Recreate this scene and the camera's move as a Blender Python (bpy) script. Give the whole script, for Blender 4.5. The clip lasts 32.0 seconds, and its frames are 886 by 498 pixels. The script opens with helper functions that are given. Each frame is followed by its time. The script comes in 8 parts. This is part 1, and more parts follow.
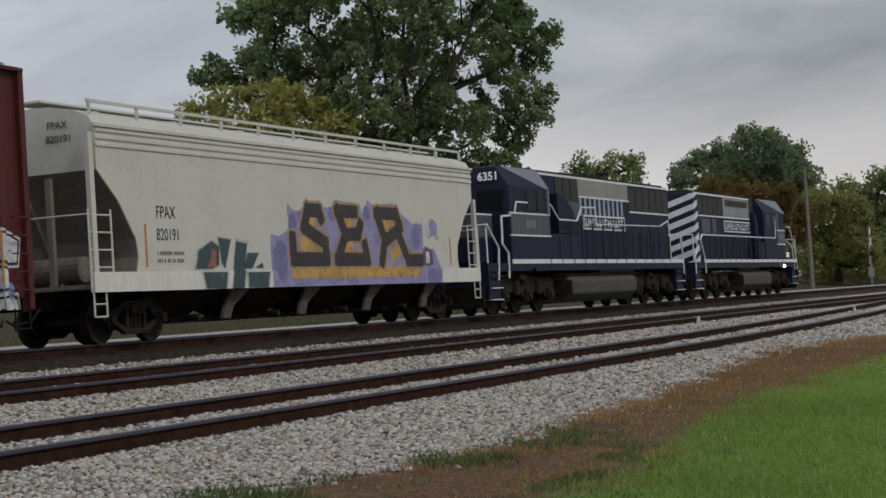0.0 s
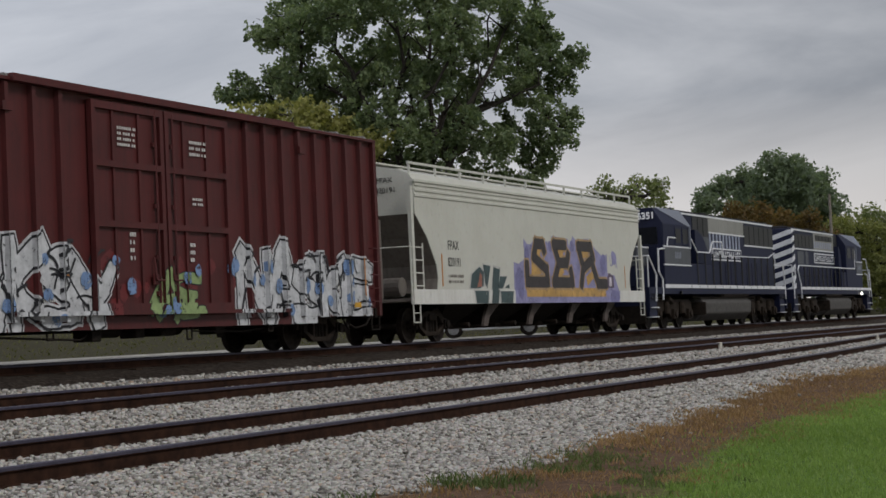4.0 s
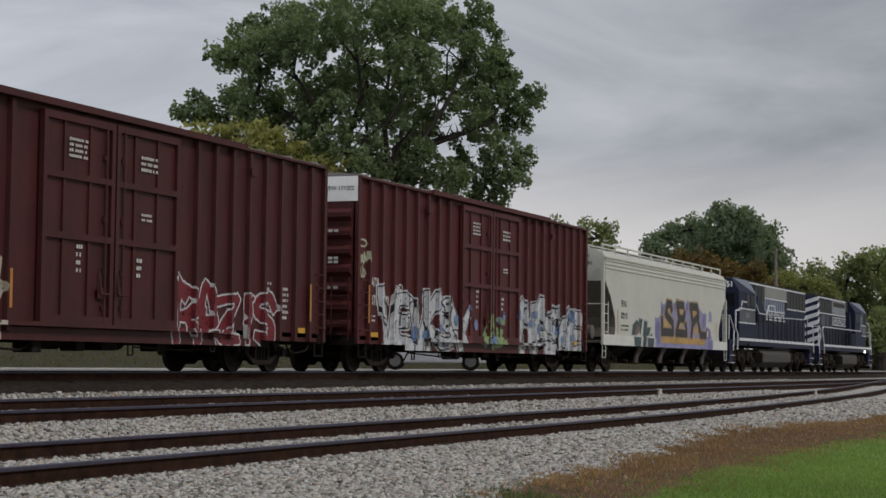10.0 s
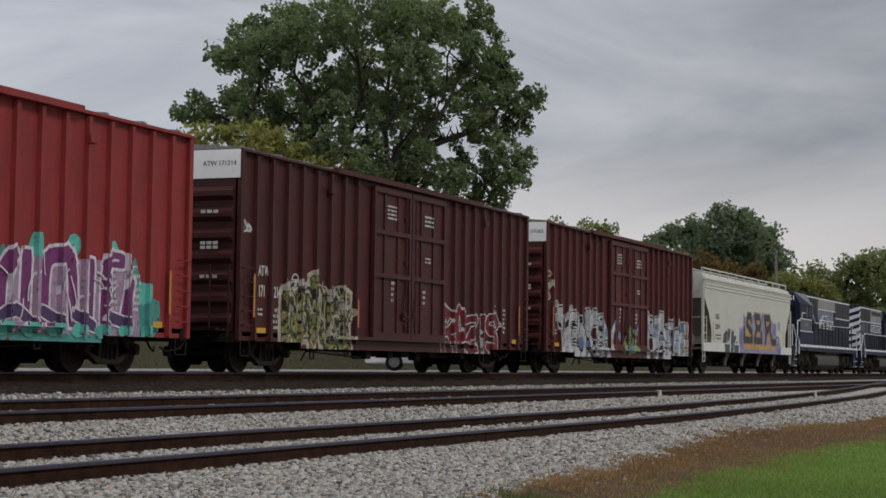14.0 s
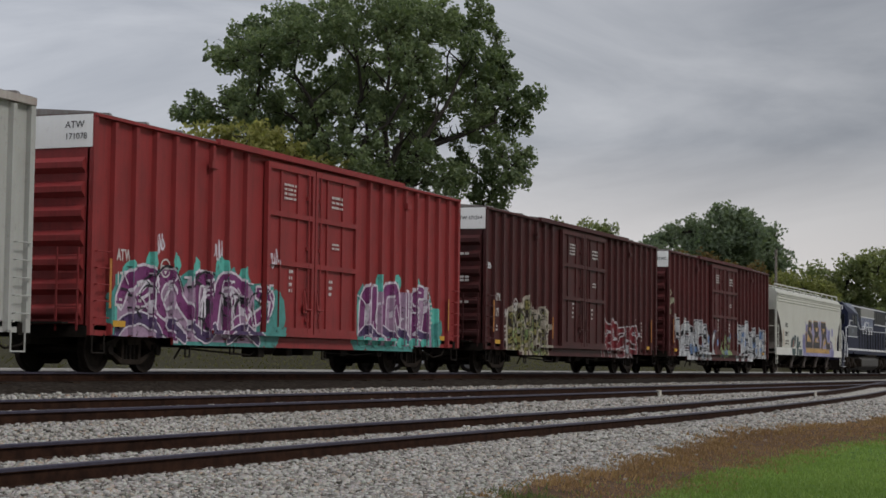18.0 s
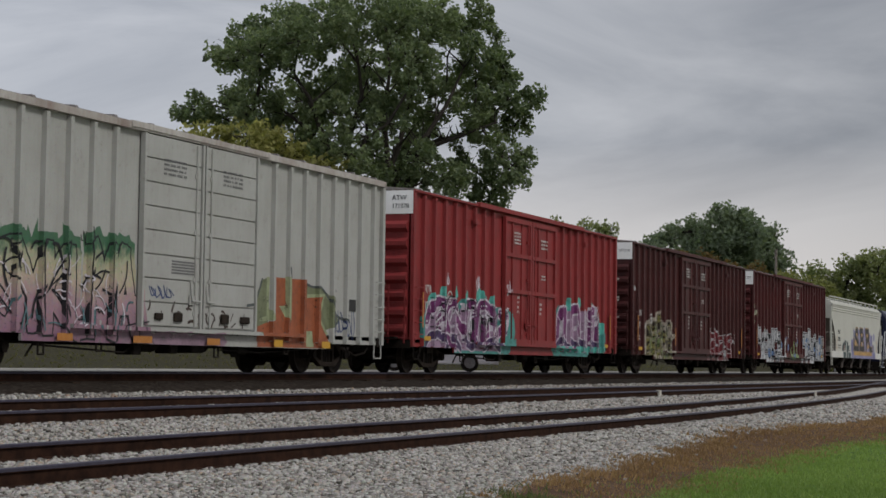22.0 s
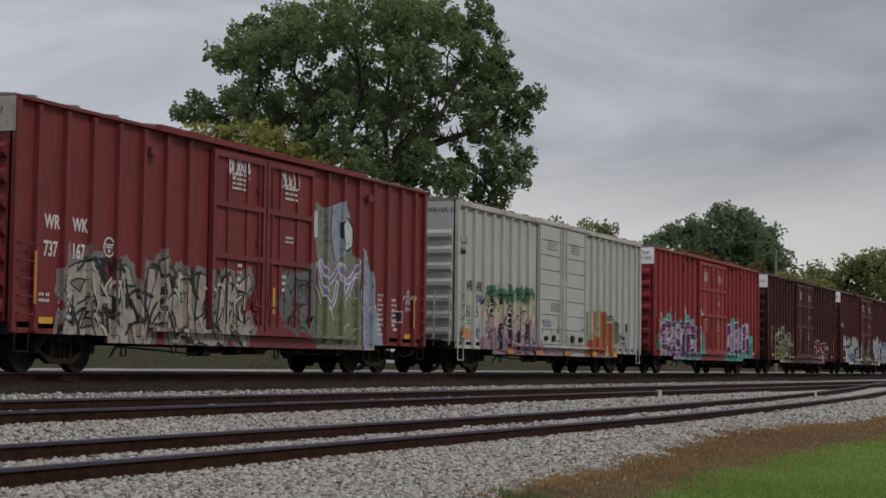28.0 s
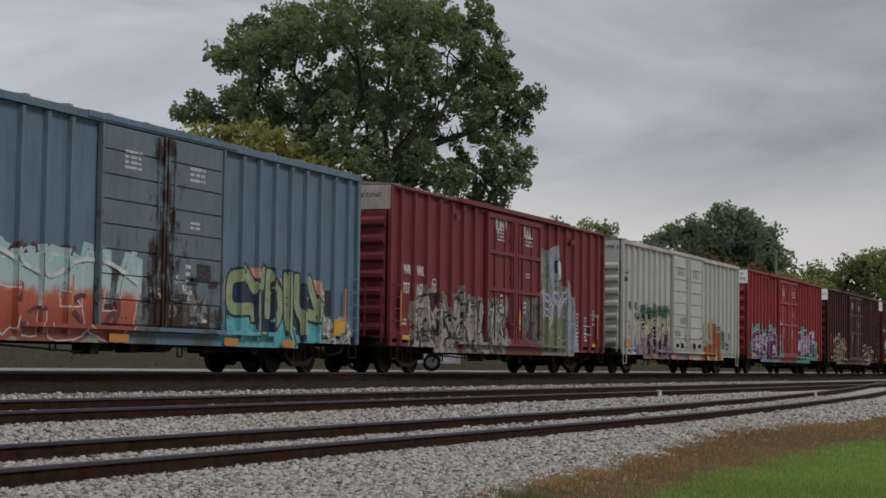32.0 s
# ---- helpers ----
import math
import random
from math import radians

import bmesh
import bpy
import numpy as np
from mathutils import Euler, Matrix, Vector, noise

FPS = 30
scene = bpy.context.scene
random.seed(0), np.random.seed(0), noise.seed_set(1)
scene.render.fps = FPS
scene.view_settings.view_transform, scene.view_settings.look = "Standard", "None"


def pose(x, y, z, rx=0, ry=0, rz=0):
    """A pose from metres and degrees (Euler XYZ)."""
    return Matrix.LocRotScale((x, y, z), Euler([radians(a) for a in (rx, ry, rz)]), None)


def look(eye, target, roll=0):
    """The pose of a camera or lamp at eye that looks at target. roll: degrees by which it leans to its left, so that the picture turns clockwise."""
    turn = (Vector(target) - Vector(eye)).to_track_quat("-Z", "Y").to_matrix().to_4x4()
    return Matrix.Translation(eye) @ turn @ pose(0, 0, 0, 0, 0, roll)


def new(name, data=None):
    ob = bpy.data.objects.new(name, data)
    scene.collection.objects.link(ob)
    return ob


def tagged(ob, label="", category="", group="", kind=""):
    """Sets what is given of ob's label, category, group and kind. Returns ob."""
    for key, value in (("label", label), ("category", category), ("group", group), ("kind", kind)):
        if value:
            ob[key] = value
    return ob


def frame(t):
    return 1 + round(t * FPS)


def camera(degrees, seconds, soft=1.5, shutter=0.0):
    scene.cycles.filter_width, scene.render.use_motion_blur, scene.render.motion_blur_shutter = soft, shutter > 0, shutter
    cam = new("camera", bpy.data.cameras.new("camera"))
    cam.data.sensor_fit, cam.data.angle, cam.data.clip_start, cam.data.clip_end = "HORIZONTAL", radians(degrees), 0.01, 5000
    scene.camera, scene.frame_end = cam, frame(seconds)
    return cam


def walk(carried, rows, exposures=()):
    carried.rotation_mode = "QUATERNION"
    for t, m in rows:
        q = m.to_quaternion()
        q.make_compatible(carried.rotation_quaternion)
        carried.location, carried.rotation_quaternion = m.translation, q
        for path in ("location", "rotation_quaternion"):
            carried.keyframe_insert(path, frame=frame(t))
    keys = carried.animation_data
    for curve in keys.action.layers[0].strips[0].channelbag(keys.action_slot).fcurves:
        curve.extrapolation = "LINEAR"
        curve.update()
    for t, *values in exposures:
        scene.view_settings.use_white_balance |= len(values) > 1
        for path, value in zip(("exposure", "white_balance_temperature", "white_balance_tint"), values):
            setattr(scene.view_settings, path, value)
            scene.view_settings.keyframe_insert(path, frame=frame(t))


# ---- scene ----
RAIL_Z = 1.357            # head of the rails under the train
YC, YB, YA = 20.85, 14.27, 9.91   # centre lines: train's track, middle track, near track (at its straight end)
SLOPE = 0.0620            # the yard falls towards the camera
GAUGE = 1.435

# ---------------------------------------------------------------- camera
cam = camera(27.95, 32.0, soft=1.6)
AIM = [  # seconds, heading from the y axis towards x, tilt up, lean (degrees)
    (0.0, 66.381, 1.951, -3.668), (0.5, 66.390, 1.910, -3.614), (1.0, 66.069, 2.085, -3.590), (1.5, 66.072, 2.028, -3.537),
    (2.0, 66.224, 1.966, -3.544), (2.5, 66.093, 2.007, -3.552), (3.0, 65.385, 2.178, -3.355), (3.5, 65.347, 2.222, -3.273),
    (5.5, 67.586, 4.576, 0.295), (6.0, 67.615, 4.106, 0.283), (6.5, 67.490, 3.951, 0.405), (7.0, 67.460, 3.781, 0.407),
    (7.5, 67.416, 3.627, 0.477), (8.0, 67.390, 3.586, 0.564), (8.5, 67.396, 3.601, 0.570), (9.0, 67.396, 3.620, 0.631),
    (9.5, 67.396, 3.643, 0.649), (10.0, 67.396, 3.676, 0.650), (10.5, 67.396, 3.681, 0.694), (11.0, 67.396, 3.691, 0.689),
    (12.0, 67.396, 3.714, 0.733), (32.0, 67.396, 3.714, 0.733)]
EYE = Vector((0, 0, 1.6))


def aim(h, p, lean):
    h, p = radians(h), radians(p)
    return look(EYE, EYE + Vector((math.sin(h) * math.cos(p), math.cos(h) * math.cos(p), math.sin(p))), lean)


walk(cam, [(t, aim(h, p, r)) for t, h, p, r in AIM], [(0.0, -0.03), (6.0, 0.0), (14.0, 0.0), (20.0, -0.03), (25.0, -0.05), (32.0, -0.03)])


def travel(t):
    """Metres by which the train has moved, 0 at 20 s."""
    lag = np.interp(t, (0, 1, 2, 3, 3.5, 5.5, 6, 7, 8, 9, 10, 11, 12, 13, 14), (1.68, 1.46, 1.26, 1.05, 0.95, 0.76, 0.68, 0.52, 0.38, 0.27, 0.2, 0.13, 0.07, 0.02, 0))
    return 3.861 * (t - 20) + 0.0119 * (t - 20) ** 2 + float(lag)


# ---------------------------------------------------------------- world and sun
def make_world():
    w = bpy.data.worlds.new("world")
    scene.world = w
    w.use_nodes = True
    nt = w.node_tree
    nt.nodes.clear()
    out, bg = nt.nodes.new("ShaderNodeOutputWorld"), nt.nodes.new("ShaderNodeBackground")
    sky = nt.nodes.new("ShaderNodeTexSky")
    sky.sky_type, sky.sun_disc, sky.sun_elevation, sky.sun_rotation = "NISHITA", False, radians(44), radians(195)
    sky.air_density, sky.dust_density = 1.4, 3.0
    tc, mp = nt.nodes.new("ShaderNodeTexCoord"), nt.nodes.new("ShaderNodeMapping")
    mp.inputs["Scale"].default_value = (3.3, 3.3, 13.0)
    n1 = nt.nodes.new("ShaderNodeTexNoise")
    n1.inputs["Scale"].default_value, n1.inputs["Detail"].default_value, n1.inputs["Roughness"].default_value = 1.0, 7.0, 0.55
    n1.inputs["Distortion"].default_value = 0.5
    ramp = nt.nodes.new("ShaderNodeValToRGB")
    e = ramp.color_ramp.elements
    e[0].position, e[0].color = 0.36, (3.35, 3.55, 4.05, 1)
    e[1].position, e[1].color = 0.66, (6.0, 6.15, 6.6, 1)
    # towards the horizon the cloud thins to a pale warm band
    sep = nt.nodes.new("ShaderNodeSeparateXYZ")
    band = nt.nodes.new("ShaderNodeMapRange")
    band.inputs["From Min"].default_value, band.inputs["From Max"].default_value = 0.125, 0.03
    band.clamp = True
    warm = nt.nodes.new("ShaderNodeMixRGB")
    warm.inputs["Color2"].default_value = (9.3, 8.8, 8.55, 1)
    mul = nt.nodes.new("ShaderNodeMath")
    mul.operation = "MULTIPLY"
    mul.inputs[1].default_value = 0.9
    mix = nt.nodes.new("ShaderNodeMixRGB")
    mix.inputs["Fac"].default_value = 0.92
    L = nt.links.new
    L(tc.outputs["Generated"], mp.inputs["Vector"])
    L(mp.outputs["Vector"], n1.inputs["Vector"])
    L(n1.outputs["Fac"], ramp.inputs["Fac"])
    L(tc.outputs["Generated"], sep.inputs["Vector"])
    L(sep.outputs["Z"], band.inputs["Value"])
    L(band.outputs["Result"], mul.inputs[0])
    L(mul.outputs[0], warm.inputs["Fac"])
    L(ramp.outputs["Color"], warm.inputs["Color1"])
    L(sky.outputs["Color"], mix.inputs["Color1"])
    thin = nt.nodes.new("ShaderNodeMapRange")
    thin.inputs["From Min"].default_value, thin.inputs["From Max"].default_value = -0.35, 1.10
    thin.inputs["To Min"].default_value, thin.inputs["To Max"].default_value = 0.81, 2.25
    # the cloud is thinner towards the west
    west = nt.nodes.new("ShaderNodeMath")
    west.operation = "MULTIPLY_ADD"
    west.inputs[1].default_value = -0.5
    L(sep.outputs["X"], west.inputs[0])
    L(sep.outputs["Y"], west.inputs[2])
    L(west.outputs[0], thin.inputs["Value"])
    gain = nt.nodes.new("ShaderNodeMixRGB")
    gain.blend_type = "MULTIPLY"
    gain.inputs["Fac"].default_value = 1.0
    L(warm.outputs["Color"], gain.inputs["Color1"])
    L(thin.outputs["Result"], gain.inputs["Color2"])
    L(gain.outputs["Color"], mix.inputs["Color2"])
    L(mix.outputs["Color"], bg.inputs["Color"])
    bg.inputs["Strength"].default_value = 0.0925
    L(bg.outputs["Background"], out.inputs["Surface"])
    sun = new("sun", bpy.data.lights.new("sun", "SUN"))
    sun.data.energy, sun.data.angle, sun.data.color = 1.5, radians(14), (1.0, 0.975, 0.94)
    sun.matrix_world = look((42, -46, 66), (60, 20, 0))


make_world()


# ---------------------------------------------------------------- materials
def nodes_of(name):
    m = bpy.data.materials.new(name)
    m.use_nodes = True
    nt = m.node_tree
    return m, nt, nt.nodes["Principled BSDF"]


def tex(nt, kind, scale, detail=4.0, rough=0.6, coord="Object", stretch=(1, 1, 1)):
    tc, mp = nt.nodes.new("ShaderNodeTexCoord"), nt.nodes.new("ShaderNodeMapping")
    mp.inputs["Scale"].default_value = stretch
    n = nt.nodes.new(kind)
    n.inputs["Scale"].default_value = scale
    if kind == "ShaderNodeTexNoise":
        n.inputs["Detail"].default_value, n.inputs["Roughness"].default_value = detail, rough
    nt.links.new(tc.outputs[coord], mp.inputs["Vector"])
    nt.links.new(mp.outputs["Vector"], n.inputs["Vector"])
    return n


def ramp_of(nt, src, stops):
    r = nt.nodes.new("ShaderNodeValToRGB")
    el = r.color_ramp.elements
    while len(el) < len(stops):
        el.new(0.5)
    for e, (p, c) in zip(el, stops):
        e.position, e.color = p, (*c, 1)
    nt.links.new(src, r.inputs["Fac"])
    return r.outputs["Color"]


def blend(nt, fac, a, b, kind="MIX"):
    m = nt.nodes.new("ShaderNodeMixRGB")
    m.blend_type = kind
    for key, v in (("Fac", fac), ("Color1", a), ("Color2", b)):
        if isinstance(v, (int, float)):
            m.inputs[key].default_value = v
        elif isinstance(v, tuple):
            m.inputs[key].default_value = (*v, 1)
        else:
            nt.links.new(v, m.inputs[key])
    return m.outputs["Color"]


def bump(nt, bsdf, src, strength, dist):
    b = nt.nodes.new("ShaderNodeBump")
    b.inputs["Strength"].default_value, b.inputs["Distance"].default_value = strength, dist
    nt.links.new(src, b.inputs["Height"])
    nt.links.new(b.outputs["Normal"], bsdf.inputs["Normal"])


def paint(name, base, dirt, rough=0.55, streak=0.5, metal=0.0, grime=0.5):
    """Weathered paint on steel: rain streaks, blotches and fine grain."""
    m, nt, bs = nodes_of(name)
    big = tex(nt, "ShaderNodeTexNoise", 0.9, 5, 0.62)
    run = tex(nt, "ShaderNodeTexNoise", 3.0, 4, 0.6, stretch=(3.2, 3.2, 0.22))
    fine = tex(nt, "ShaderNodeTexNoise", 38, 3, 0.6)
    c = blend(nt, ramp_of(nt, big.outputs["Fac"], [(0.38, (0, 0, 0)), (0.75, (grime,) * 3)]), base, dirt)
    c = blend(nt, ramp_of(nt, run.outputs["Fac"], [(0.46, (0, 0, 0)), (0.72, (streak,) * 3)]), c, dirt)
    scuff = tex(nt, "ShaderNodeTexNoise", 6.5, 8, 0.75, stretch=(1, 1, 0.7))
    c = blend(nt, ramp_of(nt, scuff.outputs["Fac"], [(0.56, (0, 0, 0)), (0.68, (0.5,) * 3)]), c, dirt)
    c = blend(nt, 0.16, c, fine.outputs["Color"], "OVERLAY")
    nt.links.new(c, bs.inputs["Base Color"])
    bs.inputs["Roughness"].default_value, bs.inputs["Metallic"].default_value = rough, metal
    bs.inputs["Specular IOR Level"].default_value = 0.3
    bump(nt, bs, fine.outputs["Fac"], 0.08, 0.01)
    return m


def plain(name, a, b, scale=6.0, rough=0.7, metal=0.0, bmp=0.15, shine=0.5):
    m, nt, bs = nodes_of(name)
    n = tex(nt, "ShaderNodeTexNoise", scale, 5, 0.65)
    nt.links.new(ramp_of(nt, n.outputs["Fac"], [(0.3, a), (0.7, b)]), bs.inputs["Base Color"])
    bs.inputs["Roughness"].default_value, bs.inputs["Metallic"].default_value = rough, metal
    bs.inputs["Specular IOR Level"].default_value = shine
    bump(nt, bs, n.outputs["Fac"], bmp, 0.02)
    return m


def leafy(name, a, b, c=None):
    """Leaves: hue by island, a little light through them."""
    m, nt, bs = nodes_of(name)
    g = nt.nodes.new("ShaderNodeNewGeometry")
    big = tex(nt, "ShaderNodeTexNoise", 0.35, 3, 0.5)
    col = ramp_of(nt, g.outputs["Random Per Island"], [(0.0, a), (0.8, b), (1.0, c or b)])
    col = blend(nt, 0.5, col, ramp_of(nt, big.outputs["Fac"], [(0.35, a), (0.65, b)]))
    nt.links.new(col, bs.inputs["Base Color"])
    bs.inputs["Roughness"].default_value, bs.inputs["Specular IOR Level"].default_value = 0.55, 0.25
    tr, mx = nt.nodes.new("ShaderNodeBsdfTranslucent"), nt.nodes.new("ShaderNodeMixShader")
    bright = blend(nt, 1.0, col, (1.5, 1.6, 0.9), "MULTIPLY")
    nt.links.new(bright, tr.inputs["Color"])
    mx.inputs["Fac"].default_value = 0.45
    nt.links.new(bs.outputs["BSDF"], mx.inputs[1])
    nt.links.new(tr.outputs["BSDF"], mx.inputs[2])
    nt.links.new(mx.outputs["Shader"], nt.nodes["Material Output"].inputs["Surface"])
    return m


M = {}
M["maroon"] = paint("maroon_paint", (0.078, 0.0145, 0.0147), (0.032, 0.0105, 0.0104))
M["maroon_dark"] = paint("dark_maroon_paint", (0.064, 0.0142, 0.0140), (0.026, 0.0096, 0.0094), grime=0.7)
M["red"] = paint("red_paint", (0.25, 0.030, 0.031), (0.11, 0.022, 0.022), streak=0.4)
M["brick"] = paint("dull_red_paint", (0.165, 0.026, 0.028), (0.075, 0.018, 0.018))
M["white"] = paint("white_paint", (0.388, 0.392, 0.372), (0.22, 0.205, 0.18), streak=0.18, grime=0.35)
M["cream"] = paint("cream_paint", (0.49, 0.49, 0.442), (0.33, 0.31, 0.265), streak=0.10, grime=0.30)
M["hopper_end"] = paint("grimy_grey_paint", (0.17, 0.152, 0.135), (0.07, 0.058, 0.048))
M["blue"] = paint("faded_blue_paint", (0.105, 0.165, 0.225), (0.055, 0.085, 0.115))
M["navy"] = paint("navy_paint", (0.0026, 0.0052, 0.030), (0.003, 0.005, 0.015), rough=0.6, grime=0.3)
M["loco_grey"] = paint("loco_grey_paint", (0.075, 0.082, 0.095), (0.045, 0.045, 0.05), rough=0.55)
M["loco_white"] = paint("loco_white_paint", (0.62, 0.63, 0.66), (0.3, 0.3, 0.3), rough=0.45, grime=0.3, streak=0.2)
M["loco_black"] = plain("loco_black_grille", (0.008, 0.008, 0.009), (0.02, 0.02, 0.02), 30, 0.6)
M["under"] = plain("black_running_gear", (0.007, 0.006, 0.005), (0.022, 0.017, 0.014), 9, 0.8, shine=0.12)
M["truck"] = plain("rusty_truck_steel", (0.010, 0.0075, 0.0055), (0.034, 0.025, 0.019), 7, 0.8, shine=0.15)
M["wheel"] = plain("wheel_steel", (0.011, 0.008, 0.0065), (0.034, 0.025, 0.019), 9, 0.7, 0.2, shine=0.2)
M["rail"] = plain("rusty_rail_steel", (0.012, 0.0062, 0.0045), (0.044, 0.021, 0.013), 5, 0.85, 0.0, shine=0.08)
# worn steel; the blue-purple base colour holds the highlight along the head
M["rail_head"] = plain("worn_rail_head_sheen", (0.030, 0.027, 0.048), (0.065, 0.058, 0.085), 12, 0.45, 0.4)
M["tie"] = plain("dark_tie_wood", (0.012, 0.008, 0.006), (0.055, 0.037, 0.026), 8, 0.9, shine=0.1)
M["white_letters"] = plain("white_stencil_paint", (0.42, 0.41, 0.40), (0.6, 0.6, 0.58), 20, 0.6)
M["black_letters"] = plain("black_stencil_paint", (0.012, 0.012, 0.012), (0.03, 0.03, 0.03), 20, 0.6)
M["yellow"] = plain("yellow_plate_paint", (0.42, 0.22, 0.015), (0.55, 0.31, 0.03), 20, 0.6)
M["orange"] = plain("orange_stripe_paint", (0.36, 0.13, 0.02), (0.45, 0.2, 0.05), 20, 0.6)
M["reservoir"] = plain("dusty_brown_steel", (0.05, 0.040, 0.036), (0.11, 0.09, 0.08), 6, 0.7, shine=0.2)
M["stained_pale"] = paint("stained_pale_paint", (0.46, 0.44, 0.41), (0.16, 0.09, 0.07), streak=0.3, grime=0.7)
M["stained_white"] = paint("stained_white_paint", (0.33, 0.31, 0.285), (0.13, 0.075, 0.055), streak=0.3, grime=0.9)
# blue-grey lightened to stand for sky light on the cab slope; pale trim shares it
M["visor"] = paint("skylit_visor_and_trim_paint", (0.17, 0.19, 0.24), (0.12, 0.12, 0.13))
M["hood_tan"] = paint("pale_hood_paint", (0.25, 0.25, 0.235), (0.12, 0.115, 0.105))
M["sill"] = paint("pale_sill_paint", (0.60, 0.60, 0.57), (0.36, 0.34, 0.30), streak=0.3, grime=0.3)
M["glass"] = plain("dark_cab_glass", (0.006, 0.007, 0.009), (0.012, 0.013, 0.016), 3, 0.30, 0.0, 0.0)
M["glass"].node_tree.nodes["Principled BSDF"].inputs["Specular IOR Level"].default_value = 0.05
M["bark"] = plain("grey_bark", (0.018, 0.014, 0.011), (0.045, 0.036, 0.028), 9, 0.9, 0.0, 0.4)
M["leaf_green"] = leafy("cottonwood_leaves", (0.090, 0.126, 0.072), (0.172, 0.212, 0.118), (0.30, 0.33, 0.20))
# dark green raised towards grey to carry the distance haze in the leaf colour
M["leaf_hazed"] = leafy("hazed_dark_leaves", (0.105, 0.138, 0.095), (0.155, 0.192, 0.132), (0.185, 0.22, 0.155))
M["leaf_yellow"] = leafy("yellowing_leaves", (0.18, 0.185, 0.07), (0.29, 0.28, 0.105), (0.37, 0.33, 0.13))
M["leaf_rust"] = leafy("rust_leaves", (0.08, 0.06, 0.025), (0.15, 0.095, 0.035), (0.19, 0.11, 0.04))
M["leaf_olive"] = leafy("olive_leaves", (0.12, 0.135, 0.050), (0.20, 0.205, 0.075), (0.27, 0.255, 0.10))
M["leaf_mid"] = leafy("mixed_green_leaves", (0.11, 0.14, 0.066), (0.20, 0.22, 0.105), (0.28, 0.27, 0.13))


def rusted(name, base, dirt, rust):
    """Faded paint eaten by rust round the locking bars and along the foot of the doors."""
    m = paint(name, base, dirt)
    nt = m.node_tree
    bs = nt.nodes["Principled BSDF"]
    old = bs.inputs["Base Color"].links[0].from_socket
    tc, sep = nt.nodes.new("ShaderNodeTexCoord"), nt.nodes.new("ShaderNodeSeparateXYZ")
    nt.links.new(tc.outputs["Object"], sep.inputs["Vector"])
    total = tex(nt, "ShaderNodeTexNoise", 2.6, 8, 0.72, stretch=(1, 1, 0.55)).outputs["Fac"]
    ab = nt.nodes.new("ShaderNodeMath")
    ab.operation = "ABSOLUTE"
    nt.links.new(sep.outputs["X"], ab.inputs[0])
    for src, near, far, amount in ((ab.outputs[0], 0.05, 0.95, 0.16), (sep.outputs["Z"], 1.0, 2.0, 0.10), (sep.outputs["Z"], 2.0, 3.6, 0.06)):
        mr, ad = nt.nodes.new("ShaderNodeMapRange"), nt.nodes.new("ShaderNodeMath")
        mr.inputs["From Min"].default_value, mr.inputs["From Max"].default_value = far, near
        mr.inputs["To Max"].default_value = amount
        nt.links.new(src, mr.inputs["Value"])
        nt.links.new(mr.outputs["Result"], ad.inputs[0])
        nt.links.new(total, ad.inputs[1])
        total = ad.outputs[0]
    f = ramp_of(nt, total, [(0.61, (0, 0, 0)), (0.69, (1, 1, 1))])
    nt.links.new(blend(nt, f, old, rust), bs.inputs["Base Color"])
    return m


M["blue_door"] = rusted("rusted_blue_door_paint", (0.115, 0.155, 0.185), (0.07, 0.085, 0.095), (0.030, 0.016, 0.012))
M["panel_white"] = paint("white_end_panel", (0.80, 0.80, 0.79), (0.6, 0.59, 0.56), streak=0.15, grime=0.15)


# ---------------------------------------------------------------- mesh helpers
def box(bm, x0, x1, y0, y1, z0, z1):
    v = [bm.verts.new((x, y, z)) for x in (x0, x1) for y in (y0, y1) for z in (z0, z1)]
    for f in ((0, 1, 3, 2), (4, 6, 7, 5), (0, 4, 5, 1), (2, 3, 7, 6), (0, 2, 6, 4), (1, 5, 7, 3)):
        bm.faces.new([v[i] for i in f])
    return v


def prism(bm, outline, y0, y1):
    """An outline in x, z drawn out along y."""
    a, b = [bm.verts.new((x, y0, z)) for x, z in outline], [bm.verts.new((x, y1, z)) for x, z in outline]
    n = len(outline)
    bm.faces.new(a)
    bm.faces.new(b[::-1])
    for i in range(n):
        bm.faces.new((a[i], b[i], b[(i + 1) % n], a[(i + 1) % n]))


def prism_x(bm, outline, x0, x1):
    """An outline in y, z drawn out along x."""
    a, b = [bm.verts.new((x0, y, z)) for y, z in outline], [bm.verts.new((x1, y, z)) for y, z in outline]
    n = len(outline)
    bm.faces.new(a)
    bm.faces.new(b[::-1])
    for i in range(n):
        bm.faces.new((a[i], b[i], b[(i + 1) % n], a[(i + 1) % n]))


def rod(bm, a, b, r, n=8, r2=None):
    a, b = Vector(a), Vector(b)
    q = (b - a).to_track_quat("Z", "Y")
    r2 = r if r2 is None else r2
    ra = [bm.verts.new(a + q @ Vector((r * math.cos(i * math.tau / n), r * math.sin(i * math.tau / n), 0))) for i in range(n)]
    rb = [bm.verts.new(b + q @ Vector((r2 * math.cos(i * math.tau / n), r2 * math.sin(i * math.tau / n), 0))) for i in range(n)]
    for i in range(n):
        bm.faces.new((ra[i], ra[(i + 1) % n], rb[(i + 1) % n], rb[i]))
    bm.faces.new(ra[::-1])
    bm.faces.new(rb)


def pipe(bm, pts, r, n=6):
    for a, b in zip(pts, pts[1:]):
        rod(bm, a, b, r, n)


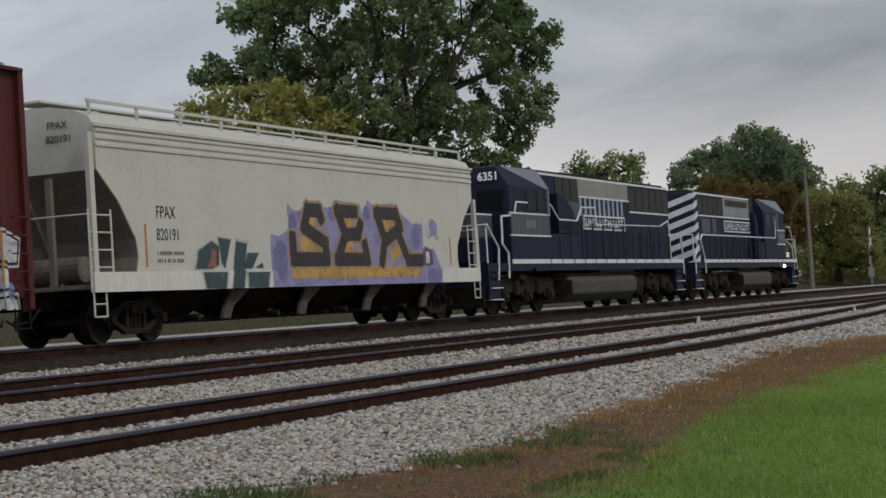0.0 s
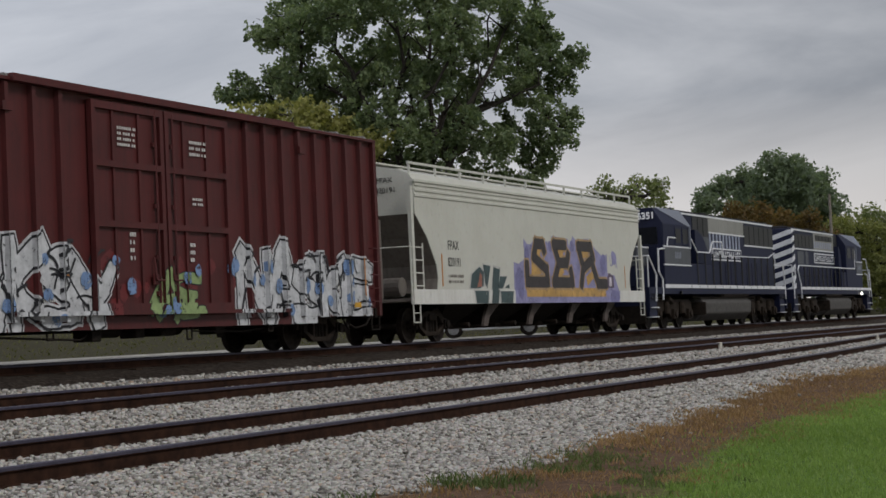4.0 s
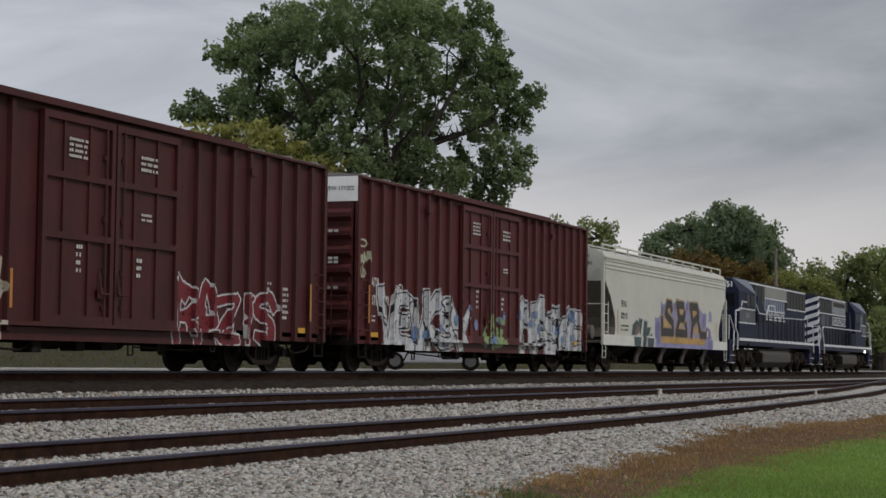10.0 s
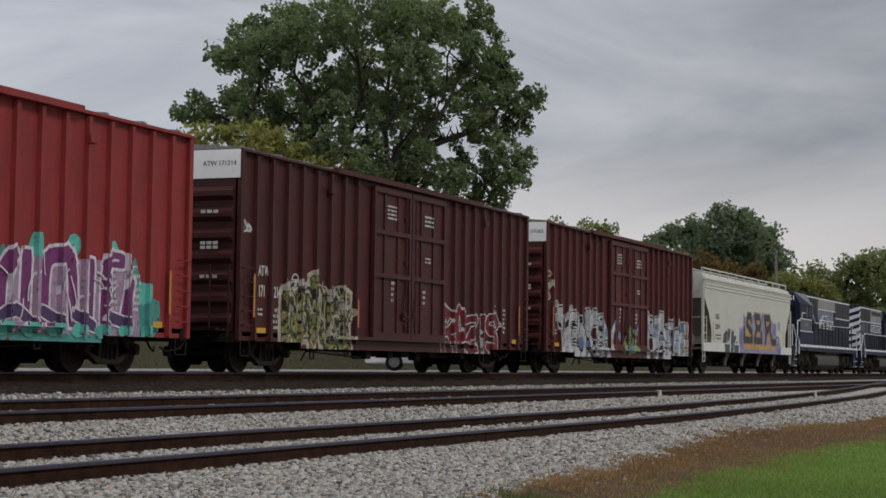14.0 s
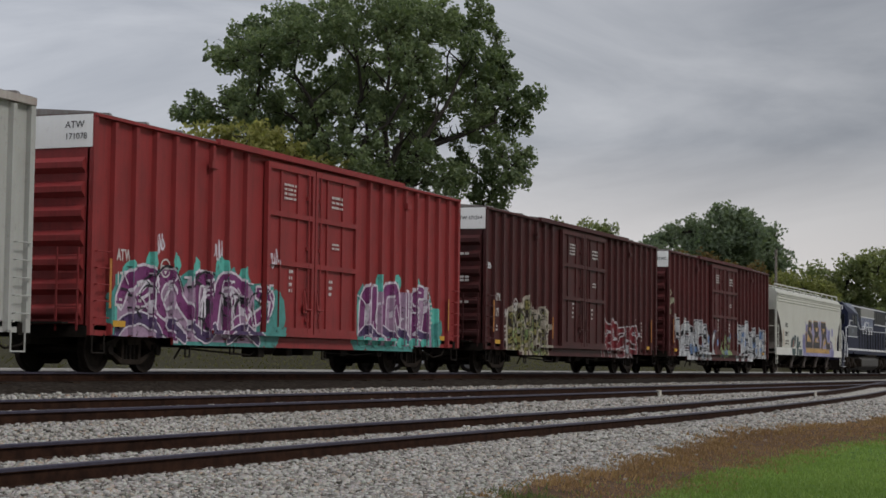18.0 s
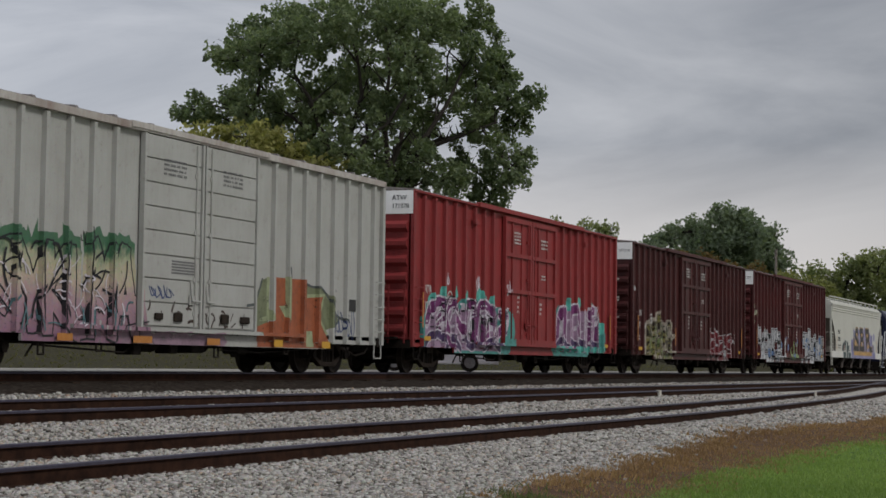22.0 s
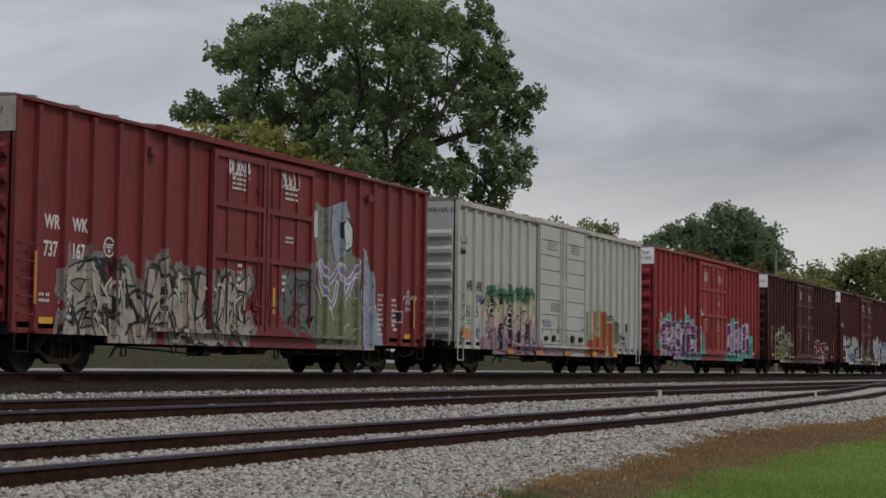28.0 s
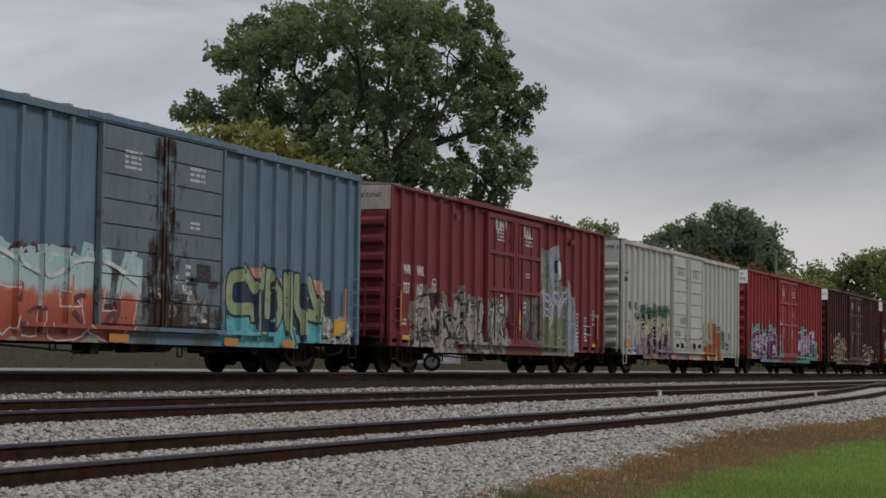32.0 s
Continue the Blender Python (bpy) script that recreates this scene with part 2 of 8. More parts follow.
def mesh_of(name, bm, material, smooth=False):
    bmesh.ops.recalc_face_normals(bm, faces=bm.faces)
    me = bpy.data.meshes.new(name)
    bm.to_mesh(me)
    bm.free()
    me.materials.append(material)
    if smooth:
        me.polygons.foreach_set("use_smooth", [True] * len(me.polygons))
    return me


def part(name, bm, material, parent, label="", smooth=False, bevel=0.0):
    ob = new(name, mesh_of(name, bm, material, smooth))
    if bevel:
        b = ob.modifiers.new("bevel", "BEVEL")
        b.width, b.segments, b.limit_method = bevel, 2, "ANGLE"
    ob.parent = parent
    return tagged(ob, label)


def again(ob, m, parent=None):
    """Another object on the same mesh."""
    o = new(ob.name.split(".")[0], ob.data)
    o.parent = parent or ob.parent
    o.matrix_basis = m
    return tagged(o, ob.get("label", ""))


def boxes(*rows):
    bm = bmesh.new()
    for r in rows:
        box(bm, *r)
    return bm


def text_part(words, size, place, parent, material, name="lettering", label="", bold=0.0, squash=1.0):
    """Flat stencilled words on a side; they read along +x seen from -y."""
    cu = bpy.data.curves.new(name, "FONT")
    cu.body, cu.size, cu.extrude = words, size, 0.002
    cu.align_x, cu.offset = "LEFT", bold * size
    tmp = bpy.data.objects.new(name, cu)
    scene.collection.objects.link(tmp)
    me = bpy.data.meshes.new_from_object(tmp.evaluated_get(bpy.context.evaluated_depsgraph_get()))
    bpy.data.objects.remove(tmp)
    me.materials.clear()
    me.materials.append(material)
    ob = new(name, me)
    ob.parent = parent
    ob.matrix_basis = place @ Matrix.Diagonal((squash, 1, 1, 1))
    return tagged(ob, label)


def on_side(x, z, y):
    """A place on the near side of a car: words stand up and face the camera's side."""
    return pose(x, y, z, 90, 0, 0)


def plane_z(y):
    return RAIL_Z - SLOPE * (YC - GAUGE / 2 - y) if y < YC else RAIL_Z


# ---------------------------------------------------------------- ground
def track_a(x):
    """Centre line of the near track, which bends into the middle one."""
    d = max(0.0, x - 27)
    if x < 85:
        return YA + 0.00088 * d * d
    y85, s85 = YA + 0.00088 * 58 * 58, 2 * 0.00088 * 58
    u = min(1.0, (x - 85) / 28.0)
    return min(YB, y85 + s85 * 28 * (u - 0.5 * u * u))


def edge_gravel(x):
    """Where the ballast ends towards the grass."""
    return float(np.interp(x, (8, 12.5, 13.5, 15, 17.2, 21.8, 28.4, 31, 34, 40, 43, 60, 90), (7.0, 6.75, 6.4, 6.3, 6.6, 6.85, 7.4, 7.9, 8.05, 7.8, 7.4, 7.6, 8.5)))


def edge_green(x):
    return float(np.interp(x, (8, 13.3, 15, 18.6, 24, 32, 36, 60), (4.4, 4.6, 4.6, 5.25, 5.6, 5.75, 5.5, 5.6)))


def ground_z(x, y):
    if y < 22.5:
        z = plane_z(min(y, YC - 0.8)) - 0.17
    else:
        z = RAIL_Z - 0.17 + 0.155 * min(1, (y - 22.5) / 2.2)
        if y > 33:
            z += min(1.5, 0.13 * (y - 33))
    # troughs between the tracks
    dist = min(abs(y - YC), abs(y - YB), abs(y - track_a(x)))
    if 6.6 < y < 22:
        z -= 0.06 * min(1, max(0, (dist - 1.5) / 0.6))
    if 15.6 < y < YC:
        z -= 0.05 * min(1, max(0, (18.95 - y) / 0.35)) * min(1, (y - 15.6) / 1.5)
    if y < 6.6:
        z -= 0.05
    return z


def spread(lo, hi, dense_lo, dense_hi, step, grow=1.25):
    out = list(np.arange(dense_lo, dense_hi, step))
    s, v = step, dense_lo
    while v > lo:
        s *= grow
        v -= s
        out.insert(0, v)
    s, v = step, dense_hi
    while v < hi:
        out.append(v)
        s *= grow
        v += s
    out.append(hi)
    return out


def ground_material():
    m, nt, bs = nodes_of("yard_ground")
    edge = tex(nt, "ShaderNodeTexNoise", 1.1, 6, 0.7)

    def step_at(attr, soft, wobble):
        at = nt.nodes.new("ShaderNodeAttribute")
        at.attribute_name = attr
        add = nt.nodes.new("ShaderNodeMath")
        add.operation = "MULTIPLY_ADD"
        nt.links.new(edge.outputs["Fac"], add.inputs[0])
        add.inputs[1].default_value = wobble
        nt.links.new(at.outputs["Fac"], add.inputs[2])
        mr = nt.nodes.new("ShaderNodeMapRange")
        mr.inputs["From Min"].default_value, mr.inputs["From Max"].default_value = wobble * 0.5 - soft, wobble * 0.5 + soft
        nt.links.new(add.outputs[0], mr.inputs["Value"])
        return mr.outputs["Result"]
    vor = tex(nt, "ShaderNodeTexVoronoi", 16)
    gr = ramp_of(nt, vor.outputs["Color"], [(0.1, (0.14, 0.13, 0.115)), (0.5, (0.31, 0.295, 0.265)), (0.95, (0.47, 0.45, 0.41))])
    big = tex(nt, "ShaderNodeTexNoise", 0.7, 4, 0.6)
    gr = blend(nt, 0.35, gr, ramp_of(nt, big.outputs["Fac"], [(0.3, (0.27, 0.25, 0.22)), (0.7, (0.48, 0.46, 0.42))]))
    fine = tex(nt, "ShaderNodeTexNoise", 9, 6, 0.7)
    soil = ramp_of(nt, fine.outputs["Fac"], [(0.3, (0.044, 0.026, 0.017)), (0.55, (0.108, 0.066, 0.042)), (0.8, (0.20, 0.13, 0.085))])
    grass = ramp_of(nt, fine.outputs["Fac"], [(0.3, (0.055, 0.095, 0.018)), (0.7, (0.12, 0.20, 0.045))])
    field = ramp_of(nt, fine.outputs["Fac"], [(0.3, (0.026, 0.024, 0.013)), (0.7, (0.058, 0.053, 0.030))])
    c = blend(nt, step_at("past_green", 0.25, 1.2), grass, soil)
    c = blend(nt, step_at("past_soil", 0.15, 1.1), c, gr)
    # darker stone colour between the past_bed and past_line edges
    dark_stone = ramp_of(nt, vor.outputs["Color"], [(0.1, (0.012, 0.009, 0.007)), (0.6, (0.032, 0.025, 0.020)), (0.95, (0.065, 0.054, 0.045))])
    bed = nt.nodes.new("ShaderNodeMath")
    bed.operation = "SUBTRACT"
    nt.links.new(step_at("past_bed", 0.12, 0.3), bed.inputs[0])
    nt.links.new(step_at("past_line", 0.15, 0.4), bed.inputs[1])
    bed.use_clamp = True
    c = blend(nt, bed.outputs[0], c, dark_stone)
    c = blend(nt, step_at("past_yard", 0.5, 1.5), c, field)
    nt.links.new(c, bs.inputs["Base Color"])
    bs.inputs["Roughness"].default_value, bs.inputs["Specular IOR Level"].default_value = 0.95, 0.08
    bump(nt, bs, vor.outputs["Distance"], 0.6, 0.03)
    return m


def make_ground():
    xs = spread(-2500, 4000, 6, 60, 0.35)
    ys = spread(-2500, 2500, 2, 26, 0.22)
    verts = [(x, y, ground_z(x, y) + (0.02 * noise.noise(Vector((x * 1.3, y * 1.3, 0))) if 0 < x < 200 and y < 40 else 0)) for x in xs for y in ys]
    n = len(ys)
    faces = [(i * n + j, (i + 1) * n + j, (i + 1) * n + j + 1, i * n + j + 1) for i in range(len(xs) - 1) for j in range(n - 1)]
    me = bpy.data.meshes.new("ground")
    me.from_pydata(verts, [], faces)
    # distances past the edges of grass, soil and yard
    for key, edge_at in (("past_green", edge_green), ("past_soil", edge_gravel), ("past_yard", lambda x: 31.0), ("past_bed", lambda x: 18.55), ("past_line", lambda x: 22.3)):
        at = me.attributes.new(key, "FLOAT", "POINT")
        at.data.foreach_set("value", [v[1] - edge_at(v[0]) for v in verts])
    me.materials.append(ground_material())
    me.polygons.foreach_set("use_smooth", [True] * len(me.polygons))
    tagged(new("ground", me), "pale crushed-stone railway yard edged with brown soil and mown grass", "ground", kind="structure")


make_ground()

# ---------------------------------------------------------------- tracks
RAIL_SHAPE = [(-0.075, 0), (0.075, 0), (0.075, 0.012), (0.012, 0.032), (0.010, 0.125), (0.036, 0.138), (0.036, 0.168), (0.028, 0.175),
              (-0.028, 0.175), (-0.036, 0.168), (-0.036, 0.138), (-0.010, 0.125), (-0.012, 0.032), (-0.075, 0.012)]


def sweep(bm, path, shape):
    rings = []
    for i, p in enumerate(path):
        d = (Vector(path[min(i + 1, len(path) - 1)]) - Vector(path[max(i - 1, 0)])).normalized()
        side = Vector((-d.y, d.x, 0)).normalized()
        rings.append([bm.verts.new(Vector(p) + side * a + Vector((0, 0, b))) for a, b in shape])
    n = len(shape)
    for r0, r1 in zip(rings, rings[1:]):
        for i in range(n):
            bm.faces.new((r0[i], r1[i], r1[(i + 1) % n], r0[(i + 1) % n]))
    bm.faces.new(rings[0])
    bm.faces.new(rings[-1][::-1])


def make_track(name, centre, xs, label, tie_x):
    top = tagged(new(name), label, "railway track", group="railway tracks", kind="structure")
    for s in (-1, 1):
        path = []
        for x in xs:
            y = centre(x) + s * GAUGE / 2
            path.append((x, y, plane_z(y) - 0.175))
        bm = bmesh.new()
        sweep(bm, path, RAIL_SHAPE)
        rail = part("rail", bm, M["rail"], top, "rusty steel rail")
        bm = bmesh.new()
        sweep(bm, [(x, y, z + 0.1745) for x, y, z in path], [(-0.038, -0.030), (0.038, -0.030), (0.038, -0.006), (0.028, 0.004), (-0.028, 0.004), (-0.038, -0.006)])
        part("rail_head", bm, M["rail_head"], rail, "worn running surface with a blue-purple highlight in its colour")
    bm = boxes((-0.115, 0.115, -1.3, 1.3, -0.17, 0))
    first = None
    random.seed(4)
    for x in tie_x:
        y = centre(x)
        ang = math.degrees(math.atan(SLOPE)) if y < YC - 1 else 0
        turn = math.degrees(math.atan2(centre(x + 0.5) - centre(x - 0.5), 1.0))
        m = pose(x, y, plane_z(y) - 0.185 + random.uniform(-0.03, 0.005), ang, 0, turn + random.uniform(-1.5, 1.5))
        if first is None:
            first = part("tie", bm, M["tie"], top)
            first.matrix_basis = m
        else:
            again(first, m)
    return top


LONG = [-150, 0, 40, 80, 120, 180, 300, 600]
make_track("track_far", lambda x: YC, LONG, "straight main track of rusty rails under the train", np.arange(14, 110, 0.55))
make_track("track_middle", lambda x: YB, LONG, "rusty siding track bedded in pale stone", np.arange(13, 90, 0.55))
make_track("track_near", track_a, [-100, 0] + list(np.arange(10, 114, 3.0)), "rusty siding track bending into the next track", np.arange(9, 75, 0.55))


# ---------------------------------------------------------------- running gear
def wheel_outline(r=0.457):
    return [(0.02, 0.0), (0.06, 0.11), (0.02, 0.14), (0.0, 0.34), (0.03, 0.40), (0.045, r), (-0.075, r + 0.004), (-0.085, r + 0.028), (-0.10, r + 0.025), (-0.10, 0.40), (-0.045, 0.34), (-0.045, 0.0)]


def lathe_y(bm, outline, y0, sign, n=28, cx=0.0, cz=0.0):
    """Turn an outline (offset along y, radius) about the y axis."""
    rings = []
    for dy, r in outline:
        rings.append([bm.verts.new((cx + r * math.cos(i * math.tau / n), y0 + sign * dy, cz + r * math.sin(i * math.tau / n))) for i in range(n)])
    for a, b in zip(rings, rings[1:]):
        for i in range(n):
            bm.faces.new((a[i], a[(i + 1) % n], b[(i + 1) % n], b[i]))


def wheelset_mesh(r=0.457):
    bm = bmesh.new()
    for s in (-1, 1):
        lathe_y(bm, [(a, b * r / 0.457) for a, b in wheel_outline()], s * 0.775, s)
        # hub cap with three bolts
        lathe_y(bm, [(0.0, 0.11), (0.10, 0.10), (0.12, 0.0)], s * 0.80, s, 14)
        for k in range(3):
            a = k * math.tau / 3
            rod(bm, (0.06 * math.cos(a), s * 0.90, 0.06 * math.sin(a)), (0.06 * math.cos(a), s * 0.94, 0.06 * math.sin(a)), 0.016, 6)
    rod(bm, (0, -0.75, 0), (0, 0.75, 0), 0.085, 12)
    return mesh_of("wheelset", bm, M["wheel"], False)


WHEELS = wheelset_mesh()
LOCO_WHEELS = wheelset_mesh(0.508)
SPINNING = []   # wheelsets with their radius


def freight_truck(car, x, base=1.78):
    """A three-piece freight truck with two wheelsets; returns the truck part."""
    h = base / 2
    bm = boxes((-0.22, 0.22, -1.12, 1.12, 0.56, 0.74))
    frame_part = part("truck", bm, M["truck"], car, "rusty cast-steel freight truck", bevel=0.02)
    frame_part.matrix_basis = pose(x, 0, 0)
    part("centre_bowl", boxes((-0.35, 0.35, -0.35, 0.35, 0.742, 0.95)), M["under"], frame_part)
    for s in (-1, 1):
        lo, hi = sorted((s * 0.93, s * 1.07))
        bm = bmesh.new()
        # the frame's upper arch, lower tension arm and columns leave two openings
        prism(bm, [(-h - 0.25, 0.56), (-h - 0.25, 0.44), (-h + 0.18, 0.46), (-0.42, 0.68), (0.42, 0.68), (h - 0.18, 0.46), (h + 0.25, 0.44), (h + 0.25, 0.56), (h - 0.2, 0.66), (0.42, 0.82), (-0.42, 0.82), (-h + 0.2, 0.66)], lo, hi)
        prism(bm, [(-h + 0.10, 0.47), (-h + 0.16, 0.36), (-0.36, 0.16), (0.36, 0.16), (h - 0.16, 0.36), (h - 0.10, 0.47), (0.30, 0.27), (-0.30, 0.27)], lo, hi)
        box(bm, -0.36, -0.26, lo, hi, 0.25, 0.70)
        box(bm, 0.26, 0.36, lo, hi, 0.25, 0.70)
        part("side_frame", bm, M["truck"], frame_part, "rusty cast side frame", bevel=0.015)
    for s in (-1, 1):
        for dx in (-0.15, 0, 0.15):
            bm = bmesh.new()
            rod(bm, (dx, s * 1.0, 0.27), (dx, s * 1.0, 0.56), 0.055, 8)
            part("spring", bm, M["under"], frame_part)
    for s in (-1, 1):
        for e in (-1, 1):
            bm = boxes((e * h - 0.14, e * h + 0.14, s * 1.0 - 0.11, s * 1.0 + 0.11, 0.36, 0.58))
            rod(bm, (e * h, s * 1.0, 0.457), (e * h, s * 1.16, 0.457), 0.10, 12)
            part("bearing", bm, M["under"], frame_part)
    for e in (-1, 1):
        part("brake_beam", boxes((e * (h - 0.36) - 0.06, e * (h - 0.36) + 0.06, -0.8, 0.8, 0.25, 0.40)), M["under"], frame_part)
    for e in (-1, 1):
        w = new("wheelset", WHEELS)
        w.parent = frame_part
        w.matrix_basis = pose(e * h, 0, 0.457)
        SPINNING.append((w, 0.457, e * h))
    return frame_part


def coupler(car, x, s):
    bm = boxes((min(x, x + s * 0.55), max(x, x + s * 0.55), -0.09, 0.09, 0.78, 0.98), (min(x + s * 0.5, x + s * 0.85), max(x + s * 0.5, x + s * 0.85), -0.17, 0.15, 0.73, 1.03))
    c = part("coupler", bm, M["under"], car, "rusty knuckle coupler", bevel=0.03)
    bm = bmesh.new()
    pipe(bm, [(x + s * 0.1, -0.35, 0.75), (x + s * 0.35, -0.33, 0.52), (x + s * 0.7, -0.2, 0.45), (x + s * 0.85, -0.12, 0.55)], 0.025)
    part("air_hose", bm, M["under"], c)
    return c


def ladder(car, x, w, z0, z1, y, material, n=6, rails=False, name="ladder"):
    """Grab irons stood off a side; y is the outer face."""
    lad = part(name, boxes((x - 0.02, x + 0.02, y, y + 0.02, z0, z0 + 0.03)), material, car)
    lad.data.clear_geometry()
    bm = bmesh.new()
    if rails:
        box(bm, x - 0.025, x + 0.025, y - 0.05, y, z0, z1)
        box(bm, x + w - 0.025, x + w + 0.025, y - 0.05, y, z0, z1)
    else:
        box(bm, x, x + 0.04, y - 0.03, y + 0.02, z0, z0 + 0.04)
    bm.to_mesh(lad.data)
    bm.free()
    lad.data.materials.clear()
    lad.data.materials.append(material)
    first = None
    for i in range(n):
        z = z0 + (z1 - z0) * (i + 0.5) / n
        if first is None:
            bm = bmesh.new()
            pipe(bm, [(x, y + 0.02, 0), (x, y - 0.06, 0), (x + w, y - 0.06, 0), (x + w, y + 0.02, 0)], 0.014)
            first = part("rung", bm, material, lad)
            first.matrix_basis = pose(0, 0, z)
        else:
            again(first, pose(0, 0, z), lad)
    return lad


# ---------------------------------------------------------------- spray paint
def worn(nt, m, bs, amount):
    """Lets the old paint show through where spray paint has flaked."""
    n = tex(nt, "ShaderNodeTexNoise", 7, 6, 0.75)
    keep = ramp_of(nt, n.outputs["Fac"], [(amount - 0.05, (0, 0, 0)), (amount + 0.05, (1, 1, 1))])
    nt.links.new(keep, bs.inputs["Alpha"])


def spray(name, c, rough=0.55, wear=0.36):
    if name not in M:
        m, nt, bs = nodes_of("spray_" + name)
        n = tex(nt, "ShaderNodeTexNoise", 3.5, 6, 0.7)
        nt.links.new(ramp_of(nt, n.outputs["Fac"], [(0.3, tuple(v * 0.62 for v in c)), (0.68, tuple(min(1, v * 1.15) for v in c))]), bs.inputs["Base Color"])
        bs.inputs["Roughness"].default_value = rough
        worn(nt, m, bs, wear)
        M[name] = m
    return M[name]


# ---------------------------------------------------------------- boxcars
POST_IN, POST_OUT = 0.068, 0.052   # half widths of the side posts at the sheet and at their face
TRAIN = []      # (car, place along the train)


def bars(x0, z0, x1, z1, rows, car, mat, y, name="stencil"):
    """Lines of small writing that cannot be read, as bars."""
    bm = bmesh.new()
    rng = random.Random(int(x0 * 100 + z0 * 10))
    h = (z1 - z0) / rows
    for i in range(rows):
        a = x0
        while a < x1 - 0.05:
            b = min(x1, a + rng.uniform(0.03, 0.06))
            box(bm, a, b, y - 0.003, y, z0 + i * h + h * 0.22, z0 + i * h + h * 0.72)
            a = b + (0.022 if rng.random() < 0.75 else 0.07)
    return tagged(part(name, bm, mat, car), kind="stuff")


def outline_bar(x0, z0, x1, z1, car, mat, y, name, label=""):
    return part(name, boxes((x0, x1, y - 0.004, y, z0, z1)), mat, car, label)


def post_spots(style):
    """Where the posts of a car's side stand, from one end to the other."""
    first, step, n = {"framed": (8.60, 0.762, 8), "spaced": (8.66, 0.893, 7), "panelled": (8.77, 0.778, 8)}[style]
    return [-first + step * k for k in range(n)] + [first - step * k for k in range(n - 1, -1, -1)]


def boxcar(u, paint_key, label, style="framed", end_panel="panel_white", ribs_key=None, letters="white_letters", words=(), seed=1, door_key=None, top_key=None):
    """A high boxcar with outside posts and two doors a side. x runs along the train, 0 at its middle; z from the rail head."""
    P = M[paint_key]
    D, T = M[door_key or paint_key], M[top_key or paint_key]
    car = tagged(new("boxcar"), label, "freight car", group="cars of the train")
    hl, w, wall, dw = 9.38, 1.57, 1.465, 1.50
    for s, nm in ((-1, "side_wall"), (1, "side_wall")):
        y0, y1 = (-wall, -wall + 0.05) if s < 0 else (wall - 0.05, wall)
        side = part(nm, boxes((-hl, hl, y0, y1, 0.72, 4.98)), P, car)
        o, i = s * w, s * wall
        lo, hi = min(o, i), max(o, i)
        rib_bm = bmesh.new()
        tall = 4.14 if style == "panelled" else 4.22
        prism_x(rib_bm, [(i, 0), (o, 0.03), (o, tall - 0.04), (i, tall)], -0.02, 0.02)
        v = rib_bm.verts[:]
        # a hat-shaped post: wide at the wall, narrow outside
        for vv in v:
            vv.co.x *= POST_IN / 0.02 if abs(vv.co.y - i) < 1e-6 else POST_OUT / 0.02
        first = None
        for x in post_spots(style):
            m = pose(x, 0, 0.72)
            if first is None:
                first = part("post", rib_bm, P, side, bevel=0.0)
                first.matrix_basis = m
            else:
                again(first, m, side)
        # corner posts, sills and top rails
        part("corner_post", boxes((-hl - 0.01, -hl + 0.13, lo, hi, 0.72, 4.98)), P, side)
        part("corner_post", boxes((hl - 0.13, hl + 0.01, lo, hi, 0.72, 4.98)), P, side)
        part("top_rail", boxes((-hl, hl, lo - (0.02 if s < 0 else 0), hi + (0.02 if s > 0 else 0), 4.86 if style == "panelled" else 4.94, 5.0)), T, side)
        header = boxes((-4.7, 5.2, lo - (0.09 if s < 0 else 0), hi + (0.09 if s > 0 else 0), 4.93, 5.06)) if style != "panelled" else boxes((-2.9, 2.9, lo - (0.05 if s < 0 else 0), hi + (0.05 if s > 0 else 0), 4.90, 5.02))
        part("door_header", header, T, side)
        part("side_sill", boxes((-6.2, 6.2, *sorted((s * (wall + 0.02), s * (wall - 0.04))), 0.58, 0.72)), P, side)
        yo = s * (w + 0.03)
        for d, (a, b) in enumerate(((-2.40, -0.03), (0.03, 2.40))):
            dy0, dy1 = sorted((s * (dw + 0.04), s * dw))
            door = part("door", boxes((a, b, dy0, dy1, 0.92, 4.84)), D, car)
            f0, f1 = sorted((s * (dw + 0.115), s * (dw + 0.042)))
            if style != "panelled":
                fr = [(a, a + 0.12, f0, f1, 0.92, 4.84), (b - 0.12, b, f0, f1, 0.92, 4.84), (a + 0.12, b - 0.12, f0, f1, 0.92, 1.06), (a + 0.12, b - 0.12, f0, f1, 4.70, 4.84),
                      (a + 0.12, b - 0.12, f0, f1, 2.49, 2.61), (a + 0.12, b - 0.12, f0, f1, 3.62, 3.74)]
                part("door_frame", boxes(*fr), P, door)
                for fx in (0.30, 0.66):
                    x = a + (b - a) * fx
                    part("door_stiffener", boxes((x - 0.035, x + 0.035, f0 + (0.03 if s < 0 else 0), f1 - (0.03 if s > 0 else 0), 1.06, 4.70)), P, door)
            else:
                g = 0.0
                part("door_stile", boxes((a, a + 0.07, f0, f1, 0.92, 4.84)), D, door)
                part("door_stile", boxes((b - 0.07, b, f0, f1, 0.92, 4.84)), D, door)
                for k in range(8):
                    z = 0.96 + k * 0.487
                    part("door_panel", boxes((a + 0.09, b - 0.09, f0 + (0.035 if s < 0 else 0), f1 - (0.035 if s > 0 else 0), z, z + 0.462)), D, door, bevel=0.012)
            bm = bmesh.new()
            lx = b - 0.28 if d == 0 else a + 0.28
            rod(bm, (lx, yo - s * 0.0, 0.95), (lx, yo, 4.8), 0.026)
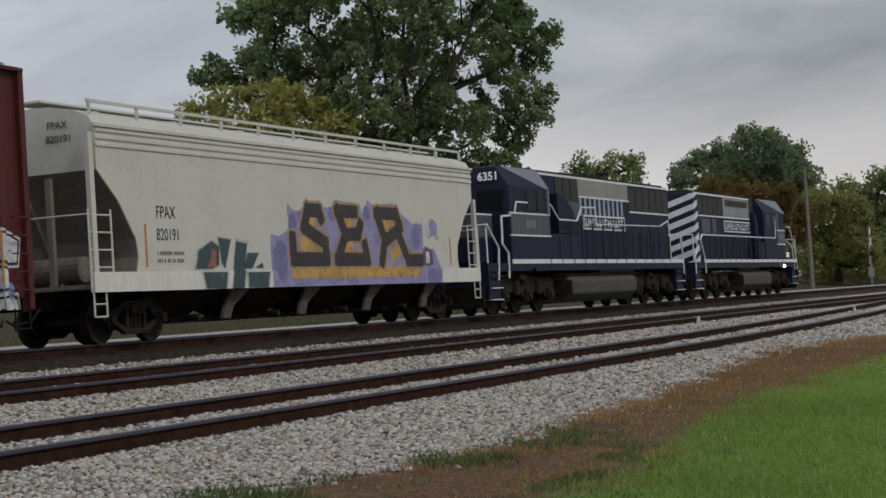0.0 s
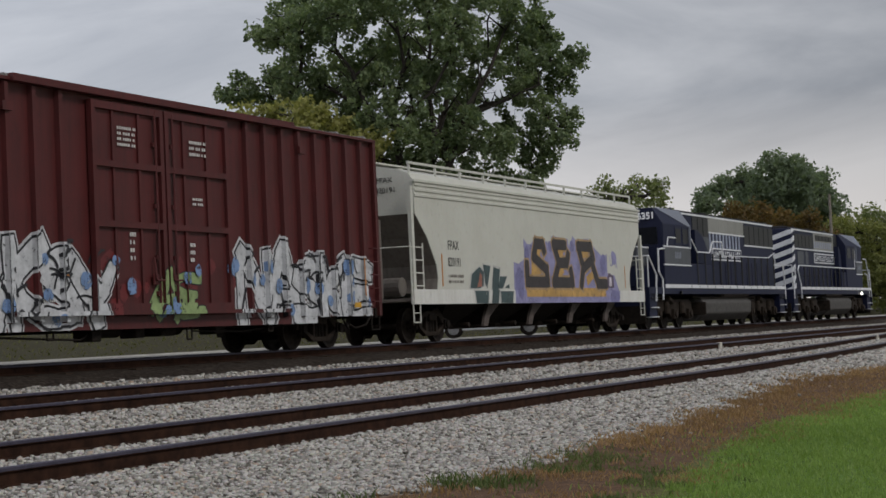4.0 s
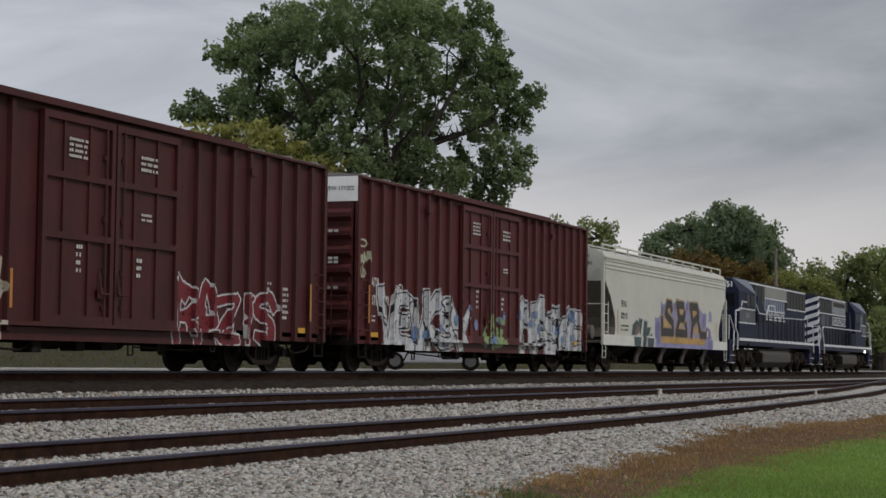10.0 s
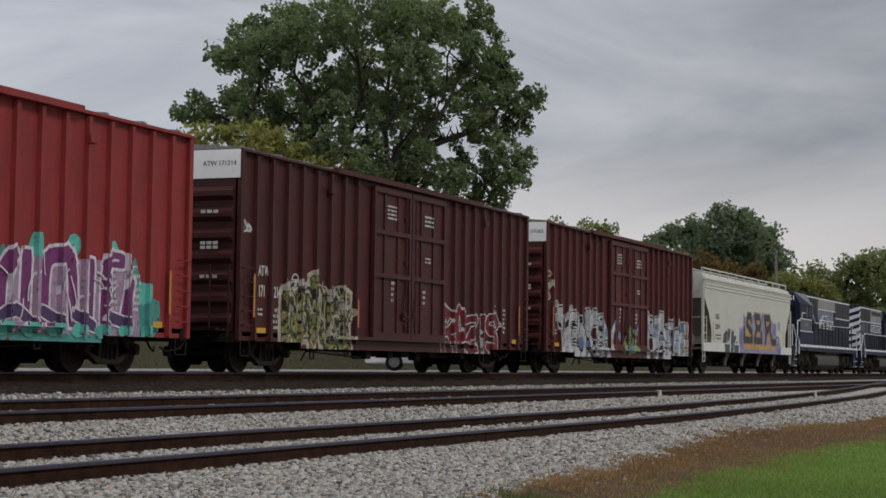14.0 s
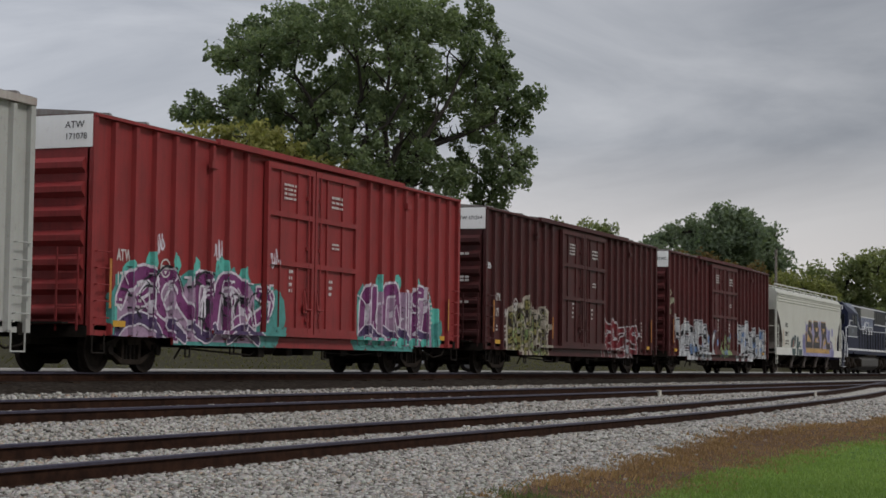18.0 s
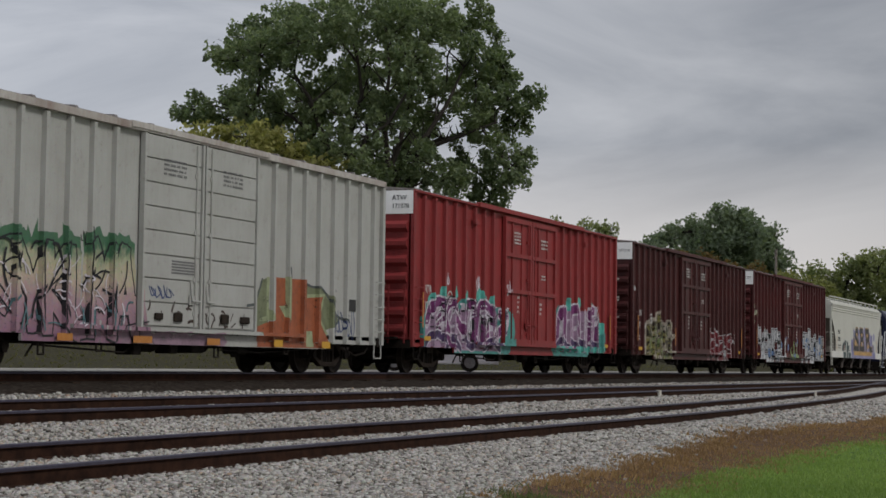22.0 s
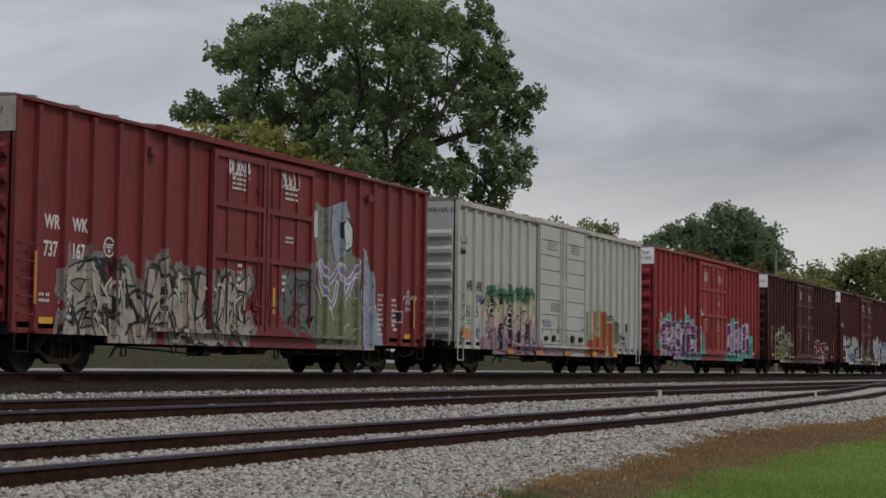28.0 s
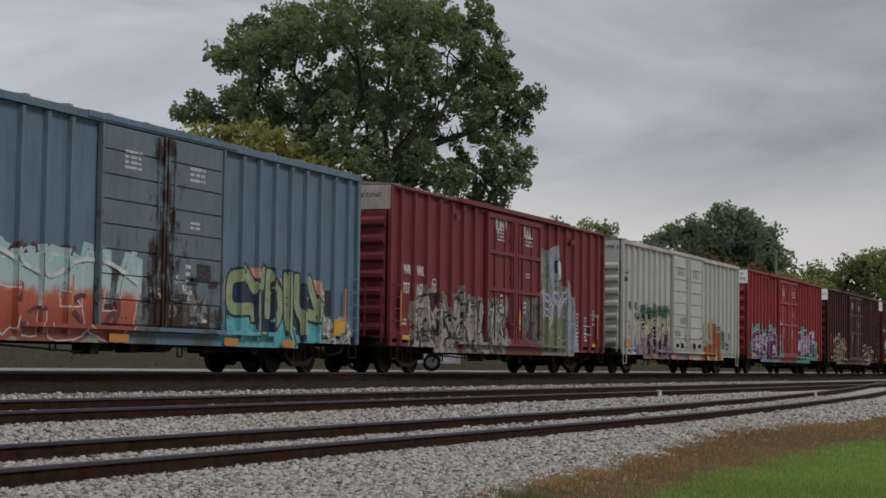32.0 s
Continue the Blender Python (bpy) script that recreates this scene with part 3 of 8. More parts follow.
            for z in (1.2, 1.9, 2.9, 4.1):
                box(bm, lx - 0.07, lx + 0.07, min(yo, yo - s * 0.07), max(yo, yo - s * 0.07), z, z + 0.09)
            part("lock_rod", bm, D, door)
            bm = bmesh.new()
            pipe(bm, [(lx - 0.18, yo, 1.95), (lx - 0.18, yo + s * 0.05, 1.5), (lx + 0.12, yo + s * 0.05, 1.5)], 0.022)
            box(bm, lx - 0.25, lx - 0.05, min(yo, yo + s * 0.02), max(yo, yo + s * 0.02), 1.42, 1.62)
            part("door_handle", bm, D, door, "steel locking handle")
        part("door_rail", boxes((-4.8, 4.8, *sorted((s * (w + 0.07), s * (w - 0.02))), 0.84, 0.92)), P, car)
        if style != "panelled":
            for x in (-4.75, 5.7):
                part("door_stop", boxes((x - 0.22, x + 0.06, *sorted((s * (w + 0.05), s * (w - 0.03))), 4.40, 4.56)), P, side)
    # ends with pressed ribs
    for e in (-1, 1):
        x0, x1 = sorted((e * hl, e * (hl - 0.06)))
        end = part("end_wall", boxes((x0, x1, -wall, wall, 0.85, 5.0)), P, car)
        xr0, xr1 = sorted((e * (hl + 0.11), e * hl))
        first = None
        for k in range(7):
            z = 1.02 + k * 0.47
            if first is None:
                bm = bmesh.new()
                a, b = e * hl, e * (hl + 0.12)
                prism(bm, [(a, 0), (b, 0.10), (b, 0.21), (a, 0.31)], -1.38, 1.38)
                first = part("end_rib", bm, P, end, bevel=0.03)
                first.matrix_basis = pose(0, 0, z)
            else:
                again(first, pose(0, 0, z), end)
        if end_panel:
            part("end_panel", boxes((*sorted((e * (hl + 0.02), e * (hl + 0.005))), -1.53, 1.53, 4.34, 4.98)), M[end_panel], end, "pale painted top panel with a number")
        part("end_sill", boxes((*sorted((e * (hl + 0.03), e * (hl - 0.25))), -1.5, 1.5, 0.68, 0.90)), M["under"], end)
        lad = part("end_ladder", boxes((*sorted((e * (hl + 0.19), e * (hl + 0.17))), -1.40, -1.36, 0.8, 2.4), (*sorted((e * (hl + 0.19), e * (hl + 0.17))), -0.92, -0.88, 0.8, 2.4)), P, car)
        r0 = None
        for k in range(5):
            if r0 is None:
                bm = bmesh.new()
                rod(bm, (e * (hl + 0.18), -1.38, 0), (e * (hl + 0.18), -0.9, 0), 0.014, 6)
                r0 = part("rung", bm, P, lad)
                r0.matrix_basis = pose(0, 0, 0.95 + k * 0.32)
            else:
                again(r0, pose(0, 0, 0.95 + k * 0.32), lad)
        part("crossover_platform", boxes((*sorted((e * (hl + 0.40), e * (hl + 0.02))), -1.2, 1.2, 0.93, 0.97)), M["under"], car)
        coupler(car, e * (hl + 0.1), e)
        for s in (-1, 1):
            ladder(car, e * (hl - 0.32) - 0.22, 0.44, 0.9, 2.5, -w - 0.0 if s < 0 else w + 0.05, P, 5)
            bm = bmesh.new()
            x = e * (hl - 0.32)
            y = s * (w - 0.03)
            pipe(bm, [(x - 0.21, y, 0.74), (x - 0.21, y, 0.38), (x + 0.21, y, 0.38), (x + 0.21, y, 0.74)], 0.018)
            part("stirrup_step", bm, P if paint_key == "white" else M["under"], car)
    # roof
    bm = bmesh.new()
    prism_x(bm, [(-1.54, 4.98), (-1.50, 5.03), (0, 5.15), (1.50, 5.03), (1.54, 4.98)], -hl, hl)
    roof = part("roof", bm, M["roof"], car, "galvanised roof stained with rust")
    seam = None
    for k in range(14):
        x = -hl + 0.6 + k * 1.36
        if seam is None:
            bm = bmesh.new()
            prism_x(bm, [(-1.55, 5.0), (-1.50, 5.07), (0, 5.19), (1.50, 5.07), (1.55, 5.0)], -0.05, 0.05)
            seam = part("roof_seam", bm, M["roof"], roof)
            seam.matrix_basis = pose(x, 0, 0)
        else:
            again(seam, pose(x, 0, 0), roof)
    # underframe
    part("floor", boxes((-hl, hl, -wall, wall, 0.82, 0.92)), M["under"], car)
    part("centre_sill", boxes((-hl, hl, -0.22, 0.22, 0.55, 0.85)), M["under"], car)
    for k in range(5):
        x = -4.6 + k * 2.3
        part("cross_bearer", boxes((x - 0.06, x + 0.06, -1.45, 1.45, 0.58, 0.84)), M["under"], car)
    bm = bmesh.new()
    rod(bm, (-1.9, -0.9, 0.62), (-0.9, -0.9, 0.62), 0.2, 14)
    part("air_tank", bm, M["under"], car)
    part("brake_valve", boxes((0.2, 0.75, -1.25, -0.75, 0.42, 0.78)), M["under"], car, bevel=0.05)
    bm = bmesh.new()
    rod(bm, (1.2, -0.6, 0.6), (1.75, -0.6, 0.6), 0.16, 12)
    pipe(bm, [(1.7, -0.6, 0.6), (4.2, -0.4, 0.5), (5.6, -0.1, 0.45)], 0.025)
    pipe(bm, [(-5.6, -1.2, 0.62), (-2.0, -1.25, 0.60), (2.0, -1.25, 0.60), (5.6, -1.2, 0.62)], 0.02)
    part("brake_rigging", bm, M["under"], car)
    for pts, r in (([(-5.75, -1.25, 0.30), (-5.6, -1.3, 0.52), (-2.6, -1.32, 0.40), (-2.1, -1.2, 0.52)], 0.022), ([(5.4, -1.3, 0.56), (3.0, -1.34, 0.46), (1.2, -1.3, 0.50)], 0.018)):
        bm = bmesh.new()
        pipe(bm, pts, r)
        part("brake_rod", bm, M["under"], car)
    for x, drop in ((-5.5, 0.24), (-3.6, 0.16), (0.95, 0.24), (4.2, 0.14)):
        bm = bmesh.new()
        pipe(bm, [(x - 0.10, -1.42, 0.60), (x - 0.10, -1.42, 0.58 - drop), (x + 0.08, -1.42, 0.58 - drop), (x + 0.08, -1.42, 0.60)], 0.02)
        part("hanger", bm, M["under"], car)
    part("brake_cylinder", boxes((-2.25, -1.95, -1.35, -0.9, 0.36, 0.60)), M["under"], car, bevel=0.03)
    part("brake_bracket", boxes((-0.75, -0.45, -1.3, -0.9, 0.40, 0.60)), M["under"], car, bevel=0.03)
    part("brake_bracket", boxes((2.1, 2.5, -1.32, -0.9, 0.42, 0.60)), M["under"], car, bevel=0.03)
    for e in (-1, 1):
        freight_truck(car, e * 7.12)
    y = -w - 0.006
    for wd, x, z, size, sq in words:
        text_part(wd, size, on_side(x, z, -wall - 0.006), car, M[letters], squash=sq, bold=0.022)
    TRAIN.append((car, u))
    return car


M["roof"] = paint("galvanised_roof", (0.22, 0.21, 0.20), (0.10, 0.055, 0.04), rough=0.5, metal=0.3)
YS = -1.477     # face of the side sheets for paint
YP = -1.576     # face of the posts


def white_details(car):
    """Plates and boxes that the white car alone carries."""
    outline_bar(-9.0, 1.02, -8.55, 1.30, car, M["orange"], -1.585, "plate", "orange plate")
    bm = bmesh.new()
    for a, b, c, d in ((-8.42, -7.86, 1.00, 1.03), (-8.42, -7.86, 1.27, 1.30), (-8.42, -8.39, 1.0, 1.3), (-7.89, -7.86, 1.0, 1.3)):
        box(bm, a, b, YS - 0.003, YS, c, d)
    for k in range(3):
        box(bm, -8.34, -7.96, YS - 0.003, YS, 1.07 + k * .06, 1.10 + k * .06)
    tagged(part("stencil", bm, M["orange"], car), "orange framed notice", kind="stuff")
    for a, b in ((3.30, 3.72), (5.75, 6.2)):
        outline_bar(a, 0.60, b, 0.76, car, M["yellow"], -1.585, "plate", "yellow plate")
    for a, b in ((-5.2, -4.7), (-2.6, -1.9), (0.3, 0.85)):
        outline_bar(a, 0.60, b, 0.74, car, M["orange"], -1.560, "plate", "orange plate")
    outline_bar(7.45, 1.55, 7.85, 1.85, car, M["black_letters"], YS, "plate", "black plate")
    outline_bar(-8.4, 1.98, -7.9, 2.40, car, M["grime_patch"], YS, "plate", "grimy repainted patch")
    for x, z, w, h in ((-1.75, 1.08, .3, .14), (-1.0, 1.05, .32, .2), (0.95, 1.05, .32, .22), (1.85, 1.08, .4, .16)):
        part("door_fitting", boxes((x - w / 2, x + w / 2, -1.64, -1.585, z, z + h)), M["truck"], car, "dark steel door fitting", bevel=0.03)
    bm = bmesh.new()
    for k in range(5):
        box(bm, -1.25, -0.35, -1.589, -1.586, 2.05 + k * .06, 2.08 + k * .06)
    tagged(part("stencil", bm, M["grey_letters"], car), kind="stuff")


M["grey_letters"] = plain("faded_stencil_paint", (0.09, 0.09, 0.095), (0.17, 0.17, 0.17), 20, 0.7)
M["grime_patch"] = plain("patch_paint", (0.30, 0.29, 0.25), (0.40, 0.39, 0.35), 8, 0.7)


def plates(car, mat="white_letters", door_text=True, strips=True, seal=(-6.55, 2.15)):
    if not strips:
        bars(-1.62, 4.04, -0.7, 4.42, 4, car, M[mat], -1.586)
        bars(0.82, 4.04, 1.72, 4.42, 4, car, M[mat], -1.586)
        bars(-8.38, 1.42, -8.0, 1.60, 2, car, M[mat], YS)
        bars(6.4, 0.95, 6.75, 2.1, 9, car, M[mat], YS)
        return
    outline_bar(-8.62, 0.90, -8.18, 1.02, car, M["yellow"], -1.585, "plate", "yellow inspection plate")
    outline_bar(7.9, 0.92, 8.25, 1.04, car, M["yellow"], -1.585, "plate", "yellow inspection plate")
    outline_bar(-8.78, 1.25, -8.70, 2.22, car, M["orange"], -1.585, "reflector", "orange reflector strip")
    outline_bar(-3.28, 1.15, -3.20, 1.85, car, M["orange"], YP, "reflector", "orange reflector strip")
    outline_bar(8.5, 1.2, 8.58, 2.1, car, M["orange"], -1.585, "reflector", "orange reflector strip")
    bars(-7.85, 0.98, -7.35, 1.52, 4, car, M[mat], YS)
    bars(-8.5, 1.28, -8.1, 1.5, 2, car, M[mat], YS)
    bars(-3.95, 0.95, -3.45, 1.65, 6, car, M[mat], YS)
    bars(6.4, 0.95, 6.75, 2.1, 9, car, M[mat], YS)
    bars(7.3, 1.2, 7.6, 2.0, 6, car, M[mat], YS)
    if door_text:
        bars(-1.55, 4.02, -0.92, 4.44, 4, car, M[mat], -1.58)
        bars(0.95, 4.00, 1.60, 4.36, 3, car, M[mat], -1.58)
        bars(1.0, 3.0, 1.4, 3.2, 2, car, M[mat], -1.58)
        bars(-1.25, 1.85, -1.05, 2.45, 4, car, M[mat], -1.58)
        bars(0.85, 1.85, 1.05, 2.3, 3, car, M[mat], -1.58)
    bm = bmesh.new()
    n, (cx, cz) = 20, seal
    for k in range(n):
        a, b = k * math.tau / n, (k + 1) * math.tau / n
        prism(bm, [(cx + r * math.cos(t), cz + r * math.sin(t)) for r, t in ((0.20, a), (0.165, a), (0.165, b), (0.20, b))], YS - 0.003, YS)
    box(bm, cx - 0.15, cx + 0.15, YS - 0.003, YS, cz + 0.03, cz + 0.06)
    box(bm, cx - 0.12, cx + 0.12, YS - 0.003, YS, cz - 0.02, cz + 0.01)
    prism(bm, [(cx - 0.06, cz - 0.05), (cx + 0.06, cz - 0.05), (cx, cz - 0.14)], YS - 0.003, YS)
    tagged(part("stencil", bm, M[mat], car), kind="stuff")


def atw(u, key, label, number, seed):
    car = boxcar(u, key, label, words=[("AT", -8.36, 2.22, 0.32, 0.66), ("W", -8.07, 2.22, 0.32, 0.66), (number[:3], -8.35, 1.74, 0.36, 0.62), (number[3:], -7.60, 1.74, 0.36, 0.62)])
    plates(car)
    if number.endswith("78"):
        text_part("ATW", 0.19, pose(-9.405, -0.90, 4.72, 90, 0, -90), car, M["black_letters"])
        text_part(number, 0.17, pose(-9.405, -0.90, 4.50, 90, 0, -90), car, M["black_letters"])
    else:
        text_part("ATW " + number, 0.16, pose(-9.405, -0.58, 4.62, 90, 0, -90), car, M["black_letters"], squash=0.95)
        for k, z in enumerate((3.55, 2.85, 2.75, 2.1)):
            bm = bmesh.new()
            for j in range(3):
                box(bm, -9.512, -9.504, -1.05 + j * .16, -0.93 + j * .16, z, z + 0.07)
            tagged(part("stencil", bm, M["white_letters"], car), kind="stuff")
    return car


car_1 = atw(87.35, "maroon", "dark maroon boxcar with white and blue graffiti along its foot", "171202", 1)
car_2 = atw(66.76, "maroon_dark", "dark maroon boxcar with yellow and red graffiti along its foot", "171214", 2)
car_3 = atw(45.88, "red", "bright red boxcar with purple and teal graffiti", "171078", 3)
car_4 = boxcar(25.2, "white", "grimy white boxcar with faded pink graffiti and panelled doors", style="panelled", end_panel="", letters="black_letters", top_key="stained_pale",
               words=[("WR", -8.52, 2.42, 0.44, 0.68), ("WK", -7.74, 2.42, 0.44, 0.66), ("61", -8.50, 1.66, 0.46, 0.80), ("5", -7.70, 1.66, 0.46, 0.80)])
plates(car_4, "grey_letters", strips=False)
white_details(car_4)
text_part("WRWK 61", 0.20, pose(-9.405, -0.58, 4.66, 90, 0, -90), car_4, M["black_letters"])
car_5 = boxcar(4.1, "brick", "dull red boxcar with black and silver graffiti", style="spaced", end_panel="stained_pale", words=[("WR", -8.34, 2.68, 0.36, 0.80), ("WK", -7.44, 2.68, 0.36, 0.80), ("737", -8.36, 2.16, 0.40, 0.74), ("167", -7.46, 2.16, 0.40, 0.74)])
plates(car_5, seal=(-6.2, 2.45))
text_part("WRWK 737167", 0.17, pose(-9.405, -0.25, 4.66, 90, 0, -90), car_5, M["black_letters"], squash=0.9)
car_6 = boxcar(-16.6, "blue", "faded blue boxcar with rusty doors and bright graffiti", style="panelled", end_panel="", door_key="blue_door")
plates(car_6)


# ---------------------------------------------------------------- covered hopper
def hopper_car(u):
    car = tagged(new("hopper_car"), "cream covered hopper car with purple and yellow graffiti", "freight car", group="cars of the train")
    C, G = M["cream"], M["hopper_end"]
    # the body: straight sides cut back at the foot over the sloping ends, and a rounded roof
    bm = bmesh.new()
    half = [(7.95, 1.30), (7.86, 1.65), (7.92, 2.0), (8.45, 2.72), (9.12, 3.3), (9.15, 4.14)]
    prism(bm, [(-x, z) for x, z in half] + [(x, z) for x, z in half[::-1]], -1.57, 1.57)
    prism_x(bm, [(-1.57, 4.14), (-1.45, 4.34), (-1.10, 4.48), (-0.55, 4.58), (0.55, 4.58), (1.10, 4.48), (1.45, 4.34), (1.57, 4.14)], -9.15, 9.15)
    body = part("body", bm, C, car)
    for s in (-1, 1):
        for k, z in enumerate((3.72, 3.86, 4.00)):
            bm = bmesh.new()
            prism_x(bm, [(s * 1.56, z), (s * 1.60, z + 0.03), (s * 1.60, z + 0.08), (s * 1.56, z + 0.11)], -9.12, 9.12)
            part("side_bead", bm, C, body)
        part("eave", boxes((-9.2, 9.2, *sorted((s * 1.62, s * 1.54)), 4.12, 4.18)), C, body)
        part("side_sill", boxes((-9.42, 9.36, *sorted((s * 1.60, s * 1.50)), 0.98, 1.36)), M["sill"], car, "pale side sill with sprayed paint")
        first = None
        for i in range(12):
            x = -9.0 + i * 1.62
            if first is None:
                first = part("running_board_bracket", boxes((-0.02, 0.02, *sorted((s * 1.42, s * 1.36)), 4.28, 4.62)), C, car)
                first.matrix_basis = pose(x, 0, 0)
            else:
                again(first, pose(x, 0, 0), car)
        bm = boxes((-9.1, 8.75, *sorted((s * 1.43, s * 1.38)), 4.60, 4.66))
        part("running_board_edge", bm, C, car)
        for e in (-1, 1):
            # corner posts down to the sill
            part("corner_post", boxes((*sorted((e * 9.36, e * 9.22)), *sorted((s * 1.58, s * 1.48)), 1.3, 4.0 if e < 0 else 3.3)), C, car)
    part("running_board", boxes((-9.1, 9.1, -0.35, 0.35, 4.70, 4.74)), C, car)
    for i in range(6):
        bm = bmesh.new()
        x = -7.2 + i * 2.9
        rod(bm, (x, 0, 4.56), (x, 0, 4.68), 0.33, 16)
        part("roof_hatch", bm, C, car)
    # slope sheets and end framing
    for e in (-1, 1):
        part("end_platform", boxes((*sorted((e * 9.42, e * 7.2)), -1.5, 1.5, 1.06, 1.14)), G, car)
        bm = bmesh.new()
        cut = [(7.97, 1.30), (7.88, 1.65), (7.94, 2.0), (8.47, 2.72), (9.14, 3.3)]
        prism(bm, [(e * (x + 0.02), z) for x, z in cut] + [(e * (x + 0.01), z) for x, z in cut[::-1]], -1.565, 1.565)
        part("slope_sheet", bm, G, car, "grimy sloping end sheet")
        part("end_post", boxes((*sorted((e * 9.30, e * 9.20)), -0.62, -0.50, 1.1, 3.2), (*sorted((e * 9.30, e * 9.20)), 0.50, 0.62, 1.1, 3.2)), G, car)
        bm = bmesh.new()
        prism(bm, [(e * 9.28, 3.0), (e * 8.2, 1.14), (e * 8.32, 1.14), (e * 9.28, 2.8)], -0.06, 0.06)
        part("end_gusset", bm, G, car)
        bm = bmesh.new()
        rod(bm, (e * 8.85, -1.0, 1.45), (e * 8.85, 0.6, 1.45), 0.25, 14)
        part("air_tank", bm, G, car)
        for s in (-1, 1):
            bm = bmesh.new()
            x, y = e * 9.45, s * 1.55
            pipe(bm, [(x, y, 1.05), (x, y, 2.45), (x - e * 0.0, y - s * 0.0, 2.55)], 0.022)
            pipe(bm, [(e * 8.72, y, 1.3), (e * 8.72, y, 2.55)], 0.022)
            lad = part("ladder", bm, C, car)
            r0 = None
            for k in range(4):
                if r0 is None:
                    bm = bmesh.new()
                    rod(bm, (e * 8.72, y, 0), (x, y, 0), 0.018, 6)
                    r0 = part("rung", bm, C, lad)
                    r0.matrix_basis = pose(0, 0, 1.45 + k * 0.33)
                else:
                    again(r0, pose(0, 0, 1.45 + k * 0.33), lad)
            bm = bmesh.new()
            pipe(bm, [(e * 9.4, s * 1.55, 1.0), (e * 9.4, s * 1.55, 0.52), (e * 9.0, s * 1.55, 0.52), (e * 9.0, s * 1.55, 1.0)], 0.02)
            pipe(bm, [(e * 9.4, s * 1.55, 0.76), (e * 9.0, s * 1.55, 0.76)], 0.018)
            part("stirrup_step", bm, C, car)
        bm = bmesh.new()
        for z in (2.45,):
            pipe(bm, [(e * 9.46, -1.55, z), (e * 9.46, 1.55, z)], 0.02)
        part("end_grab", bm, C, car)
        coupler(car, e * 9.35, e)
        freight_truck(car, e * 7.3)
    # four outlet hoppers
    for i in range(4):
        x = -5.1 + i * 3.4
        bm = bmesh.new()
        for y0, y1, z0, z1, dx0, dx1 in ((1.25, 0.45, 1.1, 0.42, 1.55, 0.45),):
            a = [bm.verts.new((x + sx * dx0, sy * y0, z0)) for sx, sy in ((-1, -1), (1, -1), (1, 1), (-1, 1))]
            b = [bm.verts.new((x + sx * dx1, sy * y1, z1)) for sx, sy in ((-1, -1), (1, -1), (1, 1), (-1, 1))]
            for k in range(4):
                bm.faces.new((a[k], a[(k + 1) % 4], b[(k + 1) % 4], b[k]))
            bm.faces.new(a)
            bm.faces.new(b)
        hp = part("outlet_hopper", bm, M["under"], car, "dark grimy outlet hopper")
        bm = boxes((x - 0.5, x + 0.5, -0.75, 0.75, 0.32, 0.44))
        rod(bm, (x - 0.05, -1.2, 0.42), (x - 0.05, -0.7, 0.42), 0.07, 10)
        part("outlet_gate", bm, M["truck"], hp)
        bm = bmesh.new()
        prism(bm, [(x + 1.15, 0.98), (x + 1.95, 0.98), (x + 1.20, 0.62), (x + 1.05, 0.36), (x + 0.75, 0.36), (x + 0.85, 0.62)], -1.30, -1.22)
        part("hopper_brace", bm, M["reservoir"], hp, "grimy brown outlet brace")
    part("centre_sill", boxes((-9.3, 9.3, -0.25, 0.25, 0.7, 1.1)), M["under"], car)
    text_part("FPAX", 0.36, on_side(-7.18, 2.42, -1.576), car, M["black_letters"], squash=0.85)
    text_part("820191", 0.34, on_side(-7.20, 1.98, -1.576), car, M["black_letters"], squash=0.85)
    text_part("FPAX", 0.20, pose(-9.16, -0.52, 4.14, 90, 0, -90), car, M["black_letters"])
    text_part("820191", 0.20, pose(-9.16, -0.48, 3.88, 90, 0, -90), car, M["black_letters"])
    bars(-7.2, 1.5, -6.2, 1.8, 2, car, M["hopper_end"], -1.574)
    outline_bar(-7.62, 1.45, -7.55, 2.3, car, M["orange"], -1.574, "reflector", "orange reflector strip")
    outline_bar(7.35, 1.45, 7.41, 2.2, car, M["orange"], -1.574, "reflector", "orange reflector strip")
    TRAIN.append((car, u))
    return car


hopper = hopper_car(107.97)


# ---------------------------------------------------------------- locomotives
M["bright_letters"] = plain("white_number_paint", (0.72, 0.72, 0.72), (0.8, 0.8, 0.8), 20, 0.5)
_m, _nt, _b = nodes_of("lit_lamp")
_b.inputs["Emission Color"].default_value = (1.0, 0.93, 0.8, 1)
_b.inputs["Emission Strength"].default_value = 4.0
M["lamp"] = _m


M["tank_grey"] = plain("grimy_grey_steel", (0.03, 0.027, 0.025), (0.075, 0.07, 0.065), 6, 0.7)


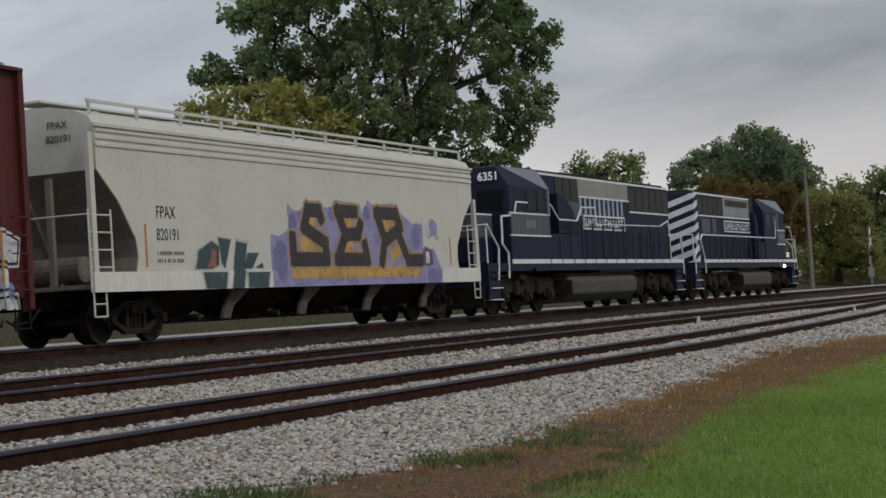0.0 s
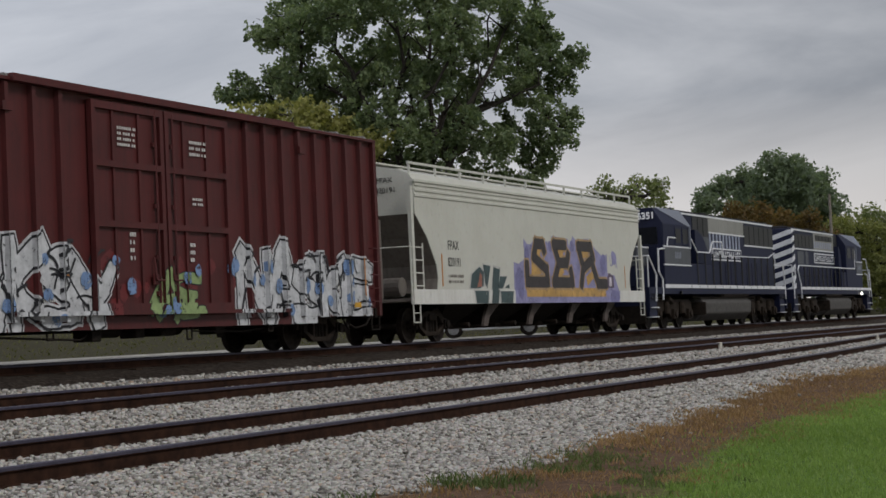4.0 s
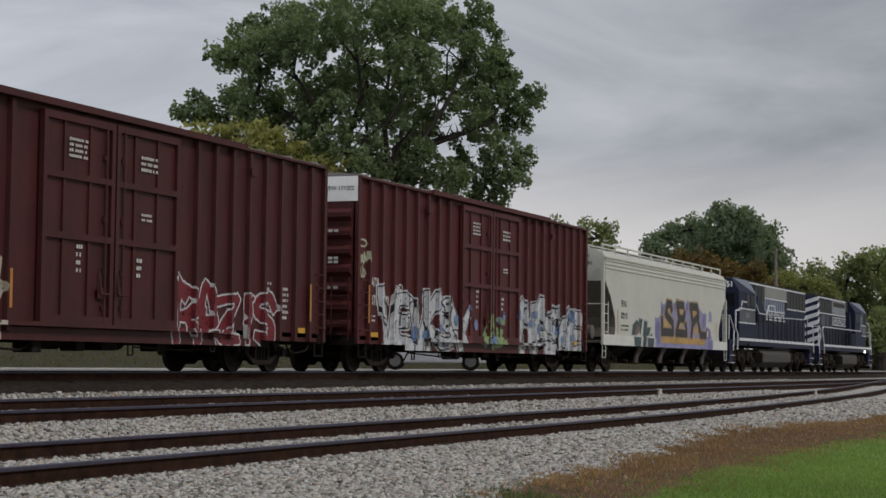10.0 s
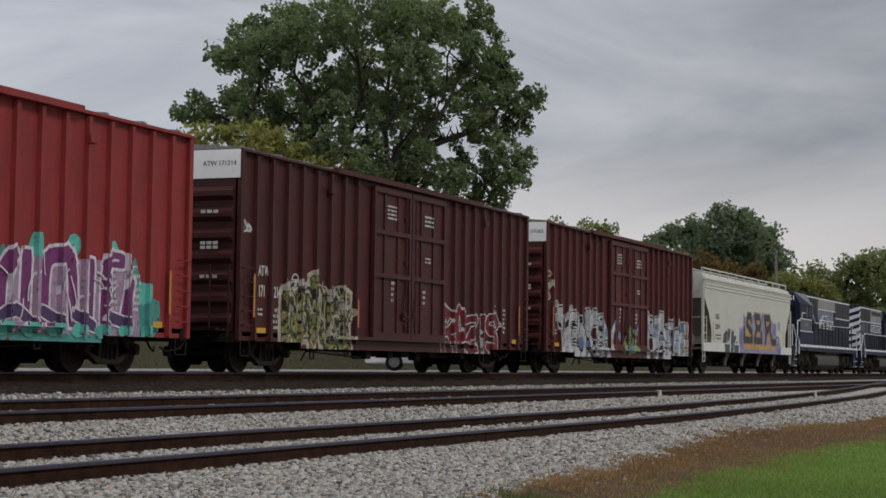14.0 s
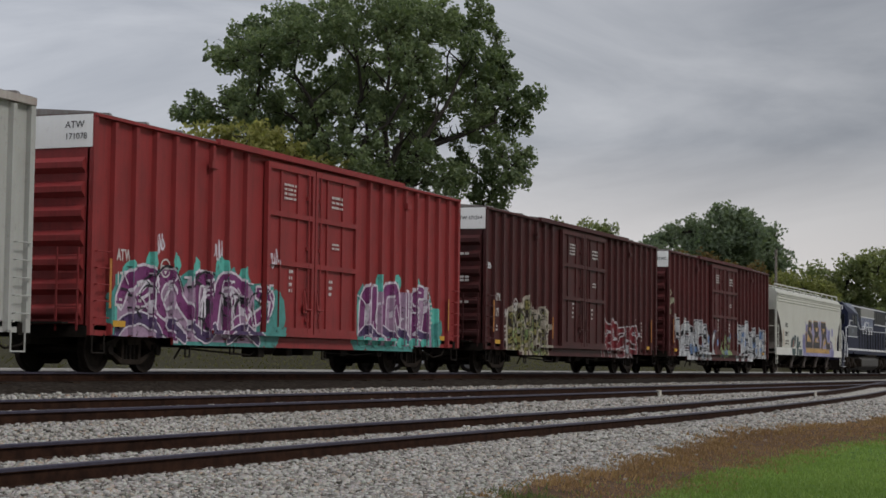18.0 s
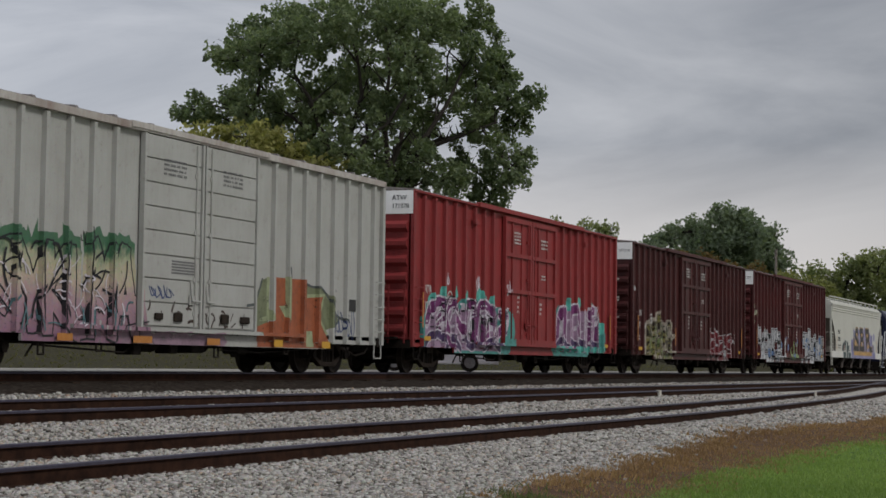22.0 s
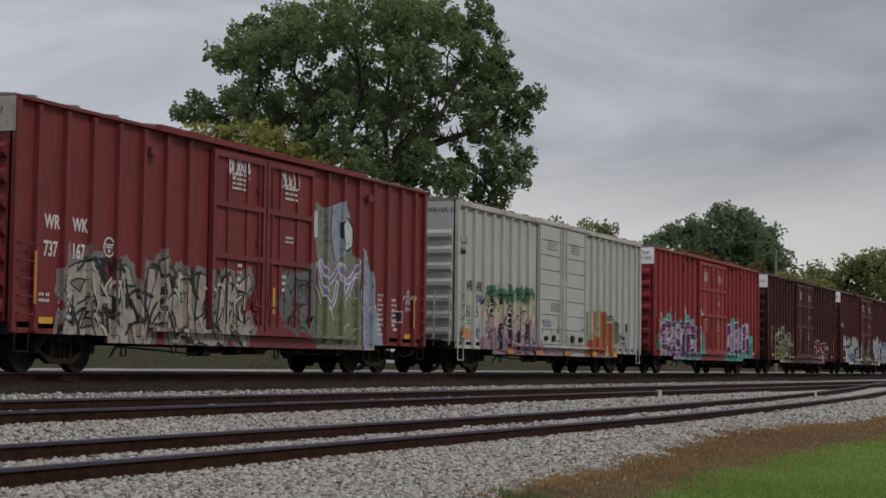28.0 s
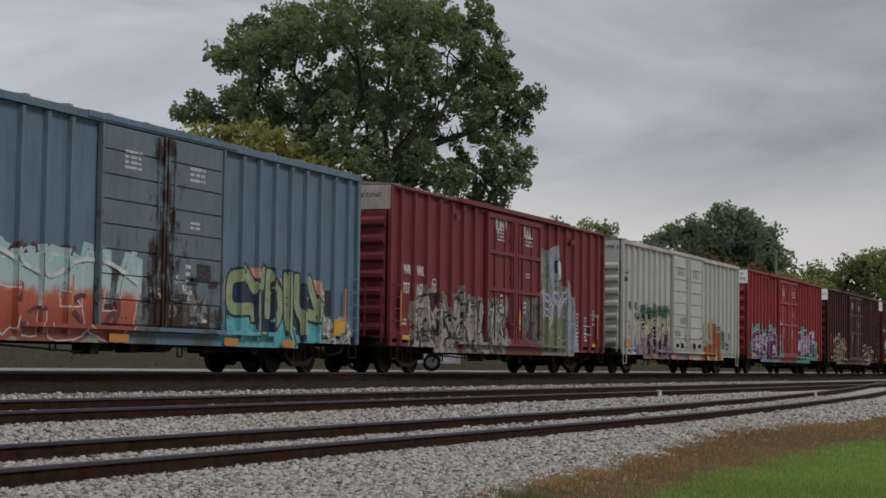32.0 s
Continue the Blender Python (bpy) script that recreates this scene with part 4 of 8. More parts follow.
def loco_truck(loco, x):
    tr = part("truck", boxes((-0.5, 0.5, -0.95, 0.95, 0.7, 1.15)), M["truck"], loco, "dark three-axle locomotive truck")
    tr.matrix_basis = pose(x, 0, 0)
    for s in (-1, 1):
        lo, hi = sorted((s * 0.98, s * 1.16))
        bm = bmesh.new()
        prism(bm, [(-2.5, 0.95), (-2.5, 0.62), (-2.2, 0.40), (-1.75, 0.40), (-1.5, 0.62), (-0.45, 0.62), (-0.2, 0.40), (0.25, 0.40), (0.5, 0.62), (1.5, 0.62), (1.75, 0.40), (2.2, 0.40), (2.5, 0.62), (2.5, 0.95), (2.2, 1.08), (-2.2, 1.08)], lo, hi)
        part("side_frame", bm, M["truck"], tr, bevel=0.03)
    for k in (-1.95, 0.02, 1.95):
        w = new("wheelset", LOCO_WHEELS)
        w.parent = tr
        w.matrix_basis = pose(k, 0, 0.508)
        SPINNING.append((w, 0.508, k))
        for s in (-1, 1):
            bm = boxes((k - 0.2, k + 0.2, *sorted((s * 1.28, s * 1.02)), 0.34, 0.72))
            rod(bm, (k, s * 1.28, 0.53), (k, s * 1.34, 0.53), 0.14, 12)
            part("axle_box", bm, M["truck"], tr, bevel=0.02)
    for s in (-1, 1):
        for k in (-0.95, 0.95):
            bm = bmesh.new()
            rod(bm, (k, s * 1.2, 0.55), (k, s * 1.2, 0.98), 0.13, 10)
            part("spring", bm, M["truck"], tr)
        bm = bmesh.new()
        rod(bm, (-0.3, s * 1.22, 0.98), (-0.9, s * 1.26, 1.12), 0.11, 10)
        part("brake_cylinder", bm, M["truck"], tr)
    return tr


def locomotive(u, d, label):
    """A hood-unit diesel. d holds its own measures; x runs along the train, z from the rail head."""
    loco = tagged(new("locomotive"), label, "locomotive", group="locomotives of the train")
    N, W, Gy, K = M["navy"], M["loco_white"], M["loco_grey"], M["loco_black"]
    HW = 1.03
    fx0, fx1 = d["frame"]
    part("frame", boxes((fx0, fx1, -1.5, 1.5, 1.26, 1.50)), N, loco)
    posts = [d["posts"][0] + d["posts"][2] * k for k in range(int((d["posts"][1] - d["posts"][0]) / d["posts"][2]) + 1)]
    for s in (-1, 1):
        edges = [d["sill"][0]] + posts + [d["sill"][1]]
        for a, b in zip(edges, edges[1:]):
            part("sill_stripe", boxes((a + 0.06, b - 0.06, *sorted((s * 1.525, s * 1.50)), 1.48, 1.61)), W, loco, "white edge marking")
        part("walkway_tread", boxes((*d["hood"], *sorted((s * 1.5, s * HW)), 1.501, 1.53)), K, loco)
    # fuel tank and running gear
    bm = bmesh.new()
    prism_x(bm, [(-1.25, 1.12), (-1.45, 0.92), (-1.42, 0.50), (-1.10, 0.22), (1.10, 0.22), (1.42, 0.50), (1.45, 0.92), (1.25, 1.12)], *d["tank"])
    tank = part("fuel_tank", bm, M["tank_grey"], loco, "grimy dark grey fuel tank", bevel=0.05)
    for x in d["tank"]:
        part("tank_strap", boxes((x - 0.05, x + 0.05, -1.47, 1.47, 0.45, 0.95)), M["truck"], tank)
    for s in (-1, 1):
        bm = bmesh.new()
        rod(bm, (d["reservoir"][0], s * 1.22, 1.32), (d["reservoir"][1], s * 1.22, 1.32), 0.17, 16)
        part("air_reservoir", bm, M["reservoir"], loco, "dusty brown air reservoir")
    bm = bmesh.new()
    pipe(bm, [(d["tank"][0] - 1.2, -1.30, 1.16), (d["tank"][0], -1.34, 1.12), (d["tank"][1], -1.34, 1.12), (d["tank"][1] + 1.2, -1.30, 1.16)], 0.03)
    part("brake_pipe", bm, M["truck"], loco)
    for x in d["trucks"]:
        loco_truck(loco, x)
    # long hood with its doors
    h0, h1 = d["hood"]
    hood = part("long_hood", boxes((h0, h1, -HW, HW, 1.50, 4.46)), N, loco, "navy long hood", bevel=0.06)
    part("hood_roof", boxes((h0 + 0.1, h1 - 0.1, -HW + 0.18, HW - 0.18, 4.46, 4.54)), M["roof_dark"], hood, "dark sooty roof")
    for s in (-1, 1):
        o = lambda a, b=0.01: sorted((s * (HW + a), s * (HW - b)))
        part("roof_edge", boxes((*d["roof_line"], *o(0.025), 4.36, 4.43)), W, hood, "white roof-edge line")
        for a, b, z0, z1 in d["grilles"]:
            g = part("grille", boxes((a, b, *o(0.02), z0, z1)), K, hood, "black wire-mesh grille")
            for k in range(1, int((b - a) / 0.9) + 1):
                x = a + (b - a) * k / (int((b - a) / 0.9) + 1)
                part("grille_bar", boxes((x - 0.025, x + 0.025, *o(0.032), z0 + 0.03, z1 - 0.03)), M["roof_dark"], g)
        for a, b, z0, z1 in d["bands"]:
            part("hood_band", boxes((a, b, *o(0.012), z0, z1)), M["hood_tan"], hood, "weathered pale grey panel")
        for a, b, z0, z1 in d["grey_doors"]:
            part("grey_door", boxes((a, b, *o(0.016), z0, z1)), Gy, hood, "faded grey door")
        x = h0 + 0.5
        while x < h1 - 0.9:
            door = part("hood_door", boxes((x + 0.03, x + 0.80, *o(0.022), 1.62, 2.62)), N, hood, bevel=0.012)
            part("door_latch", boxes((x + 0.70, x + 0.75, *o(0.035), 2.1, 2.2)), K, door)
            x += 0.86
        # upright pale strips between the upper doors
        a, b, z0, z1, step = d["strips"]
        n = int((b - a) / step)
        for k in range(n):
            part("louvre_strip", boxes((a + k * step, a + k * step + step * 0.42, *o(0.03), z0, z1)), M["strip_pale"], hood, "pale louvre strip")
        for a, b, z in d["lines"]:
            part("hood_line", boxes((a, b, *o(0.034), z - 0.03, z + 0.03)), W, hood, "white painted line")
        a, b, z0, z1 = d["board"]
        board = part("name_board", boxes((a, b, *o(0.045), z0, z1)), W, hood, "white-edged name board")
        part("board_face", boxes((a + 0.07, b - 0.07, *o(0.05), z0 + 0.06, z1 - 0.06)), N, board)
        bm = bmesh.new()
        rng = random.Random(7)
        x = a + 0.14
        while x < b - 0.3:
            w = rng.uniform(0.12, 0.26)
            lo = z0 + 0.11
            box(bm, x, x + 0.07, *o(0.056), lo, z1 - 0.11)
            box(bm, x + 0.07, x + w, *o(0.056), *rng.choice(((lo, lo + 0.07), (z1 - 0.18, z1 - 0.11), (lo + 0.11, lo + 0.18))))
            x += w + rng.uniform(0.07, 0.14)
        tagged(part("board_lettering", bm, W, board), kind="stuff")
    for x in d["fans"]:
        bm = bmesh.new()
        rod(bm, (x, 0, 4.53), (x, 0, 4.63), 0.55, 20, 0.50)
        part("radiator_fan", bm, M["roof_dark"], hood)
    part("exhaust_stack", boxes((d["stack"] - 0.4, d["stack"] + 0.4, -0.25, 0.25, 4.52, 4.70)), M["roof_dark"], hood)
    # cab with sloping roof flanks
    c0, c1 = d["cab"]
    bm = bmesh.new()
    prism_x(bm, [(-1.50, 1.50), (-1.50, 3.84), (-1.12, 4.44), (1.12, 4.44), (1.50, 3.84), (1.50, 1.50)], c0, c1)
    cabp = part("cab", bm, N, loco, "navy cab", bevel=0.03)
    for s in (-1, 1):
        v = [(c0 + 0.35, s * 1.13, 4.462), (c1 + 0.05, s * 1.13, 4.462), (c1 + 0.05, s * 1.53, 3.83), (c1 - 0.35, s * 1.53, 3.83)]
        bm = bmesh.new()
        top = [bm.verts.new((x, y, z)) for x, y, z in v]
        low = [bm.verts.new((x, y - s * 0.02, z - 0.02)) for x, y, z in v]
        bm.faces.new(top)
        bm.faces.new(low[::-1])
        for i in range(4):
            bm.faces.new((top[i], low[i], low[(i + 1) % 4], top[(i + 1) % 4]))
        # the slope's sky light is in this paler colour
        part("cab_roof_panel", bm, M["visor"], cabp, "weathered roof flank with sky light put into its pale colour")
        for a, b in d["windows"]:
            fr = part("window_frame", boxes((a - 0.07, b + 0.07, *sorted((s * 1.512, s * 1.46)), 3.10, 3.76)), N, cabp)
            part("cab_window", boxes((a, b, *sorted((s * 1.518, s * 1.46)), 3.16, 3.70)), M["glass"], fr, "dark cab window")
        part("mirror_post", boxes((d["windows"][-1][1] + 0.10, d["windows"][-1][1] + 0.20, *sorted((s * 1.57, s * 1.49)), 3.02, 3.80)), M["visor"], cabp, "pale window awning post")
        a, b = d["band"]
        part("cab_band", boxes((a, b, *sorted((s * 1.514, s * 1.46)), 2.36, 2.98)), Gy, cabp, "faded grey cab band with a number")
        part("band_edge", boxes((a - 0.05, b + 0.05, *sorted((s * 1.522, s * 1.46)), 2.98, 3.03)), W, cabp)
        part("band_edge", boxes((a - 0.05, b + 0.05, *sorted((s * 1.522, s * 1.46)), 2.31, 2.36)), W, cabp)
        bm = boxes(*[((a + b) / 2 - 0.35 + k * 0.20, (a + b) / 2 - 0.22 + k * 0.20, *sorted((s * 1.517, s * 1.46)), 2.58, 2.82) for k in range(4)])
        part("band_number", bm, M["visor"], cabp)
        part("sub_base", boxes((*d["sub_base"], *sorted((s * 1.46, s * HW)), 1.53, 2.42)), N, loco, "navy side cabinet", bevel=0.03)
    e = d["nose"]
    face = c0 if e < 0 else c1
    for y in (-1.28, 0.48):
        part("windscreen", boxes((*sorted((face, face + e * 0.03)), y, y + 0.8, 3.10, 3.72)), M["glass"], cabp, "dark windscreen")
    part("number_board", boxes((*sorted((face, face + e * 0.05)), -1.0, 1.0, 3.98, 4.36)), N, cabp)
    nose = part("short_hood", boxes((*sorted((face, face + e * 1.35)), -0.9, 0.9, 1.50, 2.98)), N, loco, "navy short hood", bevel=0.08)
    part("nose_band", boxes((*sorted((face, face + e * 1.37)), -0.915, 0.915, 2.30, 2.96)), Gy, nose, "faded grey nose band")
    part("nose_line", boxes((*sorted((face, face + e * 1.38)), -0.925, 0.925, 2.96, 3.01)), W, nose)
    # the rounded intake duct beside the cab
    for s in (-1, 1):
        a, b = d["duct"]
        bm = bmesh.new()
        arc = [(a, 2.45), (a, 3.78)] + [(a + (b - a) * math.sin(k * math.pi / 12), 2.45 + 1.33 * math.cos(k * math.pi / 12)) for k in range(1, 7)]
        prism(bm, arc, *sorted((s * 1.30, s * HW)))
        part("intake_duct", bm, N, loco, "rounded navy intake duct", bevel=0.02)
    # ends, steps and rails
    for e in (-1, 1):
        x = fx0 if e < 0 else fx1
        part("end_plate", boxes((*sorted((x, x + e * 0.12)), -1.5, 1.5, 0.62, 1.50)), N, loco)
        part("pilot", boxes((*sorted((x + e * 0.12, x + e * 0.22)), -1.35, 1.35, 0.22, 0.85)), M["under"], loco)
        coupler(loco, x - e * 0.1, e)
        bm = bmesh.new()
        pipe(bm, [(x, -1.45, 1.5), (x, -1.45, 2.62), (x, -0.5, 2.62), (x, -0.5, 1.5)], 0.026)
        pipe(bm, [(x, 1.45, 1.5), (x, 1.45, 2.62), (x, 0.5, 2.62), (x, 0.5, 1.5)], 0.026)
        part("end_rail", bm, W, loco, "white end handrail")
        for s in (-1, 1):
            well = part("step_well", boxes((*sorted((x - e * 0.05, x - e * 0.95)), *sorted((s * 1.42, s * 1.0)), 0.45, 1.26)), N, loco)
            for k in range(3):
                part("step", boxes((*sorted((x - e * 0.08, x - e * 0.92)), *sorted((s * 1.52, s * 1.15)), 0.42 + k * 0.34, 0.45 + k * 0.34)), M["loco_white"] if k < 2 else K, well, "step with a white edge")
    for pts, r in d["rails"]:
        for s in (-1, 1):
            bm = bmesh.new()
            pipe(bm, [(x, s * 1.50, z) for x, z in pts], r)
            part("handrail", bm, W, loco, "white bent handrail")
    for x in posts:
        for s in (-1, 1):
            bm = bmesh.new()
            rod(bm, (x, s * 1.47, 1.3), (x, s * 1.47, d["post_top"]), 0.034, 6)
            part("stanchion", bm, K, loco, "black handrail post")
    bm = bmesh.new()
    rod(bm, (d["lamp"], -1.53, 1.30), (d["lamp"], -1.60, 1.30), 0.075, 12)
    part("step_lamp", bm, M["lamp"] if d["striped"] else M["glass"], loco, "small round lamp under the sill")
    bm = bmesh.new()
    for k in (-0.22, 0, 0.22):
        rod(bm, (d["horn"], k, 4.62), (d["horn"] + 0.5, k, 4.66), 0.04, 8, 0.09)
    rod(bm, (d["horn"], 0, 4.44), (d["horn"], 0, 4.64), 0.04, 8)
    part("horn", bm, K, loco)
    if d["striped"]:
        # slanting white stripes round the end of the long hood
        part("stripe_ground", boxes((h0 - 0.012, h0 + 0.5, -HW - 0.012, HW + 0.012, 1.52, 4.40)), N, hood)
        for k in range(7):
            z = 1.42 + k * 0.46
            bm = bmesh.new()
            poly = clip(clip([(-HW - 0.02, z), (-HW - 0.02, z + 0.24), (HW + 0.02, z - 0.42), (HW + 0.02, z - 0.66)], 1, 4.38, True), 1, 1.53, False)
            if len(poly) > 2:
                prism_x(bm, poly, h0 - 0.03, h0 - 0.014)
                part("stripe", bm, W, hood, "white warning stripe")
            bm = bmesh.new()
            poly = clip(clip([(h0 - 0.014, z), (h0 - 0.014, z + 0.24), (h0 + 0.5, z + 0.40), (h0 + 0.5, z + 0.16)], 1, 4.38, True), 1, 1.53, False)
            if len(poly) > 2:
                prism(bm, poly, -HW - 0.03, -HW - 0.014)
                part("stripe", bm, W, hood, "white warning stripe")
    TRAIN.append((loco, u))
    return loco


def clip(poly, axis, limit, keep_less):
    """The part of an outline on one side of a line."""
    out = []
    for i, p in enumerate(poly):
        q = poly[(i + 1) % len(poly)]
        pin, qin = (p[axis] <= limit) == keep_less, (q[axis] <= limit) == keep_less
        if pin:
            out.append(p)
        if pin != qin:
            t = (limit - p[axis]) / (q[axis] - p[axis])
            out.append((p[0] + (q[0] - p[0]) * t, p[1] + (q[1] - p[1]) * t))
    return out


M["roof_dark"] = plain("sooty_roof_paint", (0.012, 0.012, 0.016), (0.04, 0.038, 0.04), 5, 0.8, shine=0.15)
M["strip_pale"] = paint("pale_louvre_paint", (0.30, 0.33, 0.42), (0.12, 0.13, 0.18))
REAR = dict(frame=(-9.95, 10.25), sill=(-8.2, 10.2), posts=(-4.85, 9.3, 1.1), tank=(-2.9, 4.2), reservoir=(0.3, 4.2), trucks=(-6.3, 7.0), hood=(-4.75, 10.15), roof_line=(-4.6, 10.1),
            grilles=[(-2.75, -0.55, 3.60, 4.34), (5.05, 10.1, 3.42, 4.26)], bands=[(-0.5, 5.0, 3.80, 4.36)], grey_doors=[(-1.7, -0.5, 2.95, 3.58)], strips=(-0.45, 5.0, 3.12, 3.74, 0.50),
            lines=[(-0.5, 5.0, 3.77), (5.1, 10.1, 3.38)], board=(-0.15, 4.35, 2.66, 3.16), fans=(6.2, 7.7, 9.2), stack=1.6, cab=(-8.1, -4.7), windows=[(-6.6, -5.95), (-5.7, -5.0)], band=(-8.05, -4.75),
            sub_base=(-4.7, -1.6), nose=-1, duct=(-3.3, -1.5), striped=False, lamp=-6.4, horn=-3.4, post_top=2.86,
            rails=[([(-10.0, 2.62), (-9.15, 1.95), (-9.30, 1.0)], 0.034), ([(-8.05, 2.92), (-8.80, 2.88), (-8.85, 2.06), (-8.40, 1.80), (-8.45, 1.05)], 0.036), ([(-7.75, 2.98), (-7.55, 3.34), (-6.6, 3.34)], 0.034),
                   ([(-4.55, 3.36), (-3.80, 2.88), (-2.10, 2.88), (-1.60, 3.34), (-0.20, 3.36)], 0.03), ([(-0.20, 3.36), (-0.20, 2.80), (7.3, 2.86), (8.4, 3.1), (8.5, 2.5)], 0.022), ([(8.3, 2.55), (9.9, 2.55), (10.15, 1.9), (10.15, 1.05)], 0.03)])
LEAD = dict(frame=(-8.9, 9.6), sill=(-7.6, 9.5), posts=(-6.4, 6.6, 0.98), tank=(-1.2, 4.3), reservoir=(-1.4, 2.3), trucks=(-5.2, 6.3), hood=(-7.0, 3.2), roof_line=(-6.9, 2.3),
            grilles=[(-6.4, -2.55, 3.58, 4.20), (-1.9, 2.0, 3.98, 4.26), (2.35, 3.15, 3.3, 4.34)], bands=[(-2.3, 2.3, 3.50, 4.34)], grey_doors=[(-5.9, -4.6, 2.75, 3.36), (-4.2, -3.6, 2.75, 3.36)], strips=(-2.2, 2.2, 3.60, 3.92, 0.46),
            lines=[(-6.4, 2.4, 3.48)], board=(-2.3, 2.2, 2.84, 3.34), fans=(-5.6, -4.2), stack=0.2, cab=(3.2, 7.3), windows=[(3.5, 4.3), (4.7, 5.5)], band=(5.7, 7.3), sub_base=(2.0, 5.9), nose=1, duct=(2.3, 3.0), striped=True, lamp=6.5, horn=3.6, post_top=2.6,
            rails=[([(-7.4, 1.05), (-7.45, 1.7), (-7.95, 2.40), (-7.7, 2.62), (5.3, 2.62), (5.4, 3.6)], 0.03), ([(-8.9, 1.05), (-8.9, 1.7), (-8.5, 2.1), (-8.6, 2.55)], 0.032), ([(7.6, 3.2), (8.4, 3.2), (9.3, 2.0), (9.6, 1.1)], 0.03), ([(8.0, 2.4), (8.7, 2.3), (9.0, 1.1)], 0.028)])
loco_1 = locomotive(128.25, REAR, "navy and grey diesel locomotive facing backwards")
text_part("6351", 0.34, pose(-8.155, -0.55, 4.03, 90, 0, -90), loco_1, M["bright_letters"], bold=0.03)
loco_2 = locomotive(149.05, LEAD, "navy diesel locomotive with white warning stripes on its hood")


# ---------------------------------------------------------------- trees and bushes
RIGHT = Vector((0.385, -0.923, 0))      # across the view
DEEP = Vector((0.923, 0.385, 0))        # away from the camera


def leaf_cloud(rng, clumps, per, size):
    """Small bent leaves round clump centres (n, 4: x, y, z, radius)."""
    n = len(clumps) * per
    c = np.repeat(clumps, per, axis=0)
    d = rng.normal(size=(n, 3))
    d /= np.linalg.norm(d, axis=1)[:, None]
    p = c[:, :3] + d * (c[:, 3:4] * rng.uniform(0.25, 1.0, (n, 1)) ** 0.7)
    u = rng.normal(size=(n, 3))
    u /= np.linalg.norm(u, axis=1)[:, None]
    v = np.cross(u, rng.normal(size=(n, 3)))
    v /= np.linalg.norm(v, axis=1)[:, None]
    s = size * rng.uniform(0.6, 1.3, (n, 1))
    quad = np.stack([p - u * s * 0.6, p + v * s * 0.42, p + u * s * 0.7, p - v * s * 0.42], axis=1)
    quad[:, 3] += np.cross(u, v) * s * 0.12
    return quad.reshape(-1, 3), n


def leaf_mesh(name, rng, clumps, per, size, material):
    pts, n = leaf_cloud(rng, clumps, per, size)
    me = bpy.data.meshes.new(name)
    me.vertices.add(len(pts))
    me.vertices.foreach_set("co", pts.ravel())
    me.loops.add(4 * n)
    me.loops.foreach_set("vertex_index", np.arange(4 * n))
    me.polygons.add(n)
    me.polygons.foreach_set("loop_start", np.arange(0, 4 * n, 4))
    me.update(calc_edges=True)
    me.materials.append(material)
    return me


